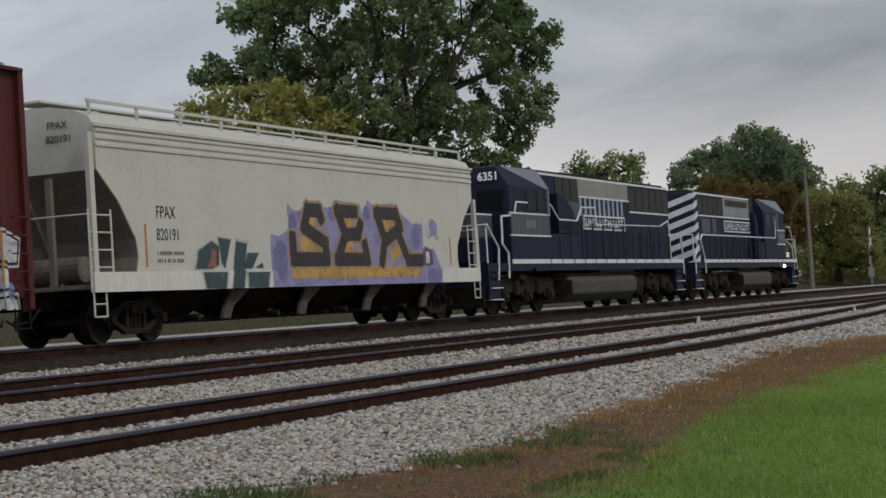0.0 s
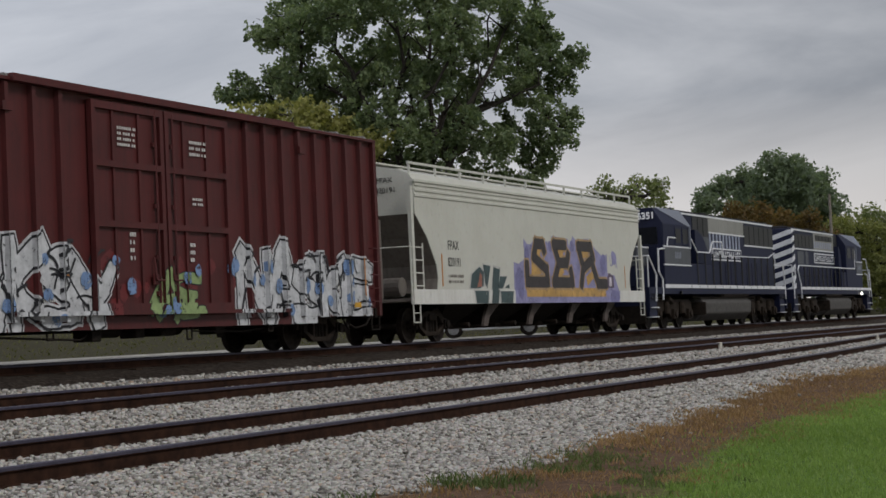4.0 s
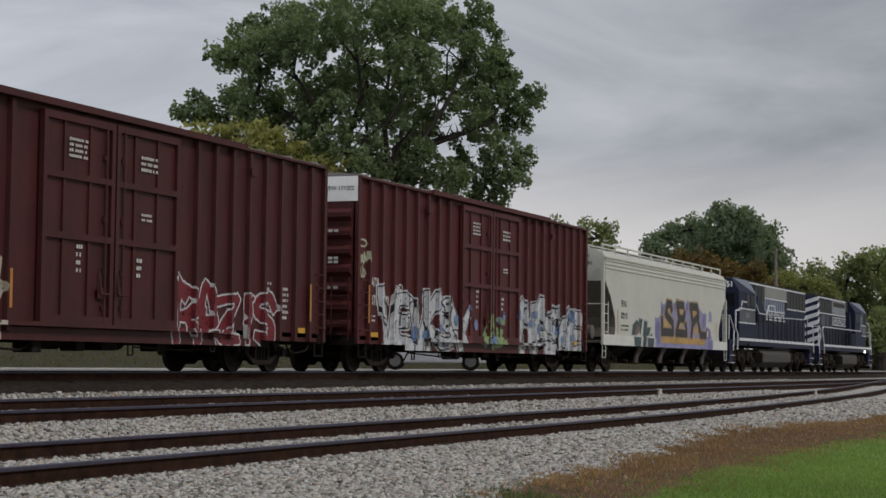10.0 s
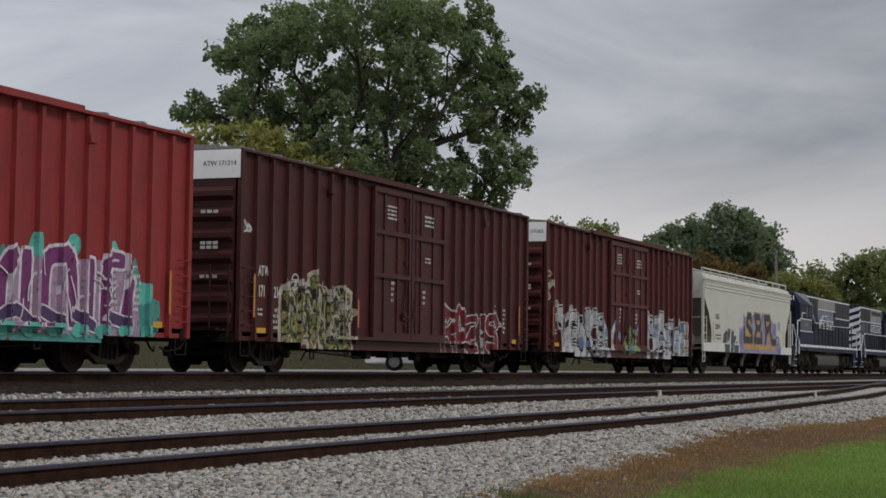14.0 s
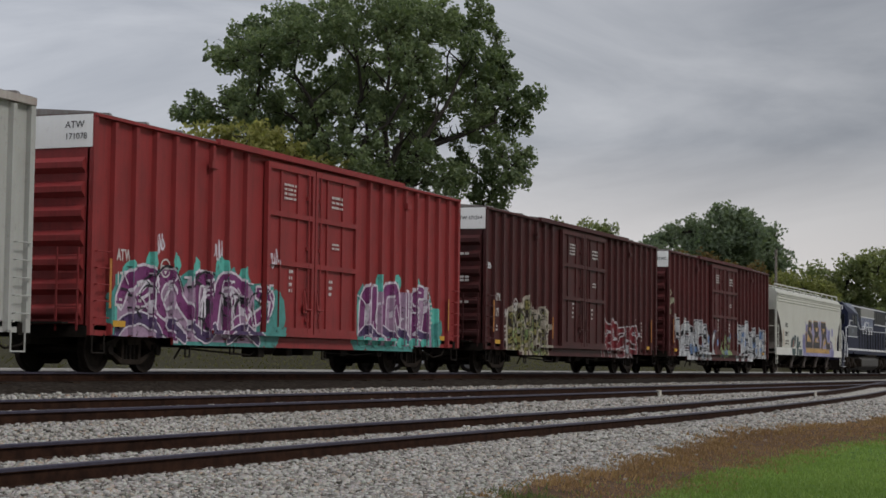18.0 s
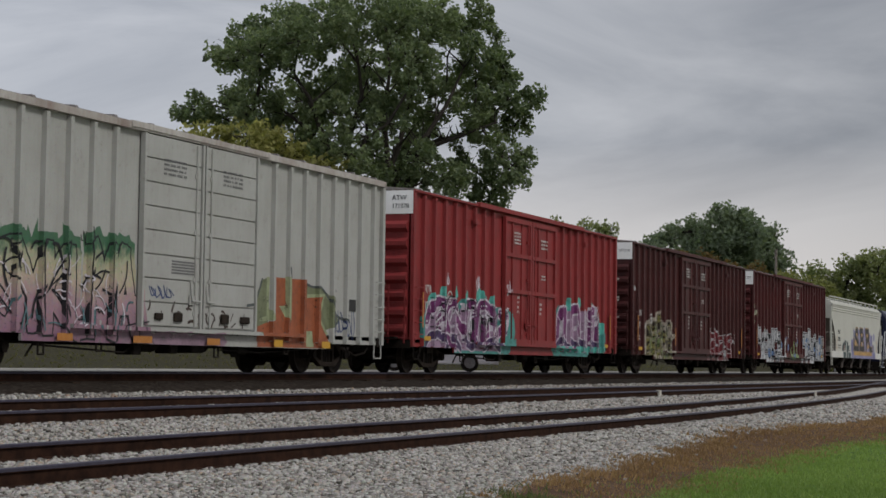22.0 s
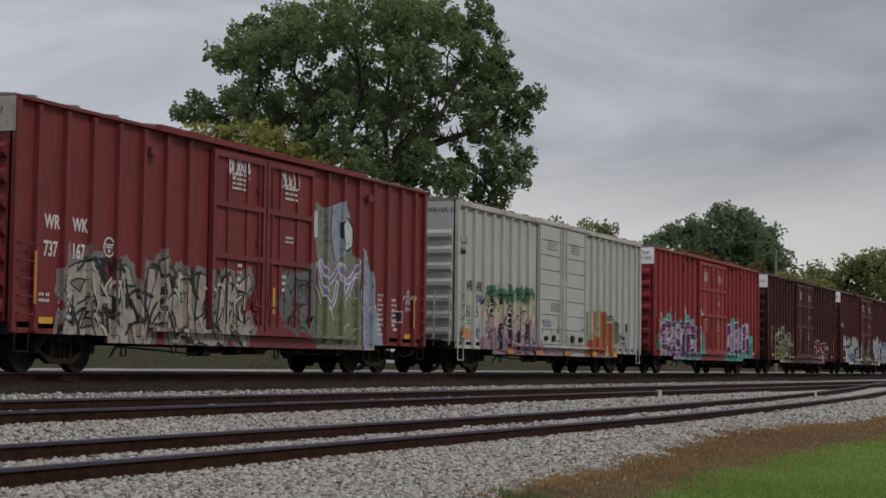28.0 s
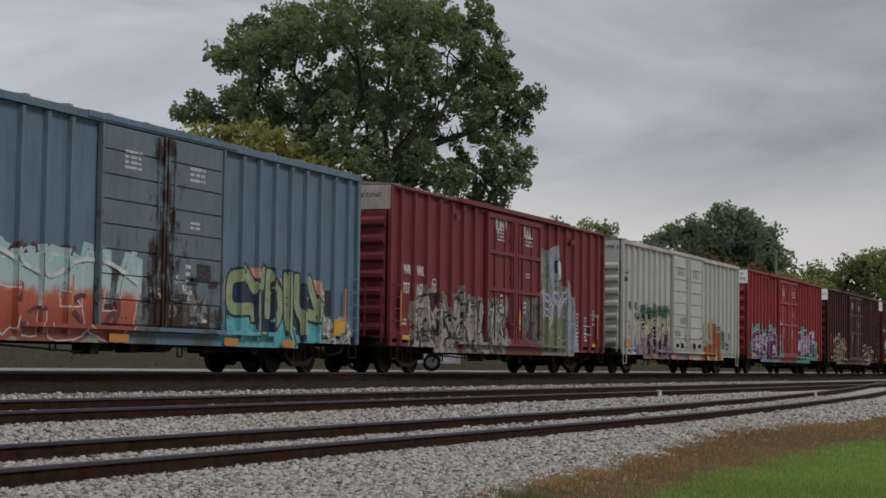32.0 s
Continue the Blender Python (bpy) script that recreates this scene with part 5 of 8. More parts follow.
def tree(name, base, lobes, label, leaf, seed, density=1.0, clump=0.75, size=0.22, per=26, trunk_r=0.35, group="", category="tree", trunks=1, fork=0.22, gaps=(), boughs=()):
    """lobes: (across, up, depth, radius) in metres from the base."""
    rng = np.random.default_rng(seed)
    rnd = random.Random(seed)
    top = tagged(new(name), label, category, group=group)
    top.matrix_basis = Matrix.Translation(base)
    bm = bmesh.new()
    tall = max(l[1] for l in lobes)
    roots = []
    for k in range(trunks):
        off = RIGHT * (k - (trunks - 1) / 2) * 0.9
        a = off * 0.4 + Vector((0, 0, -0.2))
        b = off + Vector((rnd.uniform(-.2, .2), rnd.uniform(-.2, .2), tall * fork))
        rod(bm, a, b, trunk_r / math.sqrt(trunks), 10, trunk_r * 0.75 / math.sqrt(trunks))
        roots.append(b)
    # every mass hangs on the nearest limb below it, so the limbs fork as they rise
    pts = [RIGHT * ac + DEEP * dp + Vector((0, 0, up)) for ac, up, dp, r in lobes]
    order = sorted(range(len(pts)), key=lambda i: min((pts[i] - q).length for q in roots))
    nodes, up_link, load = list(roots), [None] * len(roots), [1] * len(roots)
    where = {}
    for i in order:
        best = min(range(len(nodes)), key=lambda j: (nodes[j] - pts[i]).length + (0.6 * max(0, nodes[j].z - pts[i].z)) + (nodes[j] - roots[0]).length * 0.25)
        where[i] = len(nodes)
        nodes.append(pts[i])
        up_link.append(best)
        load.append(1)
        j = best
        while j is not None:
            load[j] += 1
            j = up_link[j]
    thin = trunk_r / math.sqrt(trunks) * 1.0
    total = max(load)
    for i, (ac, up, dp, r) in enumerate(lobes):
        k = where[i]
        p, q = nodes[up_link[k]], nodes[k]
        ra = max(0.055, thin * math.sqrt(load[k] / total) * 1.1)
        bend = Vector((rnd.uniform(-.12, .12), rnd.uniform(-.12, .12), rnd.uniform(-.05, .12))) * (q - p).length
        mid = (p + q) / 2 + bend
        rod(bm, p, mid, ra, 7, ra * 0.85)
        rod(bm, mid, q, ra * 0.85, 7, ra * 0.6)
        for src in (mid, q, q):
            for j in range(3):
                e = src + Vector((rnd.uniform(-1, 1), rnd.uniform(-1, 1), rnd.uniform(-.3, 1))).normalized() * r * rnd.uniform(.5, 1.0)
                m2 = src.lerp(e, 0.5) + Vector((rnd.uniform(-.1, .1), rnd.uniform(-.1, .1), rnd.uniform(-.1, .1))) * r
                rod(bm, src, m2, max(0.016, ra * 0.4), 5, max(0.012, ra * 0.25))
                rod(bm, m2, e, max(0.012, ra * 0.25), 5, 0.006)
    for path, r in boughs:
        pts = [RIGHT * ac + DEEP * dp + Vector((0, 0, up)) for ac, up, dp in path]
        n = len(pts) - 1
        for k in range(n):
            rod(bm, pts[k], pts[k + 1], r * (1 - 0.75 * k / n), 8, r * (1 - 0.75 * (k + 1) / n))
            for j in range(3):
                e = pts[k + 1] + Vector((rnd.uniform(-1, 1), rnd.uniform(-1, 1), rnd.uniform(-.2, 1))).normalized() * rnd.uniform(.8, 1.9)
                rod(bm, pts[k].lerp(pts[k + 1], rnd.uniform(.4, 1)), e, r * 0.3, 5, 0.015)
    part("trunk", bm, M["bark"], top, "grey bark trunk with limbs")
    cl = []
    for ac, up, dp, r in lobes:
        n = int(density * 9 * (r / clump) ** 2)
        c0 = RIGHT * ac + DEEP * dp + Vector((0, 0, up))
        d = rng.normal(size=(n, 3))
        d /= np.linalg.norm(d, axis=1)[:, None]
        rr = r * rng.uniform(0.15, 1.0, (n, 1)) ** 0.45
        q = np.array(c0)[None, :] + d * rr * np.array([[1, 1, 0.9]])
        for ga, gu, gr in gaps:
            q = q[(q @ np.array(RIGHT) - ga) ** 2 + (q[:, 2] - gu) ** 2 > gr * gr]
        cl.append(np.concatenate([q, rng.uniform(0.45, 1.0, (len(q), 1)) * clump], axis=1))
    crown = new("crown", leaf_mesh("crown", rng, np.concatenate(cl), per, size, leaf))
    crown.parent = top
    return top


def px_lobes(rows, x0, y0, m):
    """Lobes from a sketch in sketch units: across, down, radius; m metres a unit."""
    rnd = random.Random(len(rows))
    return [((x - x0) * m, (y0 - y) * m, rnd.uniform(-0.5, 0.5) * 110 * m, r * m) for x, y, r in rows]


# masses of the crown: across, down, radius, depth
BIG = [(330, 200, 24, 0), (362, 196, 30, -20), (400, 205, 36, 30), (385, 95, 20, 10), (412, 112, 30, -40), (440, 62, 40, 30), (430, 165, 40, 60), (470, 110, 52, -70), (500, 40, 56, 40), (520, 160, 44, 110),
       (460, 205, 48, -60), (545, 90, 62, -120), (580, 20, 62, 90), (615, 120, 52, 150), (660, 40, 66, -130), (650, 110, 48, 30), (720, 10, 62, 60), (715, 90, 50, 140), (770, 55, 58, -110), (740, 130, 50, -150),
       (820, 40, 40, 40), (862, 18, 24, 20), (848, -10, 26, -20), (885, 48, 20, 0), (850, 100, 46, -40), (800, 140, 48, 90), (880, 140, 42, 30), (910, 170, 34, -20), (945, 180, 24, 10), (850, 190, 40, -60), (920, 215, 30, 30), (880, 250, 34, -20), (845, 285, 44, 40),
       (905, 300, 36, -10), (930, 310, 20, 0), (880, 340, 36, 30), (800, 320, 42, -60), (560, 200, 36, -40), (530, 255, 48, 60), (590, 270, 50, -90), (660, 255, 44, 120), (650, 290, 46, -130), (720, 280, 44, 90),
       (745, 215, 38, 140), (760, 290, 40, -80), (690, 190, 36, -60), (620, 340, 60, 80), (710, 350, 60, -60), (790, 390, 50, 30), (560, 330, 50, 40), (480, 260, 40, 20), (860, 390, 36, 0), (640, 400, 60, 0), (740, 410, 60, 60),
       (560, 225, 40, 90), (615, 215, 44, -100), (660, 185, 40, 60), (720, 170, 40, -20), (780, 200, 38, 60), (820, 235, 36, 10), (765, 250, 34, 20), (700, 230, 36, -120), (500, 215, 36, -20), (860, 215, 34, 20), (590, 160, 44, 0), (960, 165, 16, 0), (905, 120, 26, 10), (890, 80, 26, -10), (935, 270, 22, 0)]
GAPS = [(565, 40, 9), (730, 87, 13), (794, 256, 16), (817, 212, 14), (521, 182, 11), (625, 172, 11), (590, 222, 12), (650, 215, 13), (700, 158, 11), (700, 252, 9), (405, 140, 9), (870, 228, 9), (777, 92, 9),
        (510, 236, 9), (794, 176, 10), (475, 170, 8), (835, 165, 9), (680, 105, 8), (610, 75, 7), (540, 130, 8), (768, 240, 9), (858, 255, 8), (870, 60, 10), (640, 25, 7), (835, 245, 10)]
BK = 88 / 3150
LOBES = [((x - 631) * BK, (650 - y) * BK, d * BK, r * BK * 1.10) for x, y, r, d in BIG]
# the main limbs fan out of the lower middle of the crown, with sky beside them
BOUGHS = [([(640, 440), (598, 330), (585, 250), (560, 180), (520, 120)], 0.30), ([(650, 440), (632, 320), (628, 250), (650, 170), (640, 90)], 0.28), ([(668, 440), (690, 330), (718, 250), (735, 170), (760, 110)], 0.30),
         ([(690, 430), (735, 320), (760, 250), (800, 190), (830, 120)], 0.26), ([(715, 330), (770, 262), (830, 238), (890, 215)], 0.20), ([(610, 360), (540, 280), (480, 225), (420, 190)], 0.22), ([(700, 300), (690, 210), (700, 130), (690, 50)], 0.20), ([(600, 300), (560, 235), (500, 190), (450, 130)], 0.18)]
SLITS = [(570, 250, 10), (578, 222, 9), (607, 262, 10), (612, 235, 9), (608, 205, 8), (642, 240, 9), (650, 270, 9), (668, 292, 9), (700, 268, 9), (735, 270, 9), (742, 236, 9), (775, 230, 9), (748, 205, 8), (545, 262, 9), (520, 262, 9), (498, 235, 8), (660, 205, 8), (672, 160, 7), (790, 218, 9), (625, 290, 8),
         (810, 262, 9), (846, 262, 8), (478, 205, 8), (715, 218, 8), (590, 285, 8), (688, 245, 8), (560, 290, 8)]
tree("cottonwood_tree", (79.7, 38.2, 1.4), LOBES, "tall full green cottonwood tree behind the train", M["leaf_green"], 11, density=0.78, clump=0.46, size=0.165, per=30, trunk_r=0.55, trunks=3,
     gaps=[((x - 631) * BK, (650 - y) * BK, r * BK + 0.10) for x, y, r in GAPS] + [((x - 631) * BK, (650 - y) * BK, r * BK * 1.15) for x, y, r in SLITS], boughs=[([((x - 631) * BK, (650 - y) * BK, -1.8 + 0.6 * (k % 3)) for x, y in path], r * 0.75) for k, (path, r) in enumerate(BOUGHS)])


def stand(name, dist, bearing_rows, m_leaf, label, seed, size, clump, density=1.0, per=20, category="tree", base_z=1.6, x0=None):
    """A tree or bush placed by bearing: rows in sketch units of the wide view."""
    xs = [r[0] for r in bearing_rows]
    xc = x0 or sum(xs) / len(xs)
    a = math.atan((xc - 784) / 3150)
    h = radians(67.396) + a
    d = dist / math.cos(a)
    k = dist / 3150
    base = (d * math.sin(h), d * math.cos(h), base_z)
    return tree(name, base, px_lobes(bearing_rows, xc, 652, k), label, m_leaf, seed, density, clump, size, per, trunk_r=0.02 * dist * 0.12, category=category)


stand("yellow_bush", 84, [(300, 272, 26), (345, 262, 30), (395, 256, 32), (440, 258, 34), (490, 268, 34), (535, 288, 32), (575, 312, 30), (440, 320, 60), (530, 350, 60), (360, 330, 60)], M["leaf_yellow"], "yellowing shrubby tree behind the train", 21, 0.20, 0.7, 1.3, 30)
stand("small_tree", 150, [(985, 412, 20), (1045, 408, 22), (1075, 420, 16), (1010, 428, 32), (1055, 430, 34), (965, 432, 26), (1020, 470, 54), (1020, 530, 60)], M["leaf_mid"], "small pale green tree beyond the train", 22, 0.26, 0.9, 0.8, 30)
stand("dark_tree", 190, [(1325, 398, 24), (1272, 394, 28), (1240, 408, 26), (1300, 390, 20), (1365, 415, 30), (1300, 425, 50), (1250, 430, 40), (1355, 455, 42), (1200, 415, 22), (1175, 430, 26), (1155, 450, 22), (1225, 465, 50), (1320, 500, 70), (1378, 470, 20), (1290, 470, 60)], M["leaf_hazed"], "broad dark green tree beyond the line", 23, 0.33, 1.2, 1.5, 40)
stand("rust_bush", 170, [(1200, 470, 24), (1240, 478, 28), (1290, 490, 28), (1330, 490, 22), (1260, 530, 50), (1340, 540, 50), (1190, 530, 40)], M["leaf_rust"], "low rust-brown autumn shrubs beyond the line", 24, 0.28, 1.0, 1.5, 34)
stand("yellow_tree", 175, [(1385, 520, 28), (1410, 510, 30), (1440, 530, 34), (1400, 570, 44), (1450, 590, 40), (1385, 620, 36), (1430, 630, 36), (1470, 630, 36)], M["leaf_olive"], "yellow-green young tree by the road", 25, 0.26, 1.0, 1.5, 34, base_z=2.0)
stand("green_tree", 200, [(1440, 500, 34), (1500, 490, 40), (1545, 480, 40), (1600, 470, 50), (1660, 480, 60), (1500, 560, 70), (1580, 560, 80), (1680, 560, 80), (1450, 570, 50)], M["leaf_mid"], "rounded green tree in the far hedge", 26, 0.34, 1.3, 1.4, 36)
stand("hedge_tree", 185, [(1560, 590, 50), (1640, 580, 60), (1490, 610, 40), (1420, 620, 30), (1720, 570, 70)], M["leaf_mid"], "dark green hedge below the far trees", 27, 0.33, 1.2, 1.5, 36, category="hedge")


def far_woods():
    """Woods along the horizon, all round, as one mass of leaf clumps."""
    rng = np.random.default_rng(5)
    cl = []
    for k in range(520):
        t = rng.uniform(0, math.tau)
        r = rng.uniform(330, 420)
        x, y = r * math.sin(t), r * math.cos(t)
        if abs(y - 17) < 12:
            continue
        h = rng.uniform(7, 13)
        for j in range(16):
            cl.append((x + rng.normal() * 4.5, y + rng.normal() * 4.5, 2 + abs(rng.uniform(0, 1)) * h, rng.uniform(1.5, 3.0)))
    me = leaf_mesh("far_woods", rng, np.array(cl), 9, 1.9, M["leaf_hazed"])
    tagged(new("far_woods", me), "belt of dark green woods along the horizon", "woods", kind="stuff")


far_woods()


# ---------------------------------------------------------------- parked car
def make_car():
    car = tagged(new("white_car"), "white estate car with a lit tail lamp waiting behind the train", "car")
    P = M["car_white"]
    bm = bmesh.new()
    outline = [(-2.35, 0.26), (-2.38, 0.75), (-2.30, 1.0), (-2.15, 1.45), (-1.5, 1.56), (0.2, 1.52), (1.0, 1.05), (2.1, 0.92), (2.35, 0.70), (2.36, 0.28)]
    prism(bm, outline, -0.88, 0.88)
    for v in bm.verts:
        if v.co.z > 1.1:
            v.co.y *= 0.80
    part("body", bm, P, car, "white painted body", bevel=0.06)
    for s in (-1, 1):
        bm = bmesh.new()
        prism(bm, [(-1.95, 1.05), (-1.85, 1.38), (-0.2, 1.42), (-0.2, 1.05)], *sorted((s * 0.90, s * 0.70)))
        part("side_window", bm, M["glass"], car)
        bm = bmesh.new()
        prism(bm, [(-0.1, 1.05), (-0.1, 1.42), (0.25, 1.40), (0.75, 1.08)], *sorted((s * 0.90, s * 0.70)))
        part("side_window", bm, M["glass"], car)
    part("bumper", boxes((-2.44, -2.3, -0.85, 0.85, 0.28, 0.56)), P, car, bevel=0.04)
    part("bumper", boxes((2.3, 2.44, -0.85, 0.85, 0.28, 0.56)), P, car, bevel=0.04)
    for s in (-1, 1):
        part("tail_lamp", boxes((-2.40, -2.26, *sorted((s * 0.89, s * 0.66)), 0.60, 0.74)), M["tail_lamp"], car, "glowing red tail lamp")
        part("headlamp", boxes((2.2, 2.36, *sorted((s * 0.86, s * 0.55)), 0.68, 0.82)), M["glass"], car)
    for x in (-1.38, 1.38):
        for s in (-1, 1):
            bm = bmesh.new()
            lathe_y(bm, [(-0.10, 0.0), (-0.10, 0.30), (-0.06, 0.33), (0.06, 0.33), (0.10, 0.30), (0.10, 0.20), (0.08, 0.0)], s * 0.80, s, 24)
            w = part("wheel", bm, M["under"], car, "black tyre", smooth=False)
            w.matrix_basis = pose(x, 0, 0.33)
            bm = bmesh.new()
            lathe_y(bm, [(0.085, 0.21), (0.108, 0.20), (0.095, 0.05), (0.11, 0.0)], s * 0.80, s, 18)
            part("rim", bm, M["rim"], w, "silver rim")
    return car


M["car_white"] = plain("white_car_paint", (0.62, 0.63, 0.65), (0.70, 0.70, 0.72), 3, 0.25, 0, 0.0)
M["rim"] = plain("silver_rim", (0.14, 0.14, 0.14), (0.25, 0.25, 0.25), 9, 0.4, 0.6, 0.0)
_m, _nt, _b = nodes_of("tail_lamp_glow")
_b.inputs["Base Color"].default_value = (0.5, 0.01, 0.01, 1)
_b.inputs["Emission Color"].default_value = (1.0, 0.05, 0.05, 1)
_b.inputs["Emission Strength"].default_value = 1.8
M["tail_lamp"] = _m
white_car = make_car()
CAR_TURN = math.degrees(math.atan2(RIGHT.y, RIGHT.x))


# ---------------------------------------------------------------- graffiti
GLYPHS = {
    "S": [[(.95, .80), (.70, 1), (.25, .95), (.08, .70), (.80, .42), (.92, .18), (.55, 0), (.05, .10)]],
    "E": [[(.92, .98), (.10, .95), (.08, .05), (.95, 0)], [(.1, .52), (.75, .55)]],
    "R": [[(.08, 0), (.10, .98), (.75, .95), (.88, .72), (.60, .50), (.12, .48)], [(.45, .48), (.98, .0)]],
    "V": [[(.0, 1), (.45, .02), (.62, .1), (1, .95)]],
    "A": [[(.0, 0), (.40, 1), (.60, .96), (1, 0)], [(.2, .36), (.85, .38)]],
    "U": [[(.05, 1), (.08, .2), (.4, 0), (.8, .08), (.92, 1)]],
    "K": [[(.08, 0), (.10, 1)], [(.95, 1), (.15, .5), (1, 0)]],
    "N": [[(.06, 0), (.08, 1), (.88, .05), (.95, 1)]],
    "M": [[(.0, 0), (.12, 1), (.5, .4), (.85, 1), (1, 0)]],
    "O": [[(.5, 0), (.1, .2), (.06, .75), (.45, 1), (.9, .8), (.94, .25), (.5, 0)]],
    "T": [[(0, .95), (1, 1)], [(.5, .95), (.48, 0)]],
    "Z": [[(.05, .95), (.95, 1), (.1, .05), (1, 0)]],
    "D": [[(.1, 0), (.1, 1), (.7, .9), (.95, .5), (.7, .08), (.1, 0)]],
    "Y": [[(.0, 1), (.45, .5), (1, 1)], [(.45, .5), (.5, 0)]],
    "G": [[(.95, .8), (.5, 1), (.1, .75), (.1, .25), (.5, 0), (.92, .2), (.92, .5), (.55, .5)]],
    "I": [[(.5, 0), (.48, 1)]],
    "L": [[(.1, 1), (.08, .05), (.95, 0)]],
    "W": [[(0, 1), (.2, 0), (.5, .7), (.78, 0), (1, 1)]],
}


def stroke(a, b, w):
    """A fat stroke from a to b as one convex outline."""
    dx, dz = b[0] - a[0], b[1] - a[1]
    n = math.hypot(dx, dz) or 1
    ux, uz = dx / n * w / 2, dz / n * w / 2
    px, pz = -uz, ux
    return [(a[0] - ux + px * .8, a[1] - uz + pz * .8), (a[0] - ux - px * .8, a[1] - uz - pz * .8), (a[0] - px, a[1] - pz), (b[0] - px, b[1] - pz),
            (b[0] + ux * .9 - px * .8, b[1] + uz * .9 - pz * .8), (b[0] + ux * .9 + px * .8, b[1] + uz * .9 + pz * .8), (b[0] + px, b[1] + pz), (a[0] + px, a[1] + pz)]


def disc(p, r):
    """A round end for a stroke."""
    return [(p[0] + r * math.cos(i * math.tau / 10), p[1] + r * math.sin(i * math.tau / 10)) for i in range(10)]


def blob(rng, x, z, r, squeeze=1.0, n=9):
    return [(x + r * rng.uniform(.8, 1.15) * math.cos(i * math.tau / n), z + r * squeeze * rng.uniform(.8, 1.15) * math.sin(i * math.tau / n)) for i in range(n)]


def smooth(q, n=4):
    """A soft hand-drawn line through the points."""
    out = []
    for i in range(len(q) - 1):
        p0, p1, p2, p3 = q[max(i - 1, 0)], q[i], q[i + 1], q[min(i + 2, len(q) - 1)]
        for k in range(n):
            t = k / n
            out.append(tuple(0.5 * (2 * p1[j] + (p2[j] - p0[j]) * t + (2 * p0[j] - 5 * p1[j] + 4 * p2[j] - p3[j]) * t * t + (3 * p1[j] - p0[j] - 3 * p2[j] + p3[j]) * t ** 3) for j in (0, 1)))
    out.append(q[-1])
    return out


def spike(rng, x, z0, z1, w):
    return [(x - w, z0), (x + w, z0), (x + w * .5 + rng.uniform(-w, w), z1 - (z1 - z0) * .3), (x + rng.uniform(-w, w), z1), (x - w * .6, z1 - (z1 - z0) * .25)]


def strips_of(style):
    """Faces of a car's near side that take paint: x0, x1, z0, z1, y, and a second y where the face turns inwards."""
    if style == "hopper":
        return [(-9.3, 9.3, 1.36, 4, -1.572), (-9.3, 9.3, 0.98, 1.36, -1.602)]
    spots = post_spots(style)
    out, edge = [], -9.25
    for x in spots:
        out.append((edge, x - POST_IN, 0.72, 5, -1.467))
        out.append((x - POST_IN, x - POST_OUT, 0.74, 4.9, -1.467, -1.572))
        out.append((x - POST_OUT, x + POST_OUT, 0.74, 4.9, -1.572))
        edge = x + POST_IN
        if abs(x - (spots[len(spots) // 2 - 1])) < 1e-6:
            out.append((edge, -2.42, 0.72, 5, -1.467))
            if style != "panelled":
                for a, b in ((-2.40, -0.03), (0.03, 2.40)):
                    s1, s2 = a + (b - a) * .30, a + (b - a) * .66
                    out += [(a, a + .12, .92, 4.8, -1.617), (b - .12, b, .92, 4.8, -1.617), (s1 - .035, s1 + .035, 1.06, 4.7, -1.587), (s2 - .035, s2 + .035, 1.06, 4.7, -1.587),
                            (a + .12, s1 - .035, 1.06, 4.7, -1.542), (s1 + .035, s2 - .035, 1.06, 4.7, -1.542), (s2 + .035, b - .12, 1.06, 4.7, -1.542)]
            else:
                for a, b in ((-2.40, -0.03), (0.03, 2.40)):
                    for k in range(8):
                        out.append((a + .09, b - .09, .96 + k * .487, 1.422 + k * .487, -1.582))
            edge = 2.42
    out.append((edge, 9.25, 0.72, 5, -1.467))
    out.append((-4.8, 4.8, 0.84, 0.92, -1.642))
    if style != "panelled":
        for a, b in ((-2.28, -0.15), (0.15, 2.28)):
            out += [(a, b, .92, 1.06, -1.617), (a, b, 2.49, 2.61, -1.617)]
    out.append((-2.42, 2.42, 0.72, 0.84, -1.467))
    out.append((-6.2, 6.2, 0.58, 0.72, -1.487))
    return out


def lay(polys, strips, lift, name, mat, parent, label=""):
    verts, faces = [], []
    for x0, x1, z0, z1, y, *turn in strips:
        y_end = turn[0] if turn else y
        for idx, p in enumerate(polys):
            xs, zs = [q[0] for q in p], [q[1] for q in p]
            if max(xs) <= x0 or min(xs) >= x1 or max(zs) <= z0 or min(zs) >= z1:
                continue
            c = p
            for axis, lim, less in ((0, x1, True), (0, x0, False), (1, z1, True), (1, z0, False)):
                c = clip(c, axis, lim, less)
                if len(c) < 3:
                    break
            if len(c) < 3:
                continue
            i = len(verts)
            # later strokes lie a hair over earlier ones
            h = 0.35 * lift + 0.00002 * (idx % 60)
            verts += [(x - (h if turn else 0), y + (y_end - y) * (x - x0) / (x1 - x0) - (0 if turn else h), z) for x, z in c]
            faces.append(list(range(i, i + len(c))))
    me = bpy.data.meshes.new(name)
    me.from_pydata(verts, [], faces)
    me.materials.append(mat)
    ob = new(name, me)
    ob.parent = parent
    return tagged(ob, label, kind="stuff")


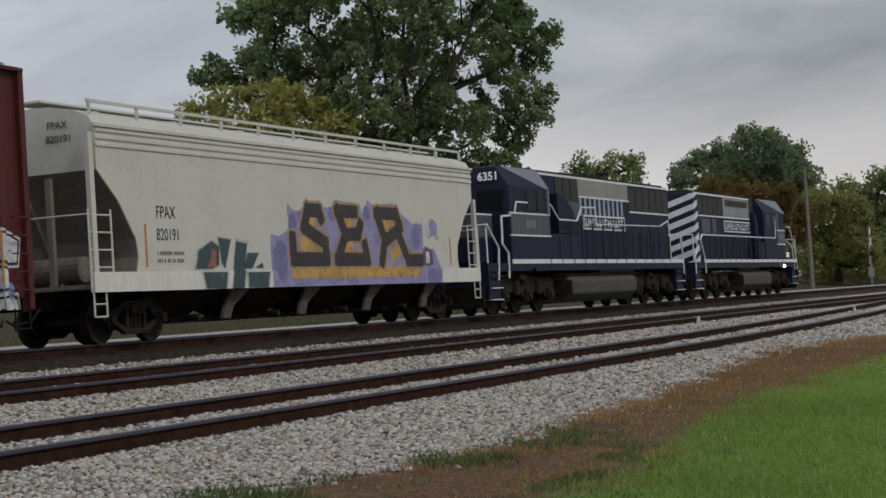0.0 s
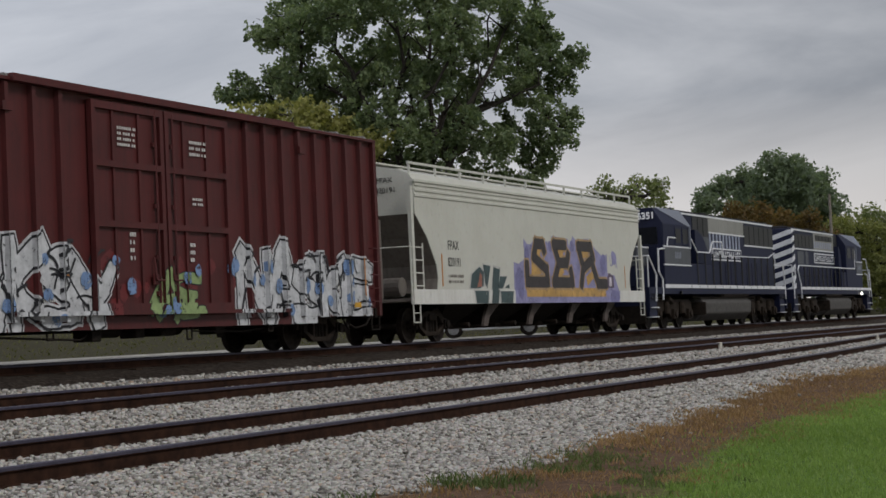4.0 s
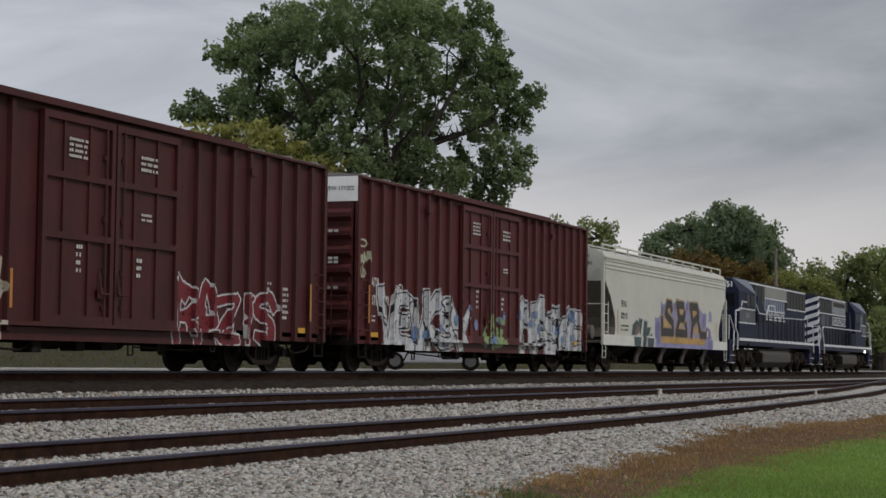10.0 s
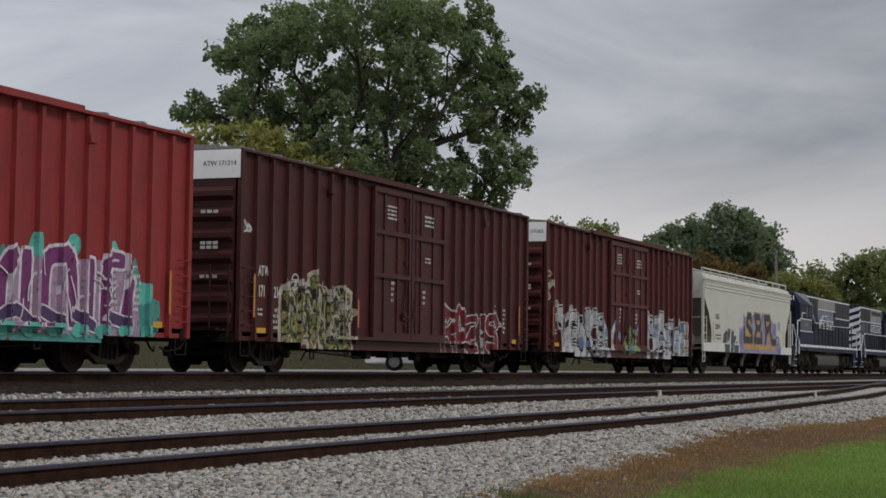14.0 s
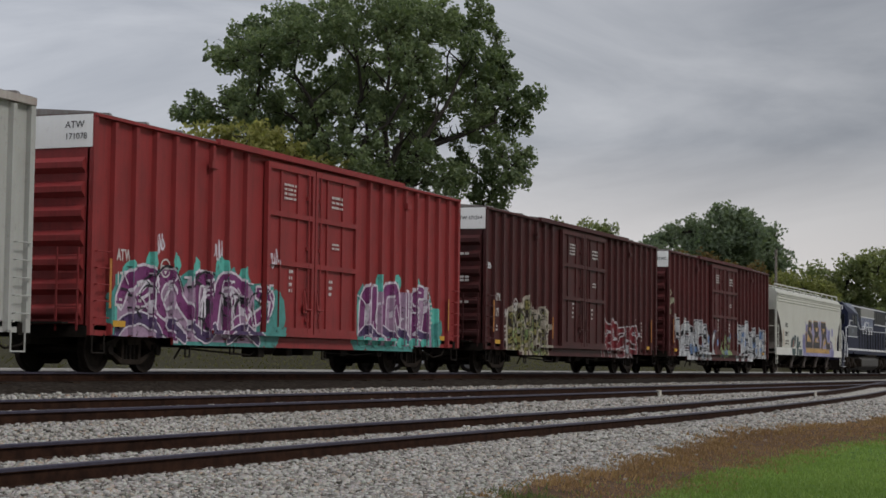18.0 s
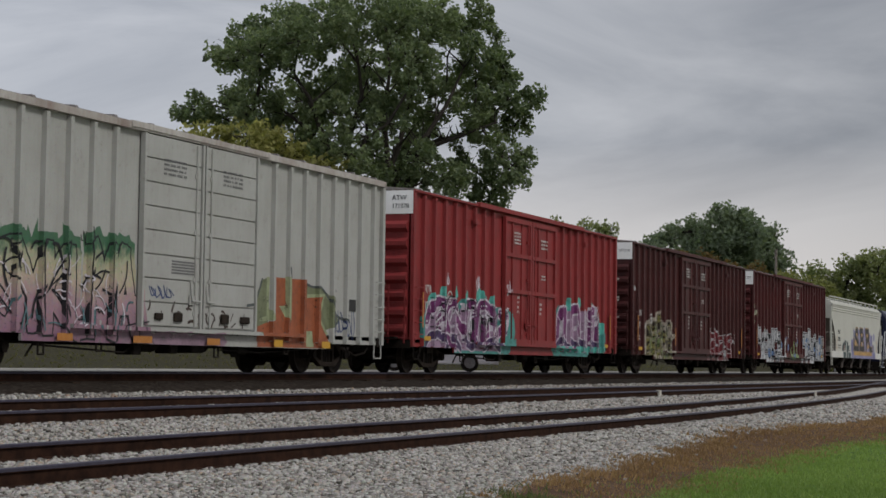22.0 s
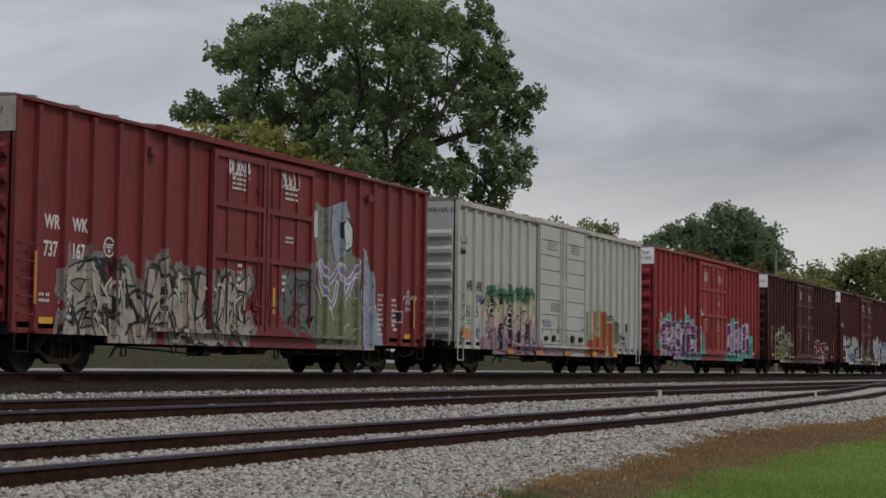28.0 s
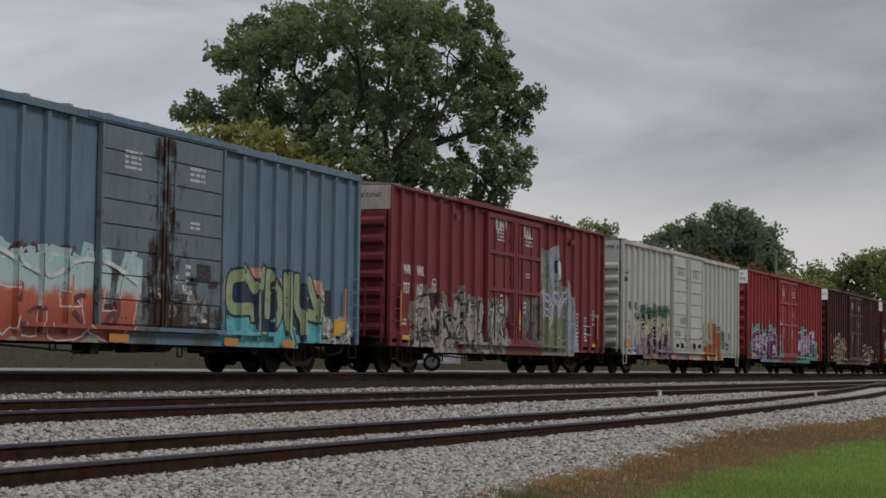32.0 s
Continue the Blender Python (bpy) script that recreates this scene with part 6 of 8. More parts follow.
def fade(name, stops, z0, z1, rough=0.5):
    """Spray paint that changes hue with height, blotchy at the edges."""
    m, nt, bs = nodes_of("spray_" + name)
    tc, sep = nt.nodes.new("ShaderNodeTexCoord"), nt.nodes.new("ShaderNodeSeparateXYZ")
    nt.links.new(tc.outputs["Object"], sep.inputs["Vector"])
    n = tex(nt, "ShaderNodeTexNoise", 2.2, 4, 0.6)
    ad = nt.nodes.new("ShaderNodeMath")
    ad.operation = "MULTIPLY_ADD"
    nt.links.new(n.outputs["Fac"], ad.inputs[0])
    ad.inputs[1].default_value = (z1 - z0) * 0.5
    nt.links.new(sep.outputs["Z"], ad.inputs[2])
    mr = nt.nodes.new("ShaderNodeMapRange")
    mr.inputs["From Min"].default_value, mr.inputs["From Max"].default_value = z0 + (z1 - z0) * .25, z1 + (z1 - z0) * .25
    nt.links.new(ad.outputs[0], mr.inputs["Value"])
    c = ramp_of(nt, mr.outputs["Result"], stops)
    fine = tex(nt, "ShaderNodeTexNoise", 14, 4, 0.65)
    c = blend(nt, 0.35, c, fine.outputs["Color"], "OVERLAY")
    nt.links.new(c, bs.inputs["Base Color"])
    bs.inputs["Roughness"].default_value = rough
    worn(nt, m, bs, 0.34)
    return m


def piece(car, style, word, x0, x1, z0, z1, label, fill, line, back=None, shine=None, weight=0.2, seed=1, grow=0.07, spikes=0, extra=3, jag=0.06, soft=True, arch=0.0, lively=0.16, halo=None):
    """One sprayed piece: back cloud, outlined fat letters and highlights."""
    rng = random.Random(seed)
    st = strips_of(style)
    w, h = (x1 - x0) / len(word), z1 - z0
    segs, owner = [], []
    for i, ch in enumerate(word):
        a = x0 + i * w - 0.05 * w
        u = (i + .5) / len(word)
        top = z1 - rng.uniform(0, lively) * h - arch * h * (2 * u - 1) ** 2
        low = z0 + rng.uniform(0, .05) * h
        lean = rng.uniform(-.12, .12)
        for line_pts in GLYPHS[ch]:
            q = [(a + (px * 1.05 + lean * (pz - .5) + rng.uniform(-jag, jag)) * w, low + (pz + rng.uniform(-jag, jag) * .6) * (top - low)) for px, pz in line_pts]
            q = smooth(q, 3) if soft else q
            segs += list(zip(q, q[1:]))
        for k in range(extra):
            p = (a + rng.uniform(.05, .95) * w, low + rng.uniform(.1, .9) * (top - low))
            q = (p[0] + rng.uniform(-.45, .45) * w, p[1] + rng.uniform(-.4, .4) * h)
            segs.append((p, q))
        owner += [i] * (len(segs) - len(owner))
    wt = weight
    widths = [wt * (1 + .22 * math.sin(i * .7 + seed)) * rng.uniform(.94, 1.06) for i in range(len(segs))]
    root = None
    if back:
        cloud = []
        for (a, b), ww in zip(segs, widths):
            cloud.append(stroke(a, b, ww + (grow * 2 + 0.22 if halo is None else grow + halo)))
        for k in range(spikes):
            x = rng.uniform(x0 - .1, x1 + .1)
            cloud.append(spike(rng, x, z0 + .3 * h, z1 + rng.uniform(.02, .28) * h, rng.uniform(.08, .2)))
        root = lay(cloud, st, 0.002, "graffiti", back, car, label)
    # each letter overlaps the one before it
    for i in range(len(word)):
        mine = [(sg, ww) for sg, ww, o in zip(segs, widths, owner) if o == i]
        outl = lay([stroke(a, b, ww + grow) for (a, b), ww in mine] + [disc(p, (ww + grow) / 2) for sg, ww in mine for p in sg], st, 0.012 + 0.009 * i, "sprayed_outline" if root else "graffiti", line, root or car, "" if root else label)
        root = root or outl
        lay([stroke(a, b, ww) for (a, b), ww in mine] + [disc(p, ww / 2) for sg, ww in mine for p in sg], st, 0.016 + 0.009 * i, "sprayed_fill", fill, root)
    if shine:
        hi = []
        for (a, b), ww in zip(segs, widths):
            if rng.random() < 0.75:
                f, g = rng.uniform(0, .3), rng.uniform(.5, .95)
                ox, oz = rng.uniform(-.3, .3) * ww, rng.uniform(-.3, .3) * ww
                hi.append(stroke((a[0] + (b[0] - a[0]) * f + ox, a[1] + (b[1] - a[1]) * f + oz), (a[0] + (b[0] - a[0]) * g + ox, a[1] + (b[1] - a[1]) * g + oz), rng.uniform(.03, .08)))
        lay(hi, st, 0.085, "sprayed_highlight", shine, root)
    return root


def scrawl(car, style, x0, z0, x1, z1, mat, n, seed, w=0.05, reach=0.45, lift=0.092, name="sprayed_outline"):
    """Many short curved strokes, as in tangled lettering."""
    rng = random.Random(seed)
    polys = []
    for _ in range(n):
        x, z = rng.uniform(x0, x1), rng.uniform(z0, z1)
        a, bend = rng.choice((1.57, 1.2, 1.9, 0.3, 2.6, 1.57)) + rng.uniform(-.3, .3), rng.uniform(-1.6, 1.6)
        q = [(x, z)]
        for k in range(3):
            a += bend / 3
            q.append((q[-1][0] + math.cos(a) * reach / 3, min(z1 + .1, max(z0 - .05, q[-1][1] + math.sin(a) * reach / 3))))
        q = smooth(q, 2)
        ww = w * rng.uniform(.6, 1.3)
        polys += [stroke(p, r, ww) for p, r in zip(q, q[1:])]
    return lay(polys, strips_of(style), lift, name, mat, car)


def tag(car, style, x0, z0, x1, z1, mat, seed, n=14, w=0.035):
    """A thin written scribble of loops and hooks."""
    rng = random.Random(seed)
    count = max(3, n // 4)
    step, h = (x1 - x0) / count, z1 - z0
    polys = []
    for i in range(count):
        a = x0 + i * step
        q = [(a + rng.uniform(-.1, .3) * step, z0 + rng.uniform(.5, 1) * h), (a + rng.uniform(0, .5) * step, z0 + rng.uniform(-.1, .3) * h),
             (a + rng.uniform(.6, 1.2) * step, z0 + rng.uniform(.1, .6) * h), (a + rng.uniform(.3, .8) * step, z0 + rng.uniform(.6, 1.15) * h), (a + rng.uniform(.9, 1.3) * step, z0 + rng.uniform(-.1, .4) * h)]
        q = smooth(q, 4)
        polys += [stroke(p, r, w) for p, r in zip(q, q[1:])]
    return lay(polys, strips_of(style), 0.004, "scribble", mat, car)


def thrown(car, style, lines, weight, fill, line, label, grow=0.10, lift=0.012, back=None, halo=0.25, cut=3):
    """Fat sprayed letters along given lines, each with its outline."""
    st = strips_of(style)
    curves = [smooth(q, cut) for q in lines]
    segs = [list(zip(q, q[1:])) for q in curves]
    root = None
    if back:
        root = lay([stroke(a, b, weight + halo * 2) for sg in segs for a, b in sg], st, 0.002, "graffiti", back, car, label)
    for i, sg in enumerate(segs):
        out = lay([stroke(a, b, weight + grow) for a, b in sg] + [disc(p, (weight + grow) / 2) for ab in sg for p in ab], st, lift + 0.006 * i, "sprayed_outline" if root else "graffiti", line, root or car, "" if root else label)
        root = root or out
        lay([stroke(a, b, weight) for a, b in sg] + [disc(p, weight / 2) for ab in sg for p in ab], st, lift + 0.003 + 0.006 * i, "sprayed_fill", fill, root)
    return root


def drawn(car, style, lines, w, mat, lift=0.09, name="sprayed_outline"):
    """Thin sprayed lines through the given points."""
    polys = []
    for q in lines:
        q = smooth(q, 4)
        polys += [stroke(a, b, w) for a, b in zip(q, q[1:])]
    return lay(polys, strips_of(style), lift, name, mat, car)


def patch(car, style, polys, mat, lift=0.003, name="graffiti", label=""):
    return lay(polys, strips_of(style), lift, name, mat, car, label)


silver, inkk, milk = spray("silver", (0.42, 0.43, 0.45)), spray("ink", (0.012, 0.012, 0.016)), spray("milk", (0.50, 0.51, 0.53))
skyb, teal, teal_d = spray("sky_blue", (0.15, 0.235, 0.41), wear=0.43), spray("teal", (0.10, 0.42, 0.36)), spray("deep_teal", (0.03, 0.19, 0.18))
purple, plum, lilac = spray("purple", (0.16, 0.03, 0.13)), spray("plum", (0.065, 0.035, 0.10)), spray("lilac", (0.60, 0.56, 0.62))
crimson, rose, ochre = spray("crimson", (0.14, 0.010, 0.016)), spray("rose", (0.45, 0.20, 0.22)), spray("ochre", (0.45, 0.27, 0.08))
lav, brown_ink, lime = spray("lavender", (0.24, 0.23, 0.40)), spray("brown_ink", (0.030, 0.024, 0.026)), spray("lime", (0.23, 0.31, 0.13))
rust, moss, sand = spray("rust_orange", (0.30, 0.085, 0.035)), spray("moss", (0.16, 0.18, 0.10)), spray("sand", (0.38, 0.34, 0.28))

# first boxcar: white and blue
piece(car_1, "framed", "VEVKSY", -7.75, -1.85, 0.70, 2.15, "white graffiti letters with blue and black shading", milk, inkk, back=milk, halo=0.10, weight=0.36, seed=3, grow=0.09, extra=0, lively=.35, jag=.09)
scrawl(car_1, "framed", -7.6, 0.72, -1.9, 2.1, inkk, 22, 95, 0.06, 0.5)
piece(car_1, "framed", "NASKE", 3.0, 8.9, 0.66, 2.15, "white graffiti letters with black outlines", milk, inkk, back=milk, halo=0.10, weight=0.40, seed=4, grow=0.09, extra=0, lively=.35, jag=.09)
scrawl(car_1, "framed", 2.8, 0.72, 9.0, 2.0, inkk, 20, 96, 0.06, 0.5)
piece(car_1, "framed", "AE", -0.4, 1.2, 0.85, 1.65, "green graffiti on the doors", lime, inkk, weight=0.2, seed=5, grow=0.05)
rb = random.Random(8)
patch(car_1, "framed", [blob(rb, rb.uniform(-7.5, 8.8), rb.uniform(.75, 1.9), rb.uniform(.10, .2)) for _ in range(26)], skyb, 0.115, "sprayed_spot", "blue sprayed spots")
patch(car_1, "framed", [blob(rb, rb.uniform(-1.9, 2.6), rb.uniform(.85, 1.9), rb.uniform(.12, .28)) for _ in range(12)], spray("oxblood", (0.12, 0.012, 0.014)), 0.003, "sprayed_spot", "dark red sprayed spots")
tag(car_1, "framed", -9.22, 2.75, -8.62, 3.1, spray("pale_lime", (0.40, 0.42, 0.30)), 31, 16, 0.045)
tag(car_1, "framed", -9.18, 2.45, -8.75, 2.7, M["pale_lime"], 46, 12, 0.045)
halo = [(-8.93 + .24 * math.cos(k * .5), 3.3 + .09 * math.sin(k * .5)) for k in range(14)]
patch(car_1, "framed", [stroke(a, b, .05) for a, b in zip(halo, halo[1:])], M["pale_lime"], 0.004, "scribble")
# second boxcar: yellow piece and red piece
piece(car_2, "framed", "RMAUE", -7.1, -3.6, 0.66, 1.95, "faded yellow graffiti with pale drips", spray("dull_yellow", (0.24, 0.22, 0.08), wear=0.46), spray("umber", (0.03, 0.02, 0.016)), back=sand, shine=lime, weight=0.20, seed=6, grow=0.06, spikes=10)
scrawl(car_2, "framed", -7.1, 0.7, -3.6, 2.0, spray("umber", (0.03, 0.02, 0.016)), 60, 91, 0.05, 0.4)
scrawl(car_2, "framed", -7.1, 0.7, -3.6, 2.0, sand, 40, 92, 0.05, 0.35, 0.10)
piece(car_2, "framed", "RAZIS", 2.6, 6.9, 0.68, 1.85, "dark red graffiti with white outlines", crimson, milk, weight=0.24, seed=7, grow=0.08, extra=1, lively=.3)
tag(car_2, "framed", -9.3, 3.2, -8.75, 3.42, milk, 32, 9, 0.05)
# red boxcar: purple and teal
rc = random.Random(12)
patch(car_3, "framed", [blob(rc, -8.1 + k * 0.62, 1.25, .62, 1.2 + .45 * math.sin(k * .31)) for k in range(11)] + [[(-8.6, .62), (-1.8, .62), (-1.8, 1.3), (-8.6, 1.3)]], spray("sea_green", (0.06, 0.25, 0.23)), 0.002, "graffiti", "teal sprayed ground behind purple letters")
patch(car_3, "framed", [blob(rc, x, z, .24, 1.1) for x, z in ((-8.3, 1.1), (-7.9, 2.0), (-7.06, 2.24), (-6.17, 2.25), (-5.34, 2.20), (-4.25, 2.27), (-3.18, 2.10), (-2.1, 1.75))], teal, 0.004, "sprayed_spot")
patch(car_3, "framed", [blob(rc, -7.9 + k * 0.6, 1.2 + .2 * math.sin(k * .33), .46, 1.5) for k in range(9)] + [[(-8.1, .66), (-2.4, .66), (-2.7, 1.1), (-7.9, 1.1)]], spray("pale_mauve", (0.33, 0.22, 0.32)), 0.006, "sprayed_fill")
thrown(car_3, "framed", [[(-6.62, 1.22), (-6.85, 1.62), (-6.54, 2.0), (-6.09, 1.84), (-5.96, 1.53), (-5.48, 1.19)], [(-7.40, 1.31), (-6.72, 0.98), (-6.15, 0.80)],
                         [(-8.21, 1.45), (-7.92, 1.85), (-7.3, 2.02), (-6.97, 1.82), (-7.18, 1.6), (-7.62, 1.38)], [(-5.32, 1.05), (-5.28, 1.90), (-4.93, 2.0), (-4.72, 1.8), (-4.84, 1.0)],
                         [(-4.53, 1.0), (-4.31, 1.88), (-3.82, 2.05), (-3.3, 1.85), (-3.15, 1.35), (-2.75, 1.15)], [(-4.0, 1.55), (-4.03, 0.95)], [(-3.6, 1.5), (-3.5, 0.95)], [(-2.51, 1.80), (-2.12, 1.70), (-2.25, 1.40), (-2.67, 1.22)]],
       0.27, purple, lilac, "purple graffiti letters edged in white", grow=0.11, lift=0.010)
thrown(car_3, "framed", [[(-8.40, 0.74), (-8.09, 1.0), (-7.47, 1.11), (-6.93, 0.92), (-6.75, 0.76)], [(-6.35, 1.0), (-5.8, 0.74)], [(-5.5, 0.98), (-4.9, 0.76), (-4.5, 0.95)], [(-3.9, 0.76), (-3.2, 0.98), (-2.6, 0.74)]], 0.22, plum, lilac, "plum sprayed arches at the foot of the letters", grow=0.07, lift=0.062)
drawn(car_3, "framed", [[(-7.55, 1.62), (-7.25, 1.85), (-7.12, 1.66), (-7.45, 1.5)], [(-6.6, 1.5), (-6.35, 1.75), (-6.2, 1.45), (-6.5, 1.3)], [(-5.1, 1.2), (-5.0, 1.78), (-4.95, 1.2)], [(-4.1, 1.65), (-3.85, 1.85), (-3.65, 1.6), (-3.8, 1.3)], [(-3.3, 0.9), (-2.95, 1.3)], [(-2.4, 1.3), (-2.3, 1.6)]], 0.07, lilac, 0.11)
drawn(car_3, "framed", [[(-6.93, 1.95), (-6.7, 2.15), (-6.45, 2.2), (-6.1, 2.05), (-5.85, 1.7)], [(-5.05, 0.9), (-5.02, 1.5)], [(-4.15, 1.68), (-4.05, 1.42)], [(-3.35, 1.68), (-3.28, 1.5)], [(-5.5, 1.95), (-4.95, 2.17), (-4.6, 1.98)]], 0.045, inkk, 0.114)
patch(car_3, "framed", [blob(rc, 2.95 + k * 0.62, 1.3, .5, 1.65 + .4 * math.sin(.35 + k * .32)) for k in range(8)] + [blob(rc, 8.0, 1.15, .45, 1.0), blob(rc, 2.7, .9, .35)], spray("sea_green", (0.06, 0.25, 0.23)), 0.002, "graffiti", "teal sprayed ground behind purple letters")
patch(car_3, "framed", [blob(rc, x, z, .24, 1.1) for x, z in ((4.06, 2.33), (5.22, 2.4), (6.6, 2.3), (7.7, 1.6), (2.75, 1.5))], teal, 0.004, "sprayed_spot")
patch(car_3, "framed", [[(2.75, .72), (7.6, .72), (7.5, 1.6), (6.9, 2.2), (3.3, 2.1), (2.9, 1.5)]], spray("pale_mauve", (0.33, 0.22, 0.32)), 0.006, "sprayed_fill")
thrown(car_3, "framed", [[(2.98, 1.0), (3.05, 1.8), (3.35, 2.12)], [(3.72, 1.0), (3.75, 2.1)], [(4.30, 1.0), (4.35, 2.0), (4.75, 2.2), (5.15, 2.1), (5.25, 1.0)], [(5.75, 1.0), (5.78, 2.05)], [(6.30, 1.0), (6.37, 2.1), (6.85, 2.2)], [(7.0, 1.05), (7.2, 1.75)]], 0.30, purple, lilac, "purple graffiti letters edged in white", grow=0.13, lift=0.010)
thrown(car_3, "framed", [[(2.9, 0.95), (3.4, 1.15), (3.9, 0.92)], [(4.3, 1.12), (4.9, 0.92)], [(5.3, 1.1), (5.9, 0.9)], [(6.4, 1.1), (7.2, 0.95)]], 0.22, plum, lilac, "plum sprayed foot of the letters", grow=0.07, lift=0.050)
patch(car_3, "framed", [blob(rc, 3.0 + k * 0.8, .80, .24, .6) for k in range(7)], teal, 0.080, "sprayed_spot")
for k in range(3):
    tag(car_3, "framed", -7.0 + k * 2.4, 2.45, -6.6 + k * 2.4, 2.85, lilac, 50 + k, 10, 0.04)
scrawl(car_3, "framed", -8.0, 0.8, -2.2, 1.9, lilac, 22, 93, 0.045, 0.6)
scrawl(car_3, "framed", -8.0, 0.75, -2.2, 2.0, inkk, 26, 94, 0.035, 0.5, 0.115)
scrawl(car_3, "framed", 3.0, 0.8, 7.4, 2.1, lilac, 14, 95, 0.04, 0.6)
# white boxcar: pastel piece and brown piece
pastel = fade("pastel", [(0.0, (0.22, 0.12, 0.17)), (0.35, (0.34, 0.22, 0.25)), (0.62, (0.44, 0.38, 0.28)), (0.80, (0.36, 0.36, 0.24)), (0.92, (0.05, 0.13, 0.07))], 0.65, 2.55)
piece(car_4, "panelled", "SYKLMA", -7.0, -2.45, 0.78, 2.40, "pastel pink, yellow and green graffiti with black outlines", pastel, inkk, back=pastel, shine=None, weight=0.34, seed=17, grow=0.08, spikes=10, extra=0, jag=.04)
scrawl(car_4, "panelled", -6.9, 0.8, -2.6, 2.3, inkk, 20, 72, 0.045, 0.7)
scrawl(car_4, "panelled", -6.8, 0.8, -2.75, 2.1, lilac, 30, 73, 0.03, 0.4)
scrawl(car_4, "panelled", -6.8, 0.7, -2.75, 1.3, spray("steel_teal", (0.08, 0.16, 0.18)), 16, 74, 0.04, 0.4)
patch(car_4, "panelled", [blob(rc, -6.9 + k * .7, .68, .5, .35) for k in range(12)], spray("mauve", (0.26, 0.17, 0.22)), 0.002, "graffiti", "mauve sprayed foot")
patch(car_4, "panelled", [[(2.30, 1.20), (2.56, 1.70), (2.89, 2.12), (3.2, 2.2), (3.2, .75), (2.6, .9)], [(4.9, .66), (6.9, 1.25), (6.5, 1.86), (5.98, 2.03), (4.95, 2.16)]], moss, 0.002, "graffiti", "rust brown graffiti with grey-green edges")
patch(car_4, "panelled", [[(2.69, 1.05), (3.43, 1.22), (3.36, 2.21), (4.94, 2.22), (5.01, 1.85), (6.11, 1.91), (5.78, 1.33), (6.52, 0.60), (2.66, 0.59)]], rust, 0.006, "sprayed_fill")
patch(car_4, "panelled", [[(2.48, 1.27), (2.62, 1.68), (2.92, 2.10), (3.05, 2.16), (3.02, 1.53), (2.82, 1.2)]], moss, 0.008, "sprayed_fill")
patch(car_4, "panelled", [[(3.10, 2.2), (3.24, 2.2), (3.22, 1.50), (3.43, 1.22), (2.78, 1.17), (2.80, 1.24), (3.12, 1.30)], [(4.01, 2.25), (4.23, 2.24), (4.22, 1.15), (3.73, 1.55), (4.04, 1.57)], [(4.98, 1.78), (6.11, 1.86), (6.11, 1.93), (4.98, 1.87)], [(6.11, 1.91), (5.86, 1.33), (6.3, .95), (6.2, .93), (5.74, 1.33), (6.03, 1.91)], [(5.1, .62), (5.5, .62), (5.45, 1.0), (5.1, 1.0)]], spray("pale_olive", (0.30, 0.34, 0.20)), 0.010, "sprayed_fill")
drawn(car_4, "panelled", [[(2.0, 1.50), (2.56, 1.62), (2.88, 2.13)], [(5.0, 2.16), (5.4, 2.07), (5.92, 2.06), (6.35, 1.80), (6.73, 1.43), (7.48, 1.29)], [(6.92, 1.34), (6.51, 0.97)], [(4.10, 2.45), (4.15, 2.25)]], 0.06, spray("slate_line", (0.07, 0.08, 0.08)), 0.014)
scrawl(car_4, "panelled", -2.2, 0.98, 2.2, 1.35, spray("burnt_rust", (0.045, 0.026, 0.02)), 22, 76, 0.05, 0.2, 0.004, "rust_stain")
tag(car_4, "panelled", -7.75, 2.05, -7.1, 2.4, spray("ink_blue", (0.04, 0.06, 0.16)), 33, 26, 0.03)
tag(car_4, "panelled", -7.8, 1.0, -7.4, 1.5, spray("ink_blue", (0.04, 0.06, 0.16)), 34, 18, 0.03)
tag(car_4, "panelled", -9.15, 3.75, -8.55, 4.0, inkk, 35, 14, 0.035)
tag(car_4, "panelled", -9.05, 3.45, -8.8, 3.65, inkk, 45, 7, 0.03)
tag(car_4, "panelled", -2.1, 1.5, -1.2, 1.75, spray("ink_blue", (0.04, 0.06, 0.16)), 36, 16, 0.03)
tag(car_4, "panelled", -4.4, 2.45, -3.9, 2.75, inkk, 37, 12, 0.03)
tag(car_4, "panelled", 6.5, 0.9, 7.8, 1.6, spray("ink_blue", (0.04, 0.06, 0.16)), 38, 26, 0.03)
# dull red boxcar: grey-cream letters and the silver figure
piece(car_5, "spaced", "SUNANUK", -7.6, -0.7, 0.66, 2.12, "cream and grey graffiti with heavy black outlines", spray("putty", (0.30, 0.27, 0.23)), inkk, back=spray("putty_dark", (0.17, 0.15, 0.14)), shine=None, weight=0.27, seed=19, grow=0.07, extra=2, spikes=8)
scrawl(car_5, "spaced", -7.7, 0.62, -0.6, 2.1, inkk, 70, 80, 0.055, 0.55)
scrawl(car_5, "spaced", -7.9, 0.62, -0.5, 1.9, spray("pale_putty", (0.42, 0.39, 0.34)), 28, 81, 0.06, 0.3, 0.10)
grey_green = spray("grey_green", (0.17, 0.18, 0.15))
patch(car_5, "spaced", [[(2.75, 4.16), (3.1, 4.02), (3.65, 4.12), (4.29, 4.30), (4.58, 3.99), (4.88, 3.52), (4.81, 3.02), (5.30, 2.81), (5.47, 0.60), (2.88, 0.60), (2.89, 2.75), (2.70, 3.36)]], grey_green, 0.003, "graffiti", "tall grey figure sprayed beside the doors")
patch(car_5, "spaced", [[(1.06, 2.26), (1.80, 2.30), (2.46, 2.72), (2.81, 2.66), (2.88, 0.72), (1.85, 0.99), (1.82, 1.68), (1.08, 1.73)]], spray("slate_green", (0.115, 0.125, 0.115)), 0.003, "sprayed_fill")
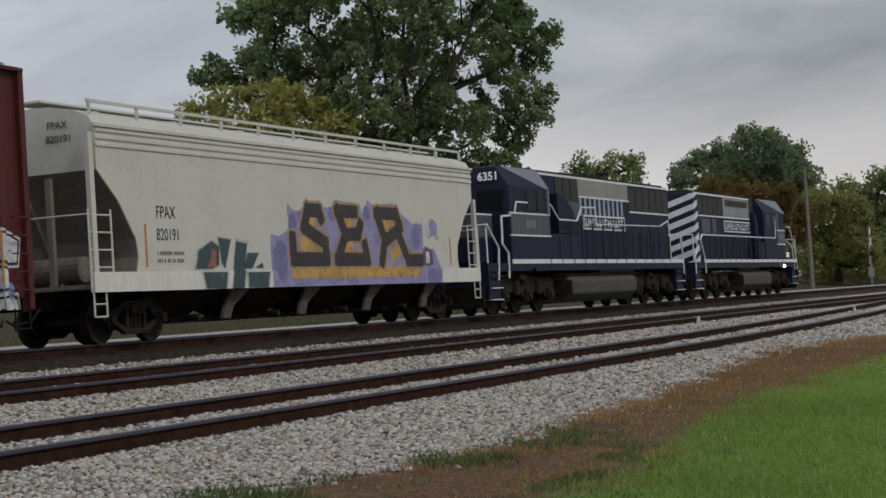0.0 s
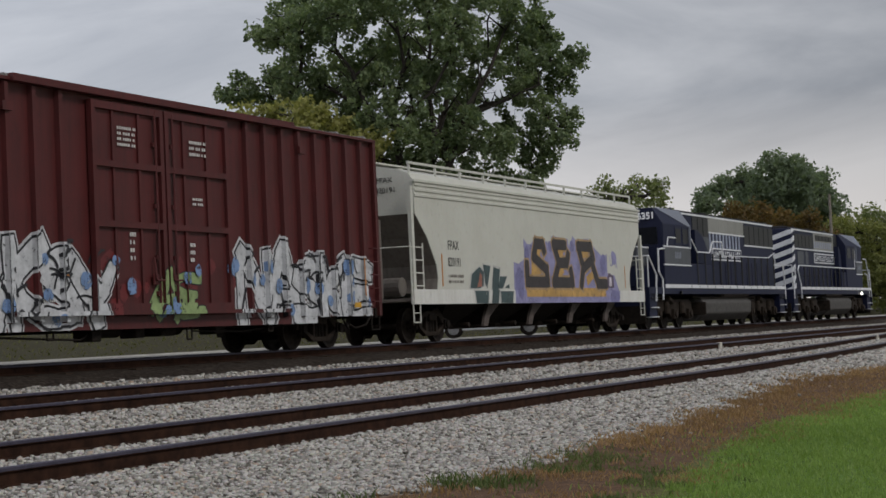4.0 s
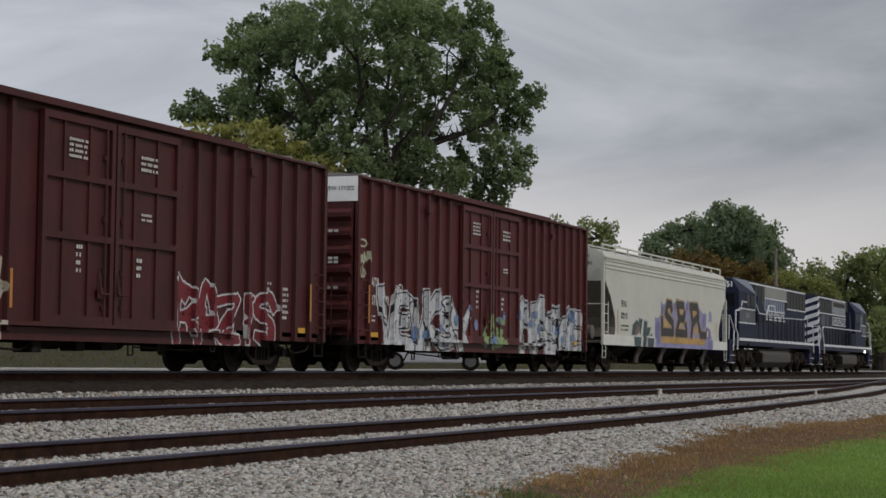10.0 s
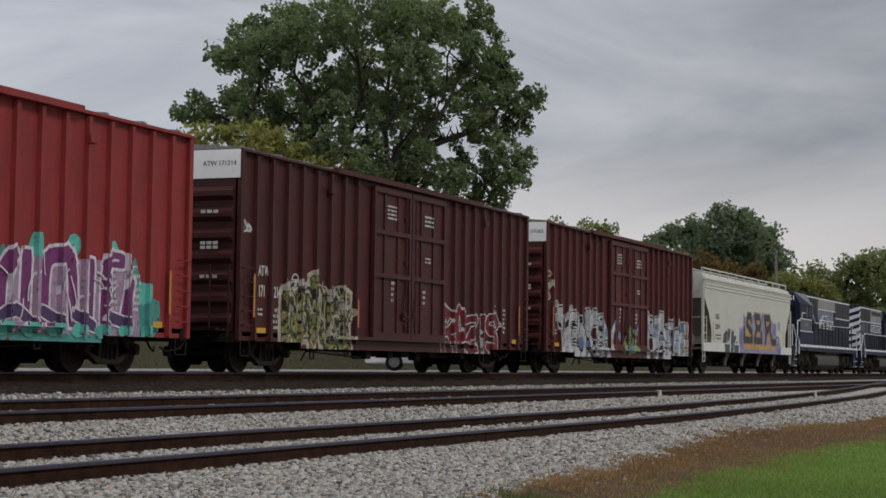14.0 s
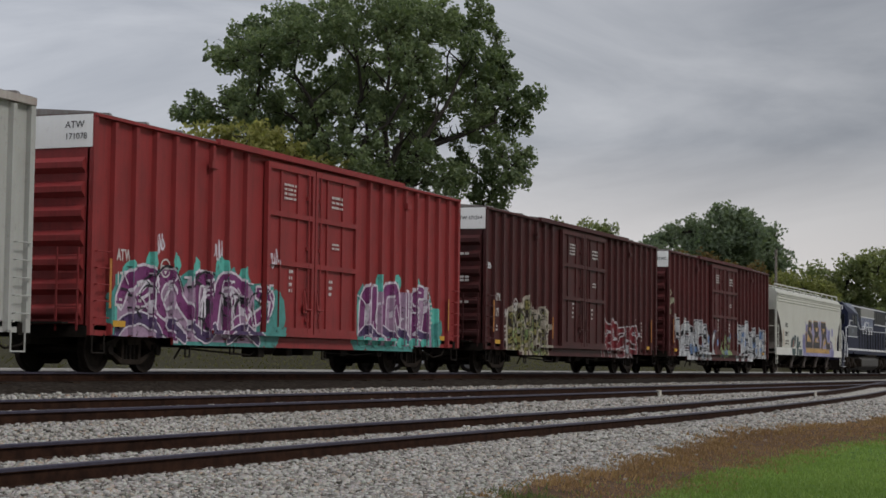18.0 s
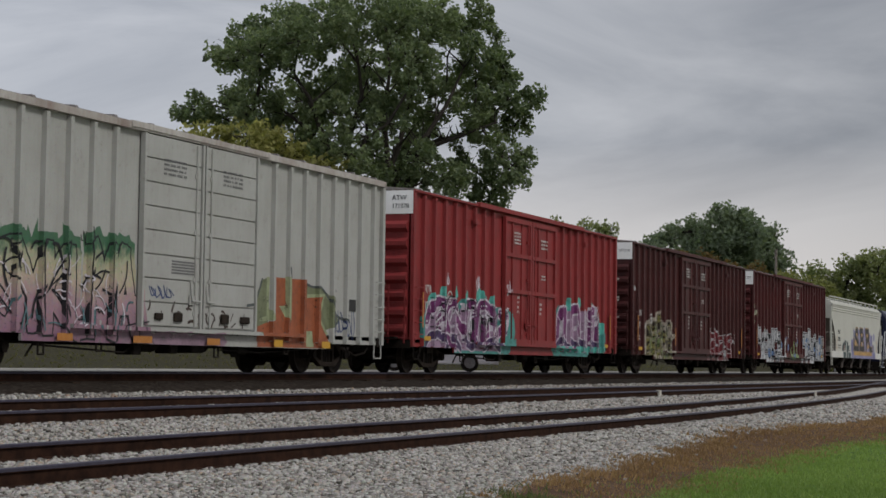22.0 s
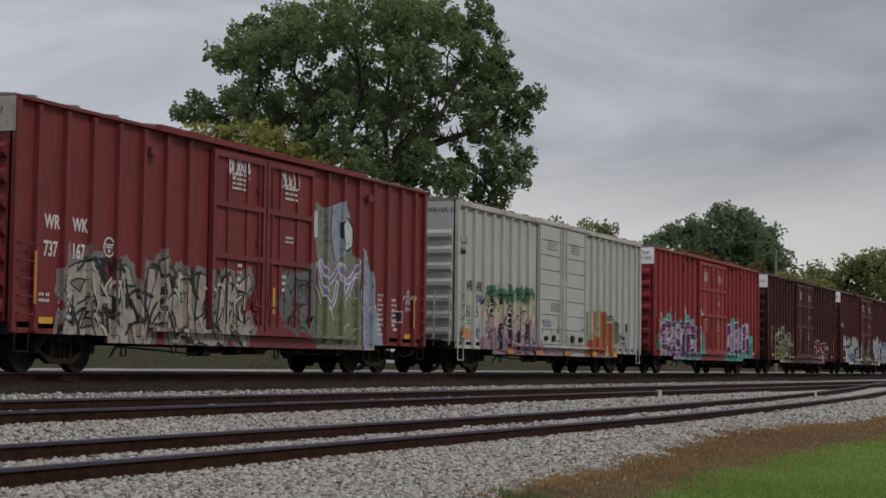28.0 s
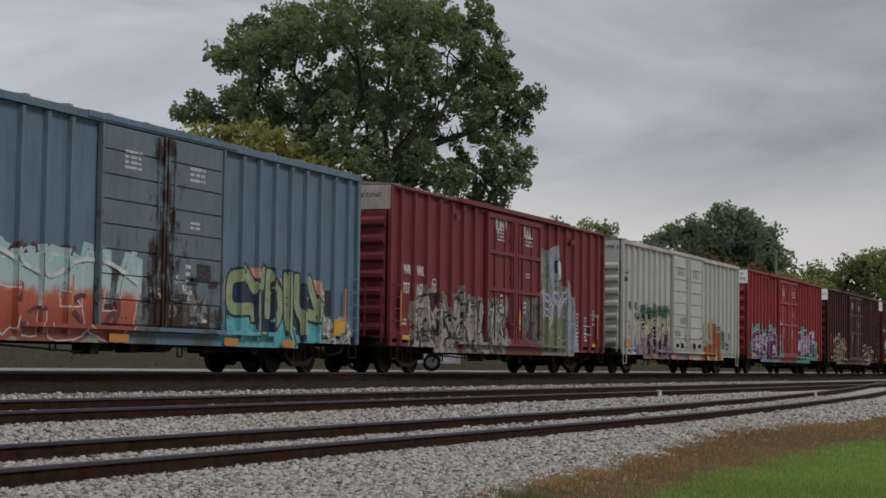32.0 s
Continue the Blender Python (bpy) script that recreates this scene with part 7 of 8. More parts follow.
patch(car_5, "spaced", [[(3.65, 4.12), (4.29, 4.30), (4.68, 3.96), (4.40, 3.64), (4.35, 3.06), (3.88, 2.69), (3.58, 3.36)], [(5.48, 3.19), (5.68, 3.16), (6.22, 1.93), (6.88, 0.62), (5.57, 0.58), (5.52, 1.90)]], spray("steel_blue", (0.24, 0.27, 0.33)), 0.006, "sprayed_fill")
patch(car_5, "spaced", [[(2.84, 1.88), (5.43, 1.90), (5.47, 0.70), (2.88, 0.70)]], spray("olive_grey", (0.15, 0.165, 0.095)), 0.007, "sprayed_fill")
patch(car_5, "spaced", [[(2.41, 3.89), (2.85, 3.93), (2.87, 3.30), (2.44, 3.23)], [(4.12, 3.71), (4.49, 3.86), (4.82, 3.64), (4.80, 3.19), (4.43, 3.08), (4.19, 3.31)]], milk, 0.009, "sprayed_spot")
drawn(car_5, "spaced", [[(4.12, 3.71), (4.49, 3.88), (4.84, 3.64), (4.82, 3.19), (4.43, 3.06), (4.17, 3.31), (4.12, 3.71)], [(3.65, 4.12), (3.60, 3.4), (3.85, 2.75)], [(4.3, 3.0), (4.5, 2.4), (4.4, 1.9)], [(3.45, 4.0), (3.42, 0.8)], [(5.3, 2.8), (5.1, 2.0), (5.35, 1.2)], [(5.5, 3.1), (5.5, 0.7)], [(2.9, 2.7), (2.88, 0.7)]], 0.05, inkk, 0.012)
thrown(car_5, "spaced", [[(2.92, 2.62), (3.10, 2.15), (3.70, 1.66), (4.0, 2.20)], [(3.07, 2.68), (3.54, 2.25), (4.10, 2.66)], [(4.16, 2.6), (4.40, 1.86), (4.93, 2.40)], [(4.3, 2.3), (4.75, 2.35), (5.2, 2.8)]], 0.10, spray("violet_ink", (0.24, 0.16, 0.30)), milk, "violet and white sprayed letters on the figure", grow=0.09, lift=0.014)
scrawl(car_5, "spaced", 0.9, 0.9, 2.5, 2.2, spray("slate", (0.10, 0.11, 0.11)), 40, 82, 0.12, 0.5, 0.004, "graffiti")
scrawl(car_5, "spaced", 0.9, 0.9, 2.5, 2.1, inkk, 22, 83, 0.04, 0.5, 0.012)
scrawl(car_5, "spaced", 2.5, 0.9, 6.4, 2.0, milk, 9, 84, 0.03, 0.5, 0.11)
tag(car_5, "spaced", -1.7, 4.35, -0.75, 4.85, milk, 39, 18, 0.055)
tag(car_5, "spaced", 0.8, 4.3, 1.7, 4.7, milk, 40, 16, 0.04)
drawn(car_5, "spaced", [[(8.30, 2.12), (8.37, 2.22), (8.44, 2.12), (8.36, 2.04), (8.30, 2.12)], [(7.9, 1.86), (8.02, 1.92), (8.12, 2.06), (8.26, 2.0), (8.24, 1.84), (8.36, 1.98), (8.46, 1.84), (8.5, 2.04), (8.64, 1.98)], [(8.6, 2.06), (8.84, 1.94), (8.9, 1.82), (8.78, 1.70)], [(8.2, 1.68), (8.32, 1.76), (8.36, 1.66), (8.46, 1.76), (8.54, 1.68)]], 0.035, milk, 0.016)
drawn(car_5, "spaced", [[(7.32, 1.64), (7.77, 1.64)], [(7.77, 1.64), (7.77, 1.35)], [(7.77, 1.35), (7.32, 1.35)], [(7.32, 1.35), (7.32, 1.64)]], 0.03, milk, 0.012, "stencil_border")
patch(car_5, "spaced", [[(7.37, 1.40), (7.52, 1.40), (7.52, 1.60), (7.37, 1.60)], [(7.57, 1.40), (7.72, 1.40), (7.72, 1.60), (7.57, 1.60)]], inkk, 0.008, "stencil_plate")
patch(car_5, "spaced", [[(7.41, 1.12), (7.67, 1.12), (7.67, 1.19), (7.41, 1.19)]], milk, 0.008, "stencil_plate")
outline_bar(0.35, 1.35, 0.45, 1.95, car_5, M["yellow"], -1.62, "reflector", "yellow reflector strip")
# blue boxcar: two pieces, soot and rust on the doors
flame = fade("flame", [(0.0, (0.25, 0.05, 0.03)), (0.45, (0.36, 0.09, 0.05)), (0.62, (0.33, 0.42, 0.42)), (1.0, (0.28, 0.42, 0.42))], 0.9, 2.1)
piece(car_6, "panelled", "KASTDU", -8.9, -1.2, 0.9, 2.0, "orange and pale blue graffiti edged in white", flame, milk, back=flame, weight=0.52, seed=21, grow=0.06, extra=0, jag=.03)
mint = fade("mint", [(0.0, (0.12, 0.36, 0.40)), (0.35, (0.12, 0.34, 0.36)), (0.5, (0.20, 0.26, 0.17)), (1.0, (0.23, 0.30, 0.20))], 0.65, 2.3)
turq = spray("turquoise", (0.10, 0.34, 0.38))
navy_ink = spray("navy_ink", (0.02, 0.03, 0.06))
patch(car_6, "panelled", [[(2.70, .62), (7.49, .62), (7.45, 1.5), (6.9, 2.1), (5.0, 2.2), (3.6, 2.3), (2.8, 2.1)]], navy_ink, 0.002, "graffiti", "olive and turquoise graffiti with dark outlines")
patch(car_6, "panelled", [[(2.78, 1.26), (4.0, 1.28), (4.11, 0.92), (2.83, 0.92)], [(4.53, 1.35), (4.99, 1.22), (5.26, 1.28), (6.13, 1.06), (6.05, 0.60), (2.75, 0.60), (2.75, 0.92), (5.19, 0.94)], [(6.60, 1.30), (7.41, 1.35), (7.49, 0.70), (6.55, 0.70)]], turq, 0.004, "sprayed_fill")
peach = spray("peach", (0.46, 0.26, 0.20))
patch(car_6, "panelled", [[(6.72, 2.26), (7.17, 2.24), (7.54, 2.01), (7.50, 1.65), (7.1, 1.6)], [(3.74, 2.36), (4.26, 2.39), (4.27, 2.23), (3.97, 2.10)], [(2.38, 1.99), (2.74, 2.05), (2.76, 1.60), (2.57, 1.50), (2.32, 1.67)], [(5.2, 2.2), (5.5, 2.2), (5.4, 2.0)]], peach, 0.003, "sprayed_spot")
thrown(car_6, "panelled", [[(3.55, 2.18), (2.98, 2.08), (2.90, 1.62), (3.10, 1.42), (3.88, 1.44), (4.0, 1.28)], [(3.62, 2.24), (4.18, 1.85), (4.50, 2.30)], [(4.22, 1.70), (4.24, 1.0)], [(4.70, 2.24), (4.66, 1.36)], [(4.98, 1.98), (5.25, 1.80), (5.28, 1.42), (5.05, 1.12)], [(5.55, 2.22), (5.64, 1.24), (5.93, 0.72)], [(6.10, 2.20), (6.12, 1.60), (6.42, 1.28), (6.45, 1.02)], [(6.74, 2.18), (7.02, 1.74), (7.30, 1.38), (6.75, 1.40)]],
       0.27, spray("sage", (0.25, 0.30, 0.17)), navy_ink, "olive graffiti letters with dark outlines", grow=0.12, lift=0.012)
patch(car_6, "panelled", [[(7.50, .60), (9.3, .60), (9.3, .95), (8.6, 1.48), (8.2, 1.25), (7.57, 1.38)]], spray("chalk", (0.50, 0.46, 0.42), wear=0.5), 0.004, "sprayed_spot")
outline_bar(7.62, 1.40, 7.98, 2.02, car_6, M["black_letters"], YS, "plate", "black notice panel")
for a, b, m in ((-9.3, -8.2, "sand"), (-8.2, -6.6, "pale_moss"), (-5.6, -4.4, "pale_moss"), (-4.4, -3.6, "rust_orange"), (-3.1, -2.2, "pale_moss"), (-0.9, -0.1, "slate_line"), (1.4, 2.2, "slate_line"), (2.4, 6.4, "turquoise_sill")):
    patch(car_6, "panelled", [[(a, .58), (b, .58), (b - .1, .9), (a + .12, .9)]], {"pale_moss": spray("pale_moss", (0.25, 0.27, 0.18)), "turquoise_sill": spray("turquoise", (0.10, 0.34, 0.38))}.get(m) or M[m], 0.003, "sprayed_fill")
for a, b in ((-6.4, -5.7), (7.9, 8.5)):
    outline_bar(a, 0.62 if a < 0 else 1.0, b, 0.82 if a < 0 else 1.3, car_6, M["yellow"], -1.60, "plate", "yellow plate")
for a, b in ((-2.0, -1.3), (2.5, 3.1), (5.2, 5.7)):
    outline_bar(a, 0.60, b, 0.76, car_6, M["orange"], -1.60, "plate", "orange-brown plate")
scrawl(car_6, "panelled", -9.0, 0.95, -1.2, 1.5, spray("maroon_ink", (0.10, 0.03, 0.04)), 22, 86, 0.10, 0.4)
scrawl(car_6, "panelled", -9.0, 1.9, -2.0, 2.25, spray("maroon_ink", (0.10, 0.03, 0.04)), 30, 87, 0.08, 0.3, 0.004, "graffiti")
top_line = smooth([(-9.2 + k * .9, 2.0 + .22 * math.sin(k * 1.9)) for k in range(10)], 4)
patch(car_6, "panelled", [stroke(a, b, .09) for a, b in zip(top_line, top_line[1:])], milk, 0.12, "sprayed_outline")
rd = random.Random(31)
for m, n in ((spray("soot", (0.022, 0.016, 0.016), wear=0.45), 9), (spray("rust_bloom", (0.075, 0.035, 0.024), wear=0.5), 8), (spray("chalk", (0.50, 0.46, 0.42), wear=0.5), 6), (spray("flat_grey", (0.16, 0.17, 0.17), wear=0.42), 6)):
    polys = []
    for k in range(n):
        x, z, w, h = rd.uniform(-2.2, 2.0), rd.uniform(0.95, 1.95), rd.uniform(.2, .6), rd.uniform(.12, .4)
        polys.append([(x, z), (x + w, z + rd.uniform(-.04, .04)), (x + w + rd.uniform(-.08, .08), z + h), (x + rd.uniform(-.08, .08), z + h)])
    patch(car_6, "panelled", polys, m, 0.006, "paint_patch")
# the hopper's big block letters
HB = strips_of("hopper")
rh = random.Random(15)
lav_d = spray("deep_lavender", (0.155, 0.15, 0.30))
hop_bg = lay([[(-2.63, 0.96), (6.66, 0.96), (6.73, 1.34), (6.3, 1.87), (5.6, 1.9), (-2.6, 2.05)], [(-2.59, 2.0), (-1.75, 2.0), (-1.75, 2.28), (-2.2, 2.12), (-2.59, 2.17)], [(-1.8, 1.9), (5.6, 1.9), (5.62, 2.55), (5.1, 2.5), (4.54, 2.69), (-1.7, 2.72)],
              [(-1.78, 2.6), (-1.45, 2.7), (-1.73, 2.88)], [(-1.3, 2.65), (0.3, 2.65), (0.19, 2.84), (-0.3, 2.82), (-0.68, 2.96), (-1.08, 2.78)], [(0.3, 2.65), (2.1, 2.65), (1.96, 2.97), (0.61, 3.02)], [(2.2, 2.65), (4.55, 2.68), (3.84, 3.03), (2.66, 2.96), (2.39, 3.08)], blob(rh, 6.3, 2.45, .26)],
             HB, 0.002, "graffiti", lav, hopper, "purple graffiti ground with dark block letters")
lay([blob(rh, -2.2, 1.6, .32, 1.5), blob(rh, 5.2, 2.2, .3, 1.2), blob(rh, 2.3, 2.75, .2), blob(rh, 0.4, 2.7, .18), blob(rh, 6.2, 1.15, .5, .5), blob(rh, -1.55, 2.35, .2, 1.6)], HB, 0.004, "sprayed_spot", lav_d, hop_bg)
lay([[(-1.75, 1.16), (5.3, 1.16), (5.2, 1.44), (-1.75, 1.44)]], HB, 0.012, "sprayed_fill", ochre, hop_bg)
SER = [[(-.14, 2.58), (-.24, 2.74), (-.78, 2.74), (-1.0, 2.34), (.02, 1.98), (.06, 1.60), (-1.58, 1.60), (-1.58, 2.10)],
       [(1.66, 2.76), (.72, 2.76), (1.10, 2.20), (.62, 1.60), (2.22, 1.60), (2.12, 1.95)], [(1.20, 2.20), (1.78, 2.22), (1.92, 2.46)],
       [(3.05, 1.56), (3.28, 2.10), (2.88, 2.76), (4.02, 2.76), (4.22, 2.40), (3.40, 2.10)], [(4.05, 2.30), (4.62, 1.58), (5.40, 1.58)]]
for q in SER:
    lay([stroke(a, b, .46) for a, b in zip(q, q[1:])], HB, 0.014, "sprayed_outline", spray("dull_ochre", (0.33, 0.22, 0.11)), hop_bg)
for q in SER:
    lay([stroke(a, b, .33) for a, b in zip(q, q[1:])], HB, 0.022, "sprayed_letter", brown_ink, hop_bg)
lay([[(-1.25, 1.80), (-0.35, 1.85), (-1.0, 2.12), (-1.2, 2.2)], [(-0.75, 2.45), (-0.45, 2.35), (-0.45, 2.62), (-0.65, 2.62)], [(0.95, 1.8), (1.3, 2.1), (1.55, 1.9), (1.2, 1.78)], [(0.9, 2.3), (1.5, 2.45), (1.5, 2.6), (1.0, 2.6)], [(3.2, 2.35), (3.8, 2.45), (3.75, 2.62), (3.2, 2.6)], [(3.5, 1.8), (4.1, 2.0), (4.2, 1.75), (3.6, 1.5)]], HB, 0.018, "sprayed_fill", ochre, hop_bg)
lay([[(5.35, 1.45), (6.2, 1.45), (6.15, 1.85), (5.7, 1.95), (5.55, 1.8)]], HB, 0.018, "sprayed_letter", spray("dull_plum", (0.10, 0.07, 0.12)), hop_bg)
lay([[(5.70, 1.50), (5.95, 1.50), (5.95, 1.80), (5.75, 1.80)]], HB, 0.026, "sprayed_fill", lilac, hop_bg)
pine = spray("pine", (0.035, 0.062, 0.066))
ash = spray("ash", (0.40, 0.40, 0.38))
PINE = [[(-5.79, 1.40), (-5.65, 1.78), (-5.12, 1.99), (-4.82, 1.86), (-4.87, 1.48), (-5.14, 1.40)], [(-4.85, 2.06), (-4.33, 2.02), (-4.62, 1.40), (-4.76, 1.53)], [(-4.11, 1.99), (-3.65, 1.94), (-3.92, 0.96), (-4.40, 0.97)], [(-3.66, 1.74), (-3.16, 1.74), (-3.48, 1.40), (-3.82, 1.40)],
        [(-3.36, 1.42), (-3.01, 1.53), (-2.98, 1.40)], [(-5.55, 1.33), (-4.57, 1.33), (-4.67, 0.98), (-5.45, 0.99)], [(-3.71, 1.32), (-2.76, 1.32), (-2.86, 0.98), (-3.70, 0.99)]]
low = lay([[(x + (x - sum(q[0] for q in p) / len(p)) * .16, z + (z - sum(q[1] for q in p) / len(p)) * .12) for x, z in p] for p in PINE], HB, 0.004, "graffiti", ash, hopper, "dark green graffiti letters low on the side")
lay(PINE, HB, 0.010, "sprayed_fill", pine, low)
lay([[(-5.35, 1.42), (-5.0, 1.45), (-4.95, 1.75), (-5.1, 1.85), (-5.2, 1.6)]], HB, 0.014, "sprayed_spot", spray("dusty_red", (0.25, 0.10, 0.07)), low)
tag(hopper, "hopper", 5.9, 2.1, 6.6, 2.6, lav, 60, 12, 0.04)


# ---------------------------------------------------------------- loose stone, grass and weeds
def in_sight(x, y):
    return 48 < math.degrees(math.atan2(x, y)) < 84


def stone_field():
    rng = np.random.default_rng(3)
    kinds = []
    for k in range(8):
        c = np.array([(x, y, z) for x in (-1, 1) for y in (-1, 1) for z in (-1, 1)], float)
        c = c * rng.uniform(0.55, 1.0, c.shape) + rng.normal(size=c.shape) * 0.12
        kinds.append(c * np.array([[1.0, 0.85, 0.7]]))
    quads = np.array(((0, 1, 3, 2), (4, 6, 7, 5), (0, 4, 5, 1), (2, 3, 7, 6), (0, 2, 6, 4), (1, 5, 7, 3)))
    spots = []
    # x from, x to, y from, y to, stones a square metre, half size
    for x0, x1, y0, y1, dens, half in ((9, 16, 6.0, 9.1, 800, 0.024), (16, 24, 6.0, 9.1, 580, 0.025), (24, 40, 6.6, 9.6, 290, 0.030), (40, 62, 6.8, 11.5, 90, 0.042),
                                       (10, 26, 9.35, 10.5, 520, 0.025), (26, 60, 9.4, 12.0, 150, 0.034), (11, 30, 10.75, 13.45, 400, 0.026), (30, 62, 11.2, 13.4, 130, 0.037),
                                       (13, 40, 13.7, 14.85, 220, 0.030), (14, 90, 15.1, 18.5, 50, 0.038)):
        n = int((x1 - x0) * (y1 - y0) * dens)
        xs, ys = rng.uniform(x0, x1, n), rng.uniform(y0, y1, n)
        for x, y in zip(xs, ys):
            if not in_sight(x, y):
                continue
            d = y - edge_gravel(x) - 0.5 * noise.noise(Vector((x * 0.9, y * 0.9, 4))) - 0.25 * noise.noise(Vector((x * 3.1, y * 3.1, 9)))
            if d < 0 and rng.random() > 0.012 * max(0, 1 + d):
                continue
            c = track_a(x)
            if min(abs(y - c - GAUGE / 2), abs(y - c + GAUGE / 2), abs(y - YB - GAUGE / 2), abs(y - YB + GAUGE / 2)) < 0.10:
                continue
            spots.append((x, y, ground_z(x, y) + rng.uniform(-0.2, 0.75) * half, half * rng.uniform(0.45, 1.3)))
    n = len(spots)
    sp = np.array(spots)
    pick = rng.integers(0, 8, n)
    base = np.array(kinds)[pick]
    a = rng.uniform(0, math.tau, n)
    b = rng.uniform(-0.6, 0.6, n)
    ca, sa, cb, sb = np.cos(a), np.sin(a), np.cos(b), np.sin(b)
    x, y, z = base[..., 0], base[..., 1], base[..., 2]
    y, z = y * cb[:, None] - z * sb[:, None], y * sb[:, None] + z * cb[:, None]
    x, y = x * ca[:, None] - y * sa[:, None], x * sa[:, None] + y * ca[:, None]
    v = np.stack([x, y, z], axis=2) * sp[:, None, 3:4] + sp[:, None, :3]
    f = (quads[None] + (np.arange(n) * 8)[:, None, None]).reshape(-1, 4)
    me = bpy.data.meshes.new("ballast_stone")
    me.vertices.add(n * 8)
    me.vertices.foreach_set("co", v.reshape(-1))
    me.loops.add(len(f) * 4)
    me.loops.foreach_set("vertex_index", f.reshape(-1))
    me.polygons.add(len(f))
    me.polygons.foreach_set("loop_start", np.arange(0, len(f) * 4, 4))
    me.update(calc_edges=True)
    m, nt, bs = nodes_of("ballast_stone")
    g = nt.nodes.new("ShaderNodeNewGeometry")
    c = ramp_of(nt, g.outputs["Random Per Island"], [(0.0, (0.07, 0.062, 0.054)), (0.2, (0.22, 0.207, 0.187)), (0.5, (0.335, 0.322, 0.298)), (0.88, (0.46, 0.445, 0.415)), (1.0, (0.32, 0.24, 0.18))])
    nn = tex(nt, "ShaderNodeTexNoise", 40, 4, 0.6)
    c = blend(nt, 0.3, c, nn.outputs["Color"], "OVERLAY")
    nt.links.new(c, bs.inputs["Base Color"])
    bs.inputs["Roughness"].default_value, bs.inputs["Specular IOR Level"].default_value = 0.95, 0.12
    me.materials.append(m)
    tagged(new("ballast_stone", me), "loose pale crushed limestone ballast", "ballast", kind="stuff")


def blades(name, spots, mat, label, category):
    """Thin upright leaves: rows of (x, y, z, height, width, lean)."""
    rng = np.random.default_rng(9)
    s = np.array(spots)
    n = len(s)
    a = rng.uniform(0, math.tau, n)
    d = np.stack([np.cos(a), np.sin(a), np.zeros(n)], 1)
    b = rng.uniform(0, math.tau, n)
    l = np.stack([np.cos(b), np.sin(b), np.zeros(n)], 1) * (s[:, 5] * s[:, 3])[:, None]
    p = s[:, :3]
    up = np.array([[0, 0, 1.0]])
    w = d * s[:, 4:5]
    v = np.stack([p - w, p + w, p + l * .45 + up * s[:, 3:4] * .6 + w * .7, p + l + up * s[:, 3:4], p + l * .45 + up * s[:, 3:4] * .6 - w * .7], 1)
    me = bpy.data.meshes.new(name)
    me.vertices.add(n * 5)
    me.vertices.foreach_set("co", v.reshape(-1))
    me.loops.add(n * 5)
    me.loops.foreach_set("vertex_index", np.arange(n * 5))
    me.polygons.add(n)
    me.polygons.foreach_set("loop_start", np.arange(0, n * 5, 5))
    me.update(calc_edges=True)
    me.materials.append(mat)
    tagged(new(name, me), label, category, kind="stuff")


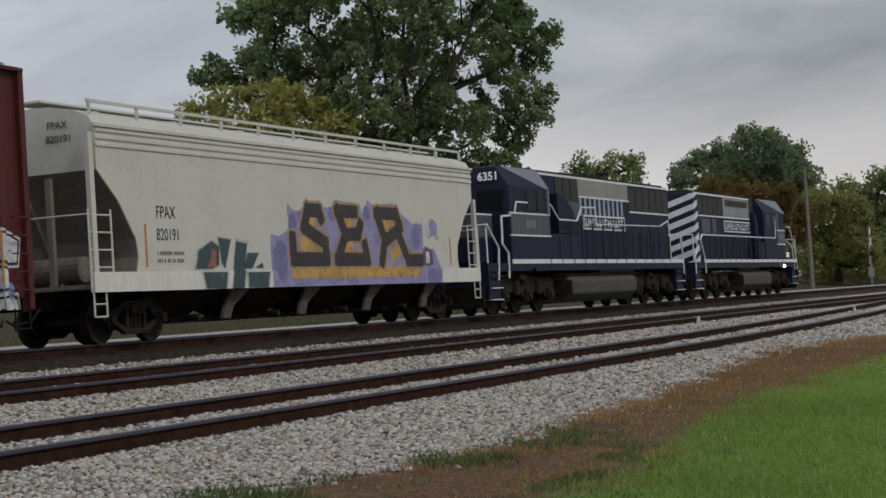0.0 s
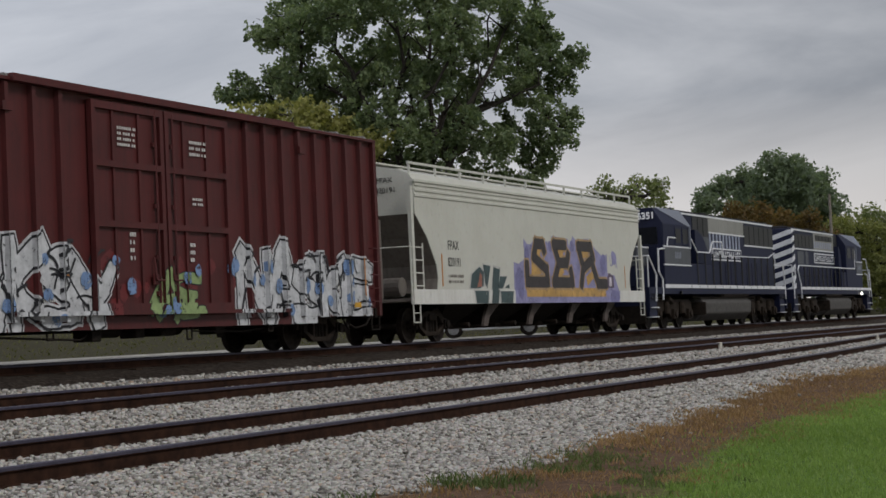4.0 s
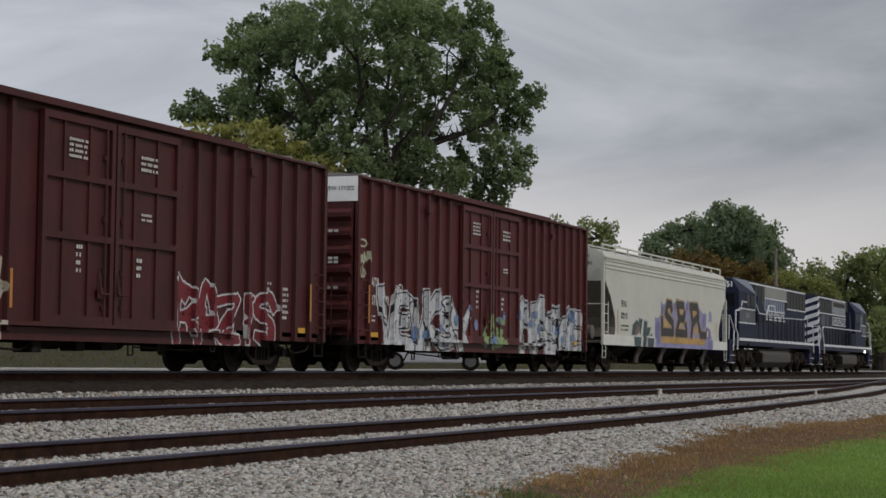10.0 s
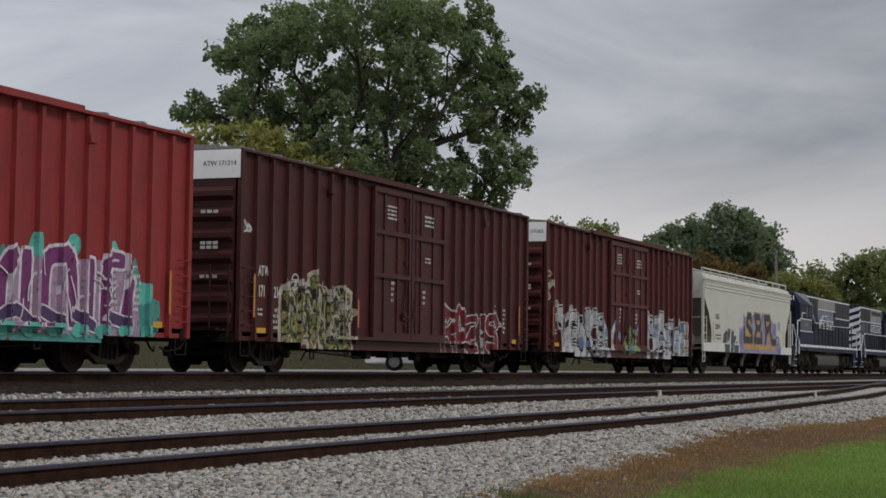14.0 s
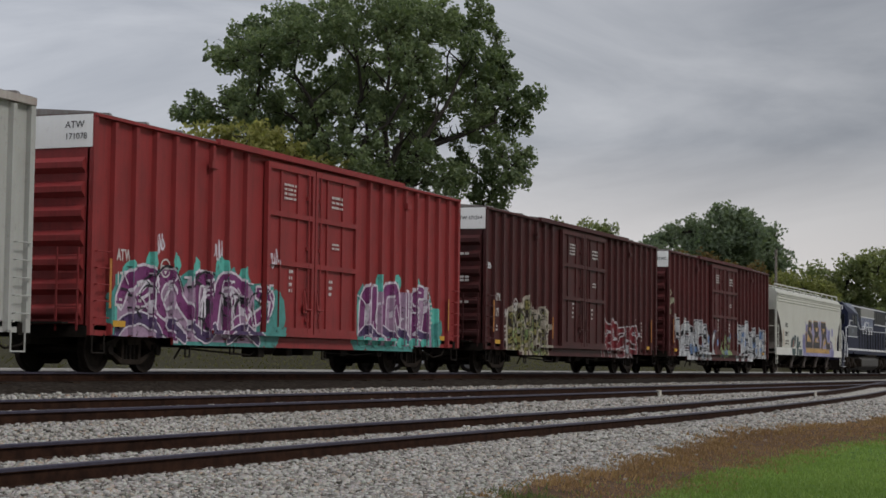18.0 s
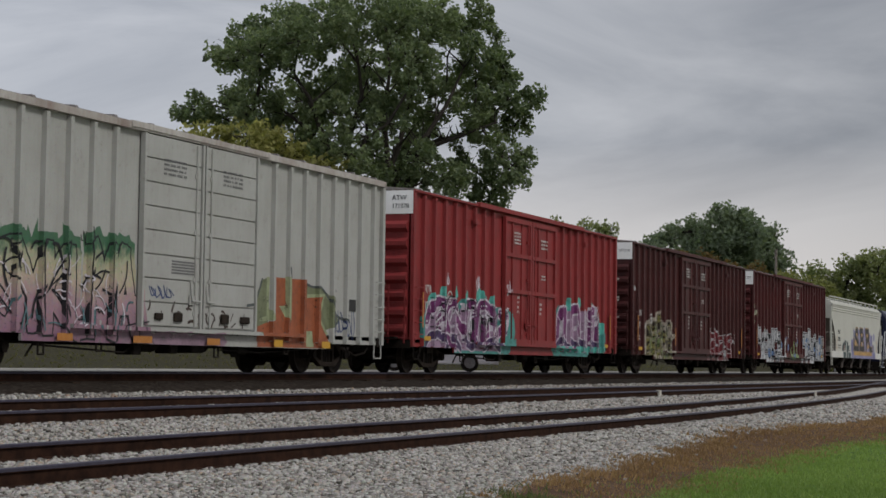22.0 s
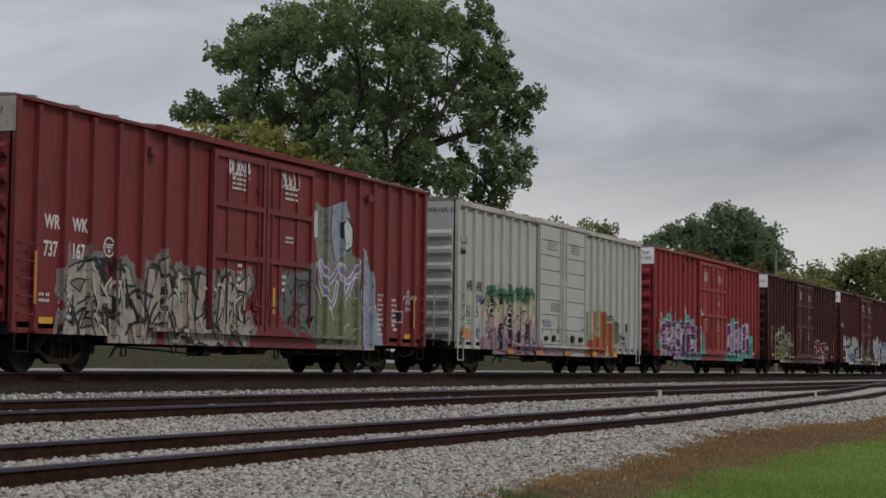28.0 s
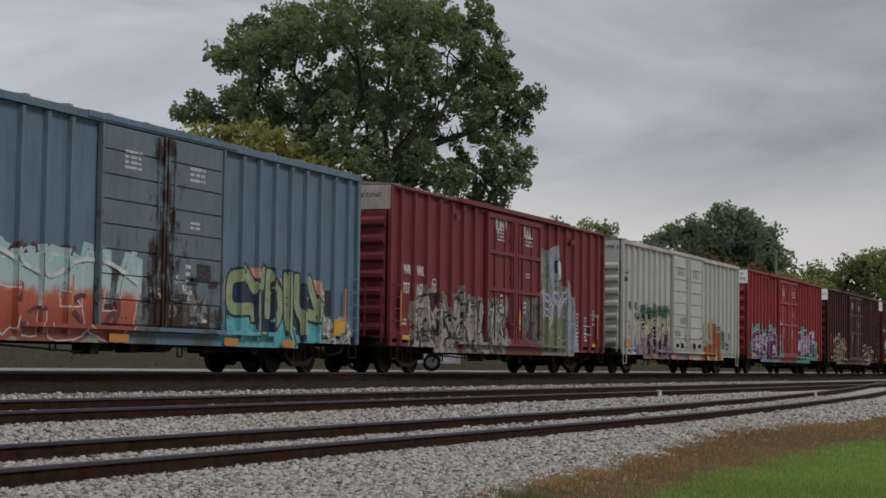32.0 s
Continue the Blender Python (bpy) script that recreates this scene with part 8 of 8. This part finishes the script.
def grow():
    rng = np.random.default_rng(14)
    green, dry, tuft = [], [], []
    for x0, x1, n in ((8, 16, 34000), (16, 28, 36000), (28, 60, 30000)):
        xs, ys = rng.uniform(x0, x1, n), rng.uniform(1.0, 6.4, n)
        k = 1.0 if x0 < 16 else (1.4 if x0 < 28 else 2.2)
        for x, y in zip(xs, ys):
            if not in_sight(x, y):
                continue
            d = y - edge_green(x) - 0.5 * noise.noise(Vector((x * 0.8, y * 0.8, 1))) - 0.3 * noise.noise(Vector((x * 2.6, y * 2.6, 3)))
            if d < 0 or rng.random() < 0.10 * math.exp(-d * 2):
                green.append((x, y, ground_z(x, y) - 0.01, rng.uniform(0.03, 0.075), 0.006 * k, rng.uniform(0, 0.9)))
    for x0, x1, n in ((9, 16, 22000), (16, 30, 26000), (30, 60, 26000)):
        xs, ys = rng.uniform(x0, x1, n), rng.uniform(3.8, 8.6, n)
        k = 1.0 if x0 < 16 else (1.4 if x0 < 30 else 2.0)
        for x, y in zip(xs, ys):
            if not in_sight(x, y):
                continue
            d1 = y - edge_green(x) - 0.4 * noise.noise(Vector((x * 0.8, y * 0.8, 1)))
            d2 = y - edge_gravel(x) - 0.5 * noise.noise(Vector((x * 0.9, y * 0.9, 4))) - 0.25 * noise.noise(Vector((x * 3.1, y * 3.1, 9)))
            if d1 > -0.5 and d2 < 0.12:
                thick = noise.noise(Vector((x * 0.6, y * 1.1, 7)))
                if x < 20 and thick < -0.05 and rng.random() < 0.8:
                    continue
                h = rng.uniform(0.02, 0.075) * (1.3 if d2 > -0.7 else 0.7)
                row = (x, y, ground_z(x, y) - 0.01, h, 0.006 * k, rng.uniform(0.1, 1.0))
                if x < 18 and noise.noise(Vector((x * 1.1, y * 1.4, 17))) > 0.02:
                    tuft.append((x, y, row[2], h * 1.25, 0.008, row[5]))
                else:
                    dry.append(row)
    blades("grass", green, leafy("mown_grass", (0.125, 0.19, 0.046), (0.22, 0.315, 0.092), (0.34, 0.39, 0.17)), "short mown green grass", "grass")
    blades("dry_weeds", dry, leafy("dry_weed", (0.17, 0.10, 0.056), (0.34, 0.215, 0.125), (0.50, 0.36, 0.22)), "brown dried weeds beside the ballast", "weeds")
    blades("green_weeds", tuft, leafy("low_weed", (0.055, 0.085, 0.03), (0.12, 0.15, 0.06), (0.18, 0.19, 0.09)), "low green weeds in bare soil", "weeds")
    # rough grass on the bank behind the tracks
    bank = []
    for k in range(16000):
        x, y = rng.uniform(25, 130), rng.uniform(32.5, 50)
        if 44 < math.degrees(math.atan2(x, y)) < 84:
            bank.append((x, y, ground_z(x, y) - 0.03, rng.uniform(0.04, 0.14), 0.03, rng.uniform(0.2, 1.2)))
    blades("rough_grass", bank, leafy("rough_grass", (0.075, 0.078, 0.028), (0.115, 0.112, 0.046), (0.15, 0.13, 0.065)), "rough unmown grass on a low bank", "grass")


stone_field()
grow()


# ---------------------------------------------------------------- line-side things
def rail_marker(x, y):
    mk = tagged(new("rail_joint_clip"), "pale insulated joint clip clamped on a rail", "rail joint", group="rail joint clips")
    z = plane_z(y)
    part("clip", boxes((-0.09, 0.09, -0.055, 0.055, -0.14, 0.012)), M["pale_tag"], mk, bevel=0.01)
    part("bond_wire", boxes((-0.2, 0.2, -0.07, -0.058, -0.13, -0.11)), M["pale_tag"], mk)
    mk.matrix_basis = pose(x, y - 0.02, z)


M["pale_tag"] = plain("pale_tag_paint", (0.42, 0.40, 0.34), (0.6, 0.57, 0.5), 20, 0.7)
rail_marker(48.3, YB - GAUGE / 2)
rail_marker(61.0, track_a(61.0) + GAUGE / 2)


def utility_pole(x, y, tall):
    p = tagged(new("utility_pole"), "plain weathered wooden utility pole beyond the track", "utility pole")
    bm = bmesh.new()
    rod(bm, (0, 0, -0.3), (0, 0, tall), 0.17, 12, 0.11)
    part("pole", bm, M["pole_wood"], p, "grey weathered wood")
    part("pole_cap", boxes((-0.12, 0.12, -0.12, 0.12, tall, tall + 0.05)), M["pole_wood"], p, bevel=0.02)
    p.matrix_basis = pose(x, y, ground_z(x, y), 0, 0, 20)


M["pole_wood"] = plain("weathered_pole_wood", (0.10, 0.085, 0.07), (0.19, 0.17, 0.145), 6, 0.9)
utility_pole(149.8, 31.8, 10.3)


def crossing_signal(x, y, up):
    s = tagged(new("crossing_signal"), "grade crossing signal mast with raised striped gate arm", "crossing signal", group="crossing signals")
    bm = bmesh.new()
    rod(bm, (0, 0, 0), (0, 0, 4.2), 0.07, 10)
    mast = part("mast", bm, M["rim"], s, "silver signal mast")
    bm = bmesh.new()
    for a in (-1, 1):
        v = [(-0.6, 3.6 - a * 0.35), (-0.6, 3.75 - a * 0.35), (0.6, 3.75 + a * 0.35), (0.6, 3.6 + a * 0.35)]
        prism_x(bm, v, -0.09 - 0.01 * (a + 1), -0.07 - 0.01 * (a + 1))
    part("crossbuck", bm, M["loco_white"], mast, "white crossed boards")
    for k in (-0.45, 0.45):
        bm = bmesh.new()
        rod(bm, (-0.22, k, 2.7), (-0.08, k, 2.7), 0.2, 14)
        part("flasher", bm, M["under"], mast, "black round flasher")
    part("lamp_bar", boxes((-0.1, -0.04, -0.5, 0.5, 2.66, 2.74)), M["under"], mast)
    part("control_box", boxes((-0.2, 0.2, -0.25, 0.25, 0.7, 1.5)), M["rim"], s)
    for k in range(7):
        a = Vector((0.15, -0.3 - 0.18 * k * 0.9, 1.2 + k * 0.62))
        b = Vector((0.15, -0.3 - 0.18 * (k + 1) * 0.9, 1.2 + (k + 1) * 0.62))
        bm = bmesh.new()
        rod(bm, a, b, 0.05, 6)
        part("gate_band", bm, M["loco_white"] if k % 2 else M["red"], s)
    s.matrix_basis = pose(x, y, ground_z(x, y), 0, 0, up)


crossing_signal(151.8, 27.2, 90)


# ---------------------------------------------------------------- movement
def motions():
    times = [0.0, 0.5, 1.0, 1.5, 2.0, 2.5, 3.0, 3.5] + [4 + 0.5 * k for k in range(57)]
    for car, u in TRAIN:
        walk(car, [(t, pose(u + travel(t), YC, RAIL_Z)) for t in times])
    steps = [i * 0.16 for i in range(200)] + [32.0]
    for w, r, x in SPINNING:
        walk(w, [(t, pose(x, 0, r, 0, math.degrees((travel(t) - travel(0)) / r) % 360, 0)) for t in steps])
    a, b = Vector((60.8, 25.66, 1.345)), Vector((60.2, 26.95, 1.345))
    walk(white_car, [(t, pose(*a.lerp(b, f), 0, 0, CAR_TURN)) for t, f in ((0, 0), (8, 0), (19, 0.04), (22.6, 0.02), (23.9, 0.70), (24.5, 0.76), (25.5, 1.0), (30, 1.02), (32, 1.0))])


motions()
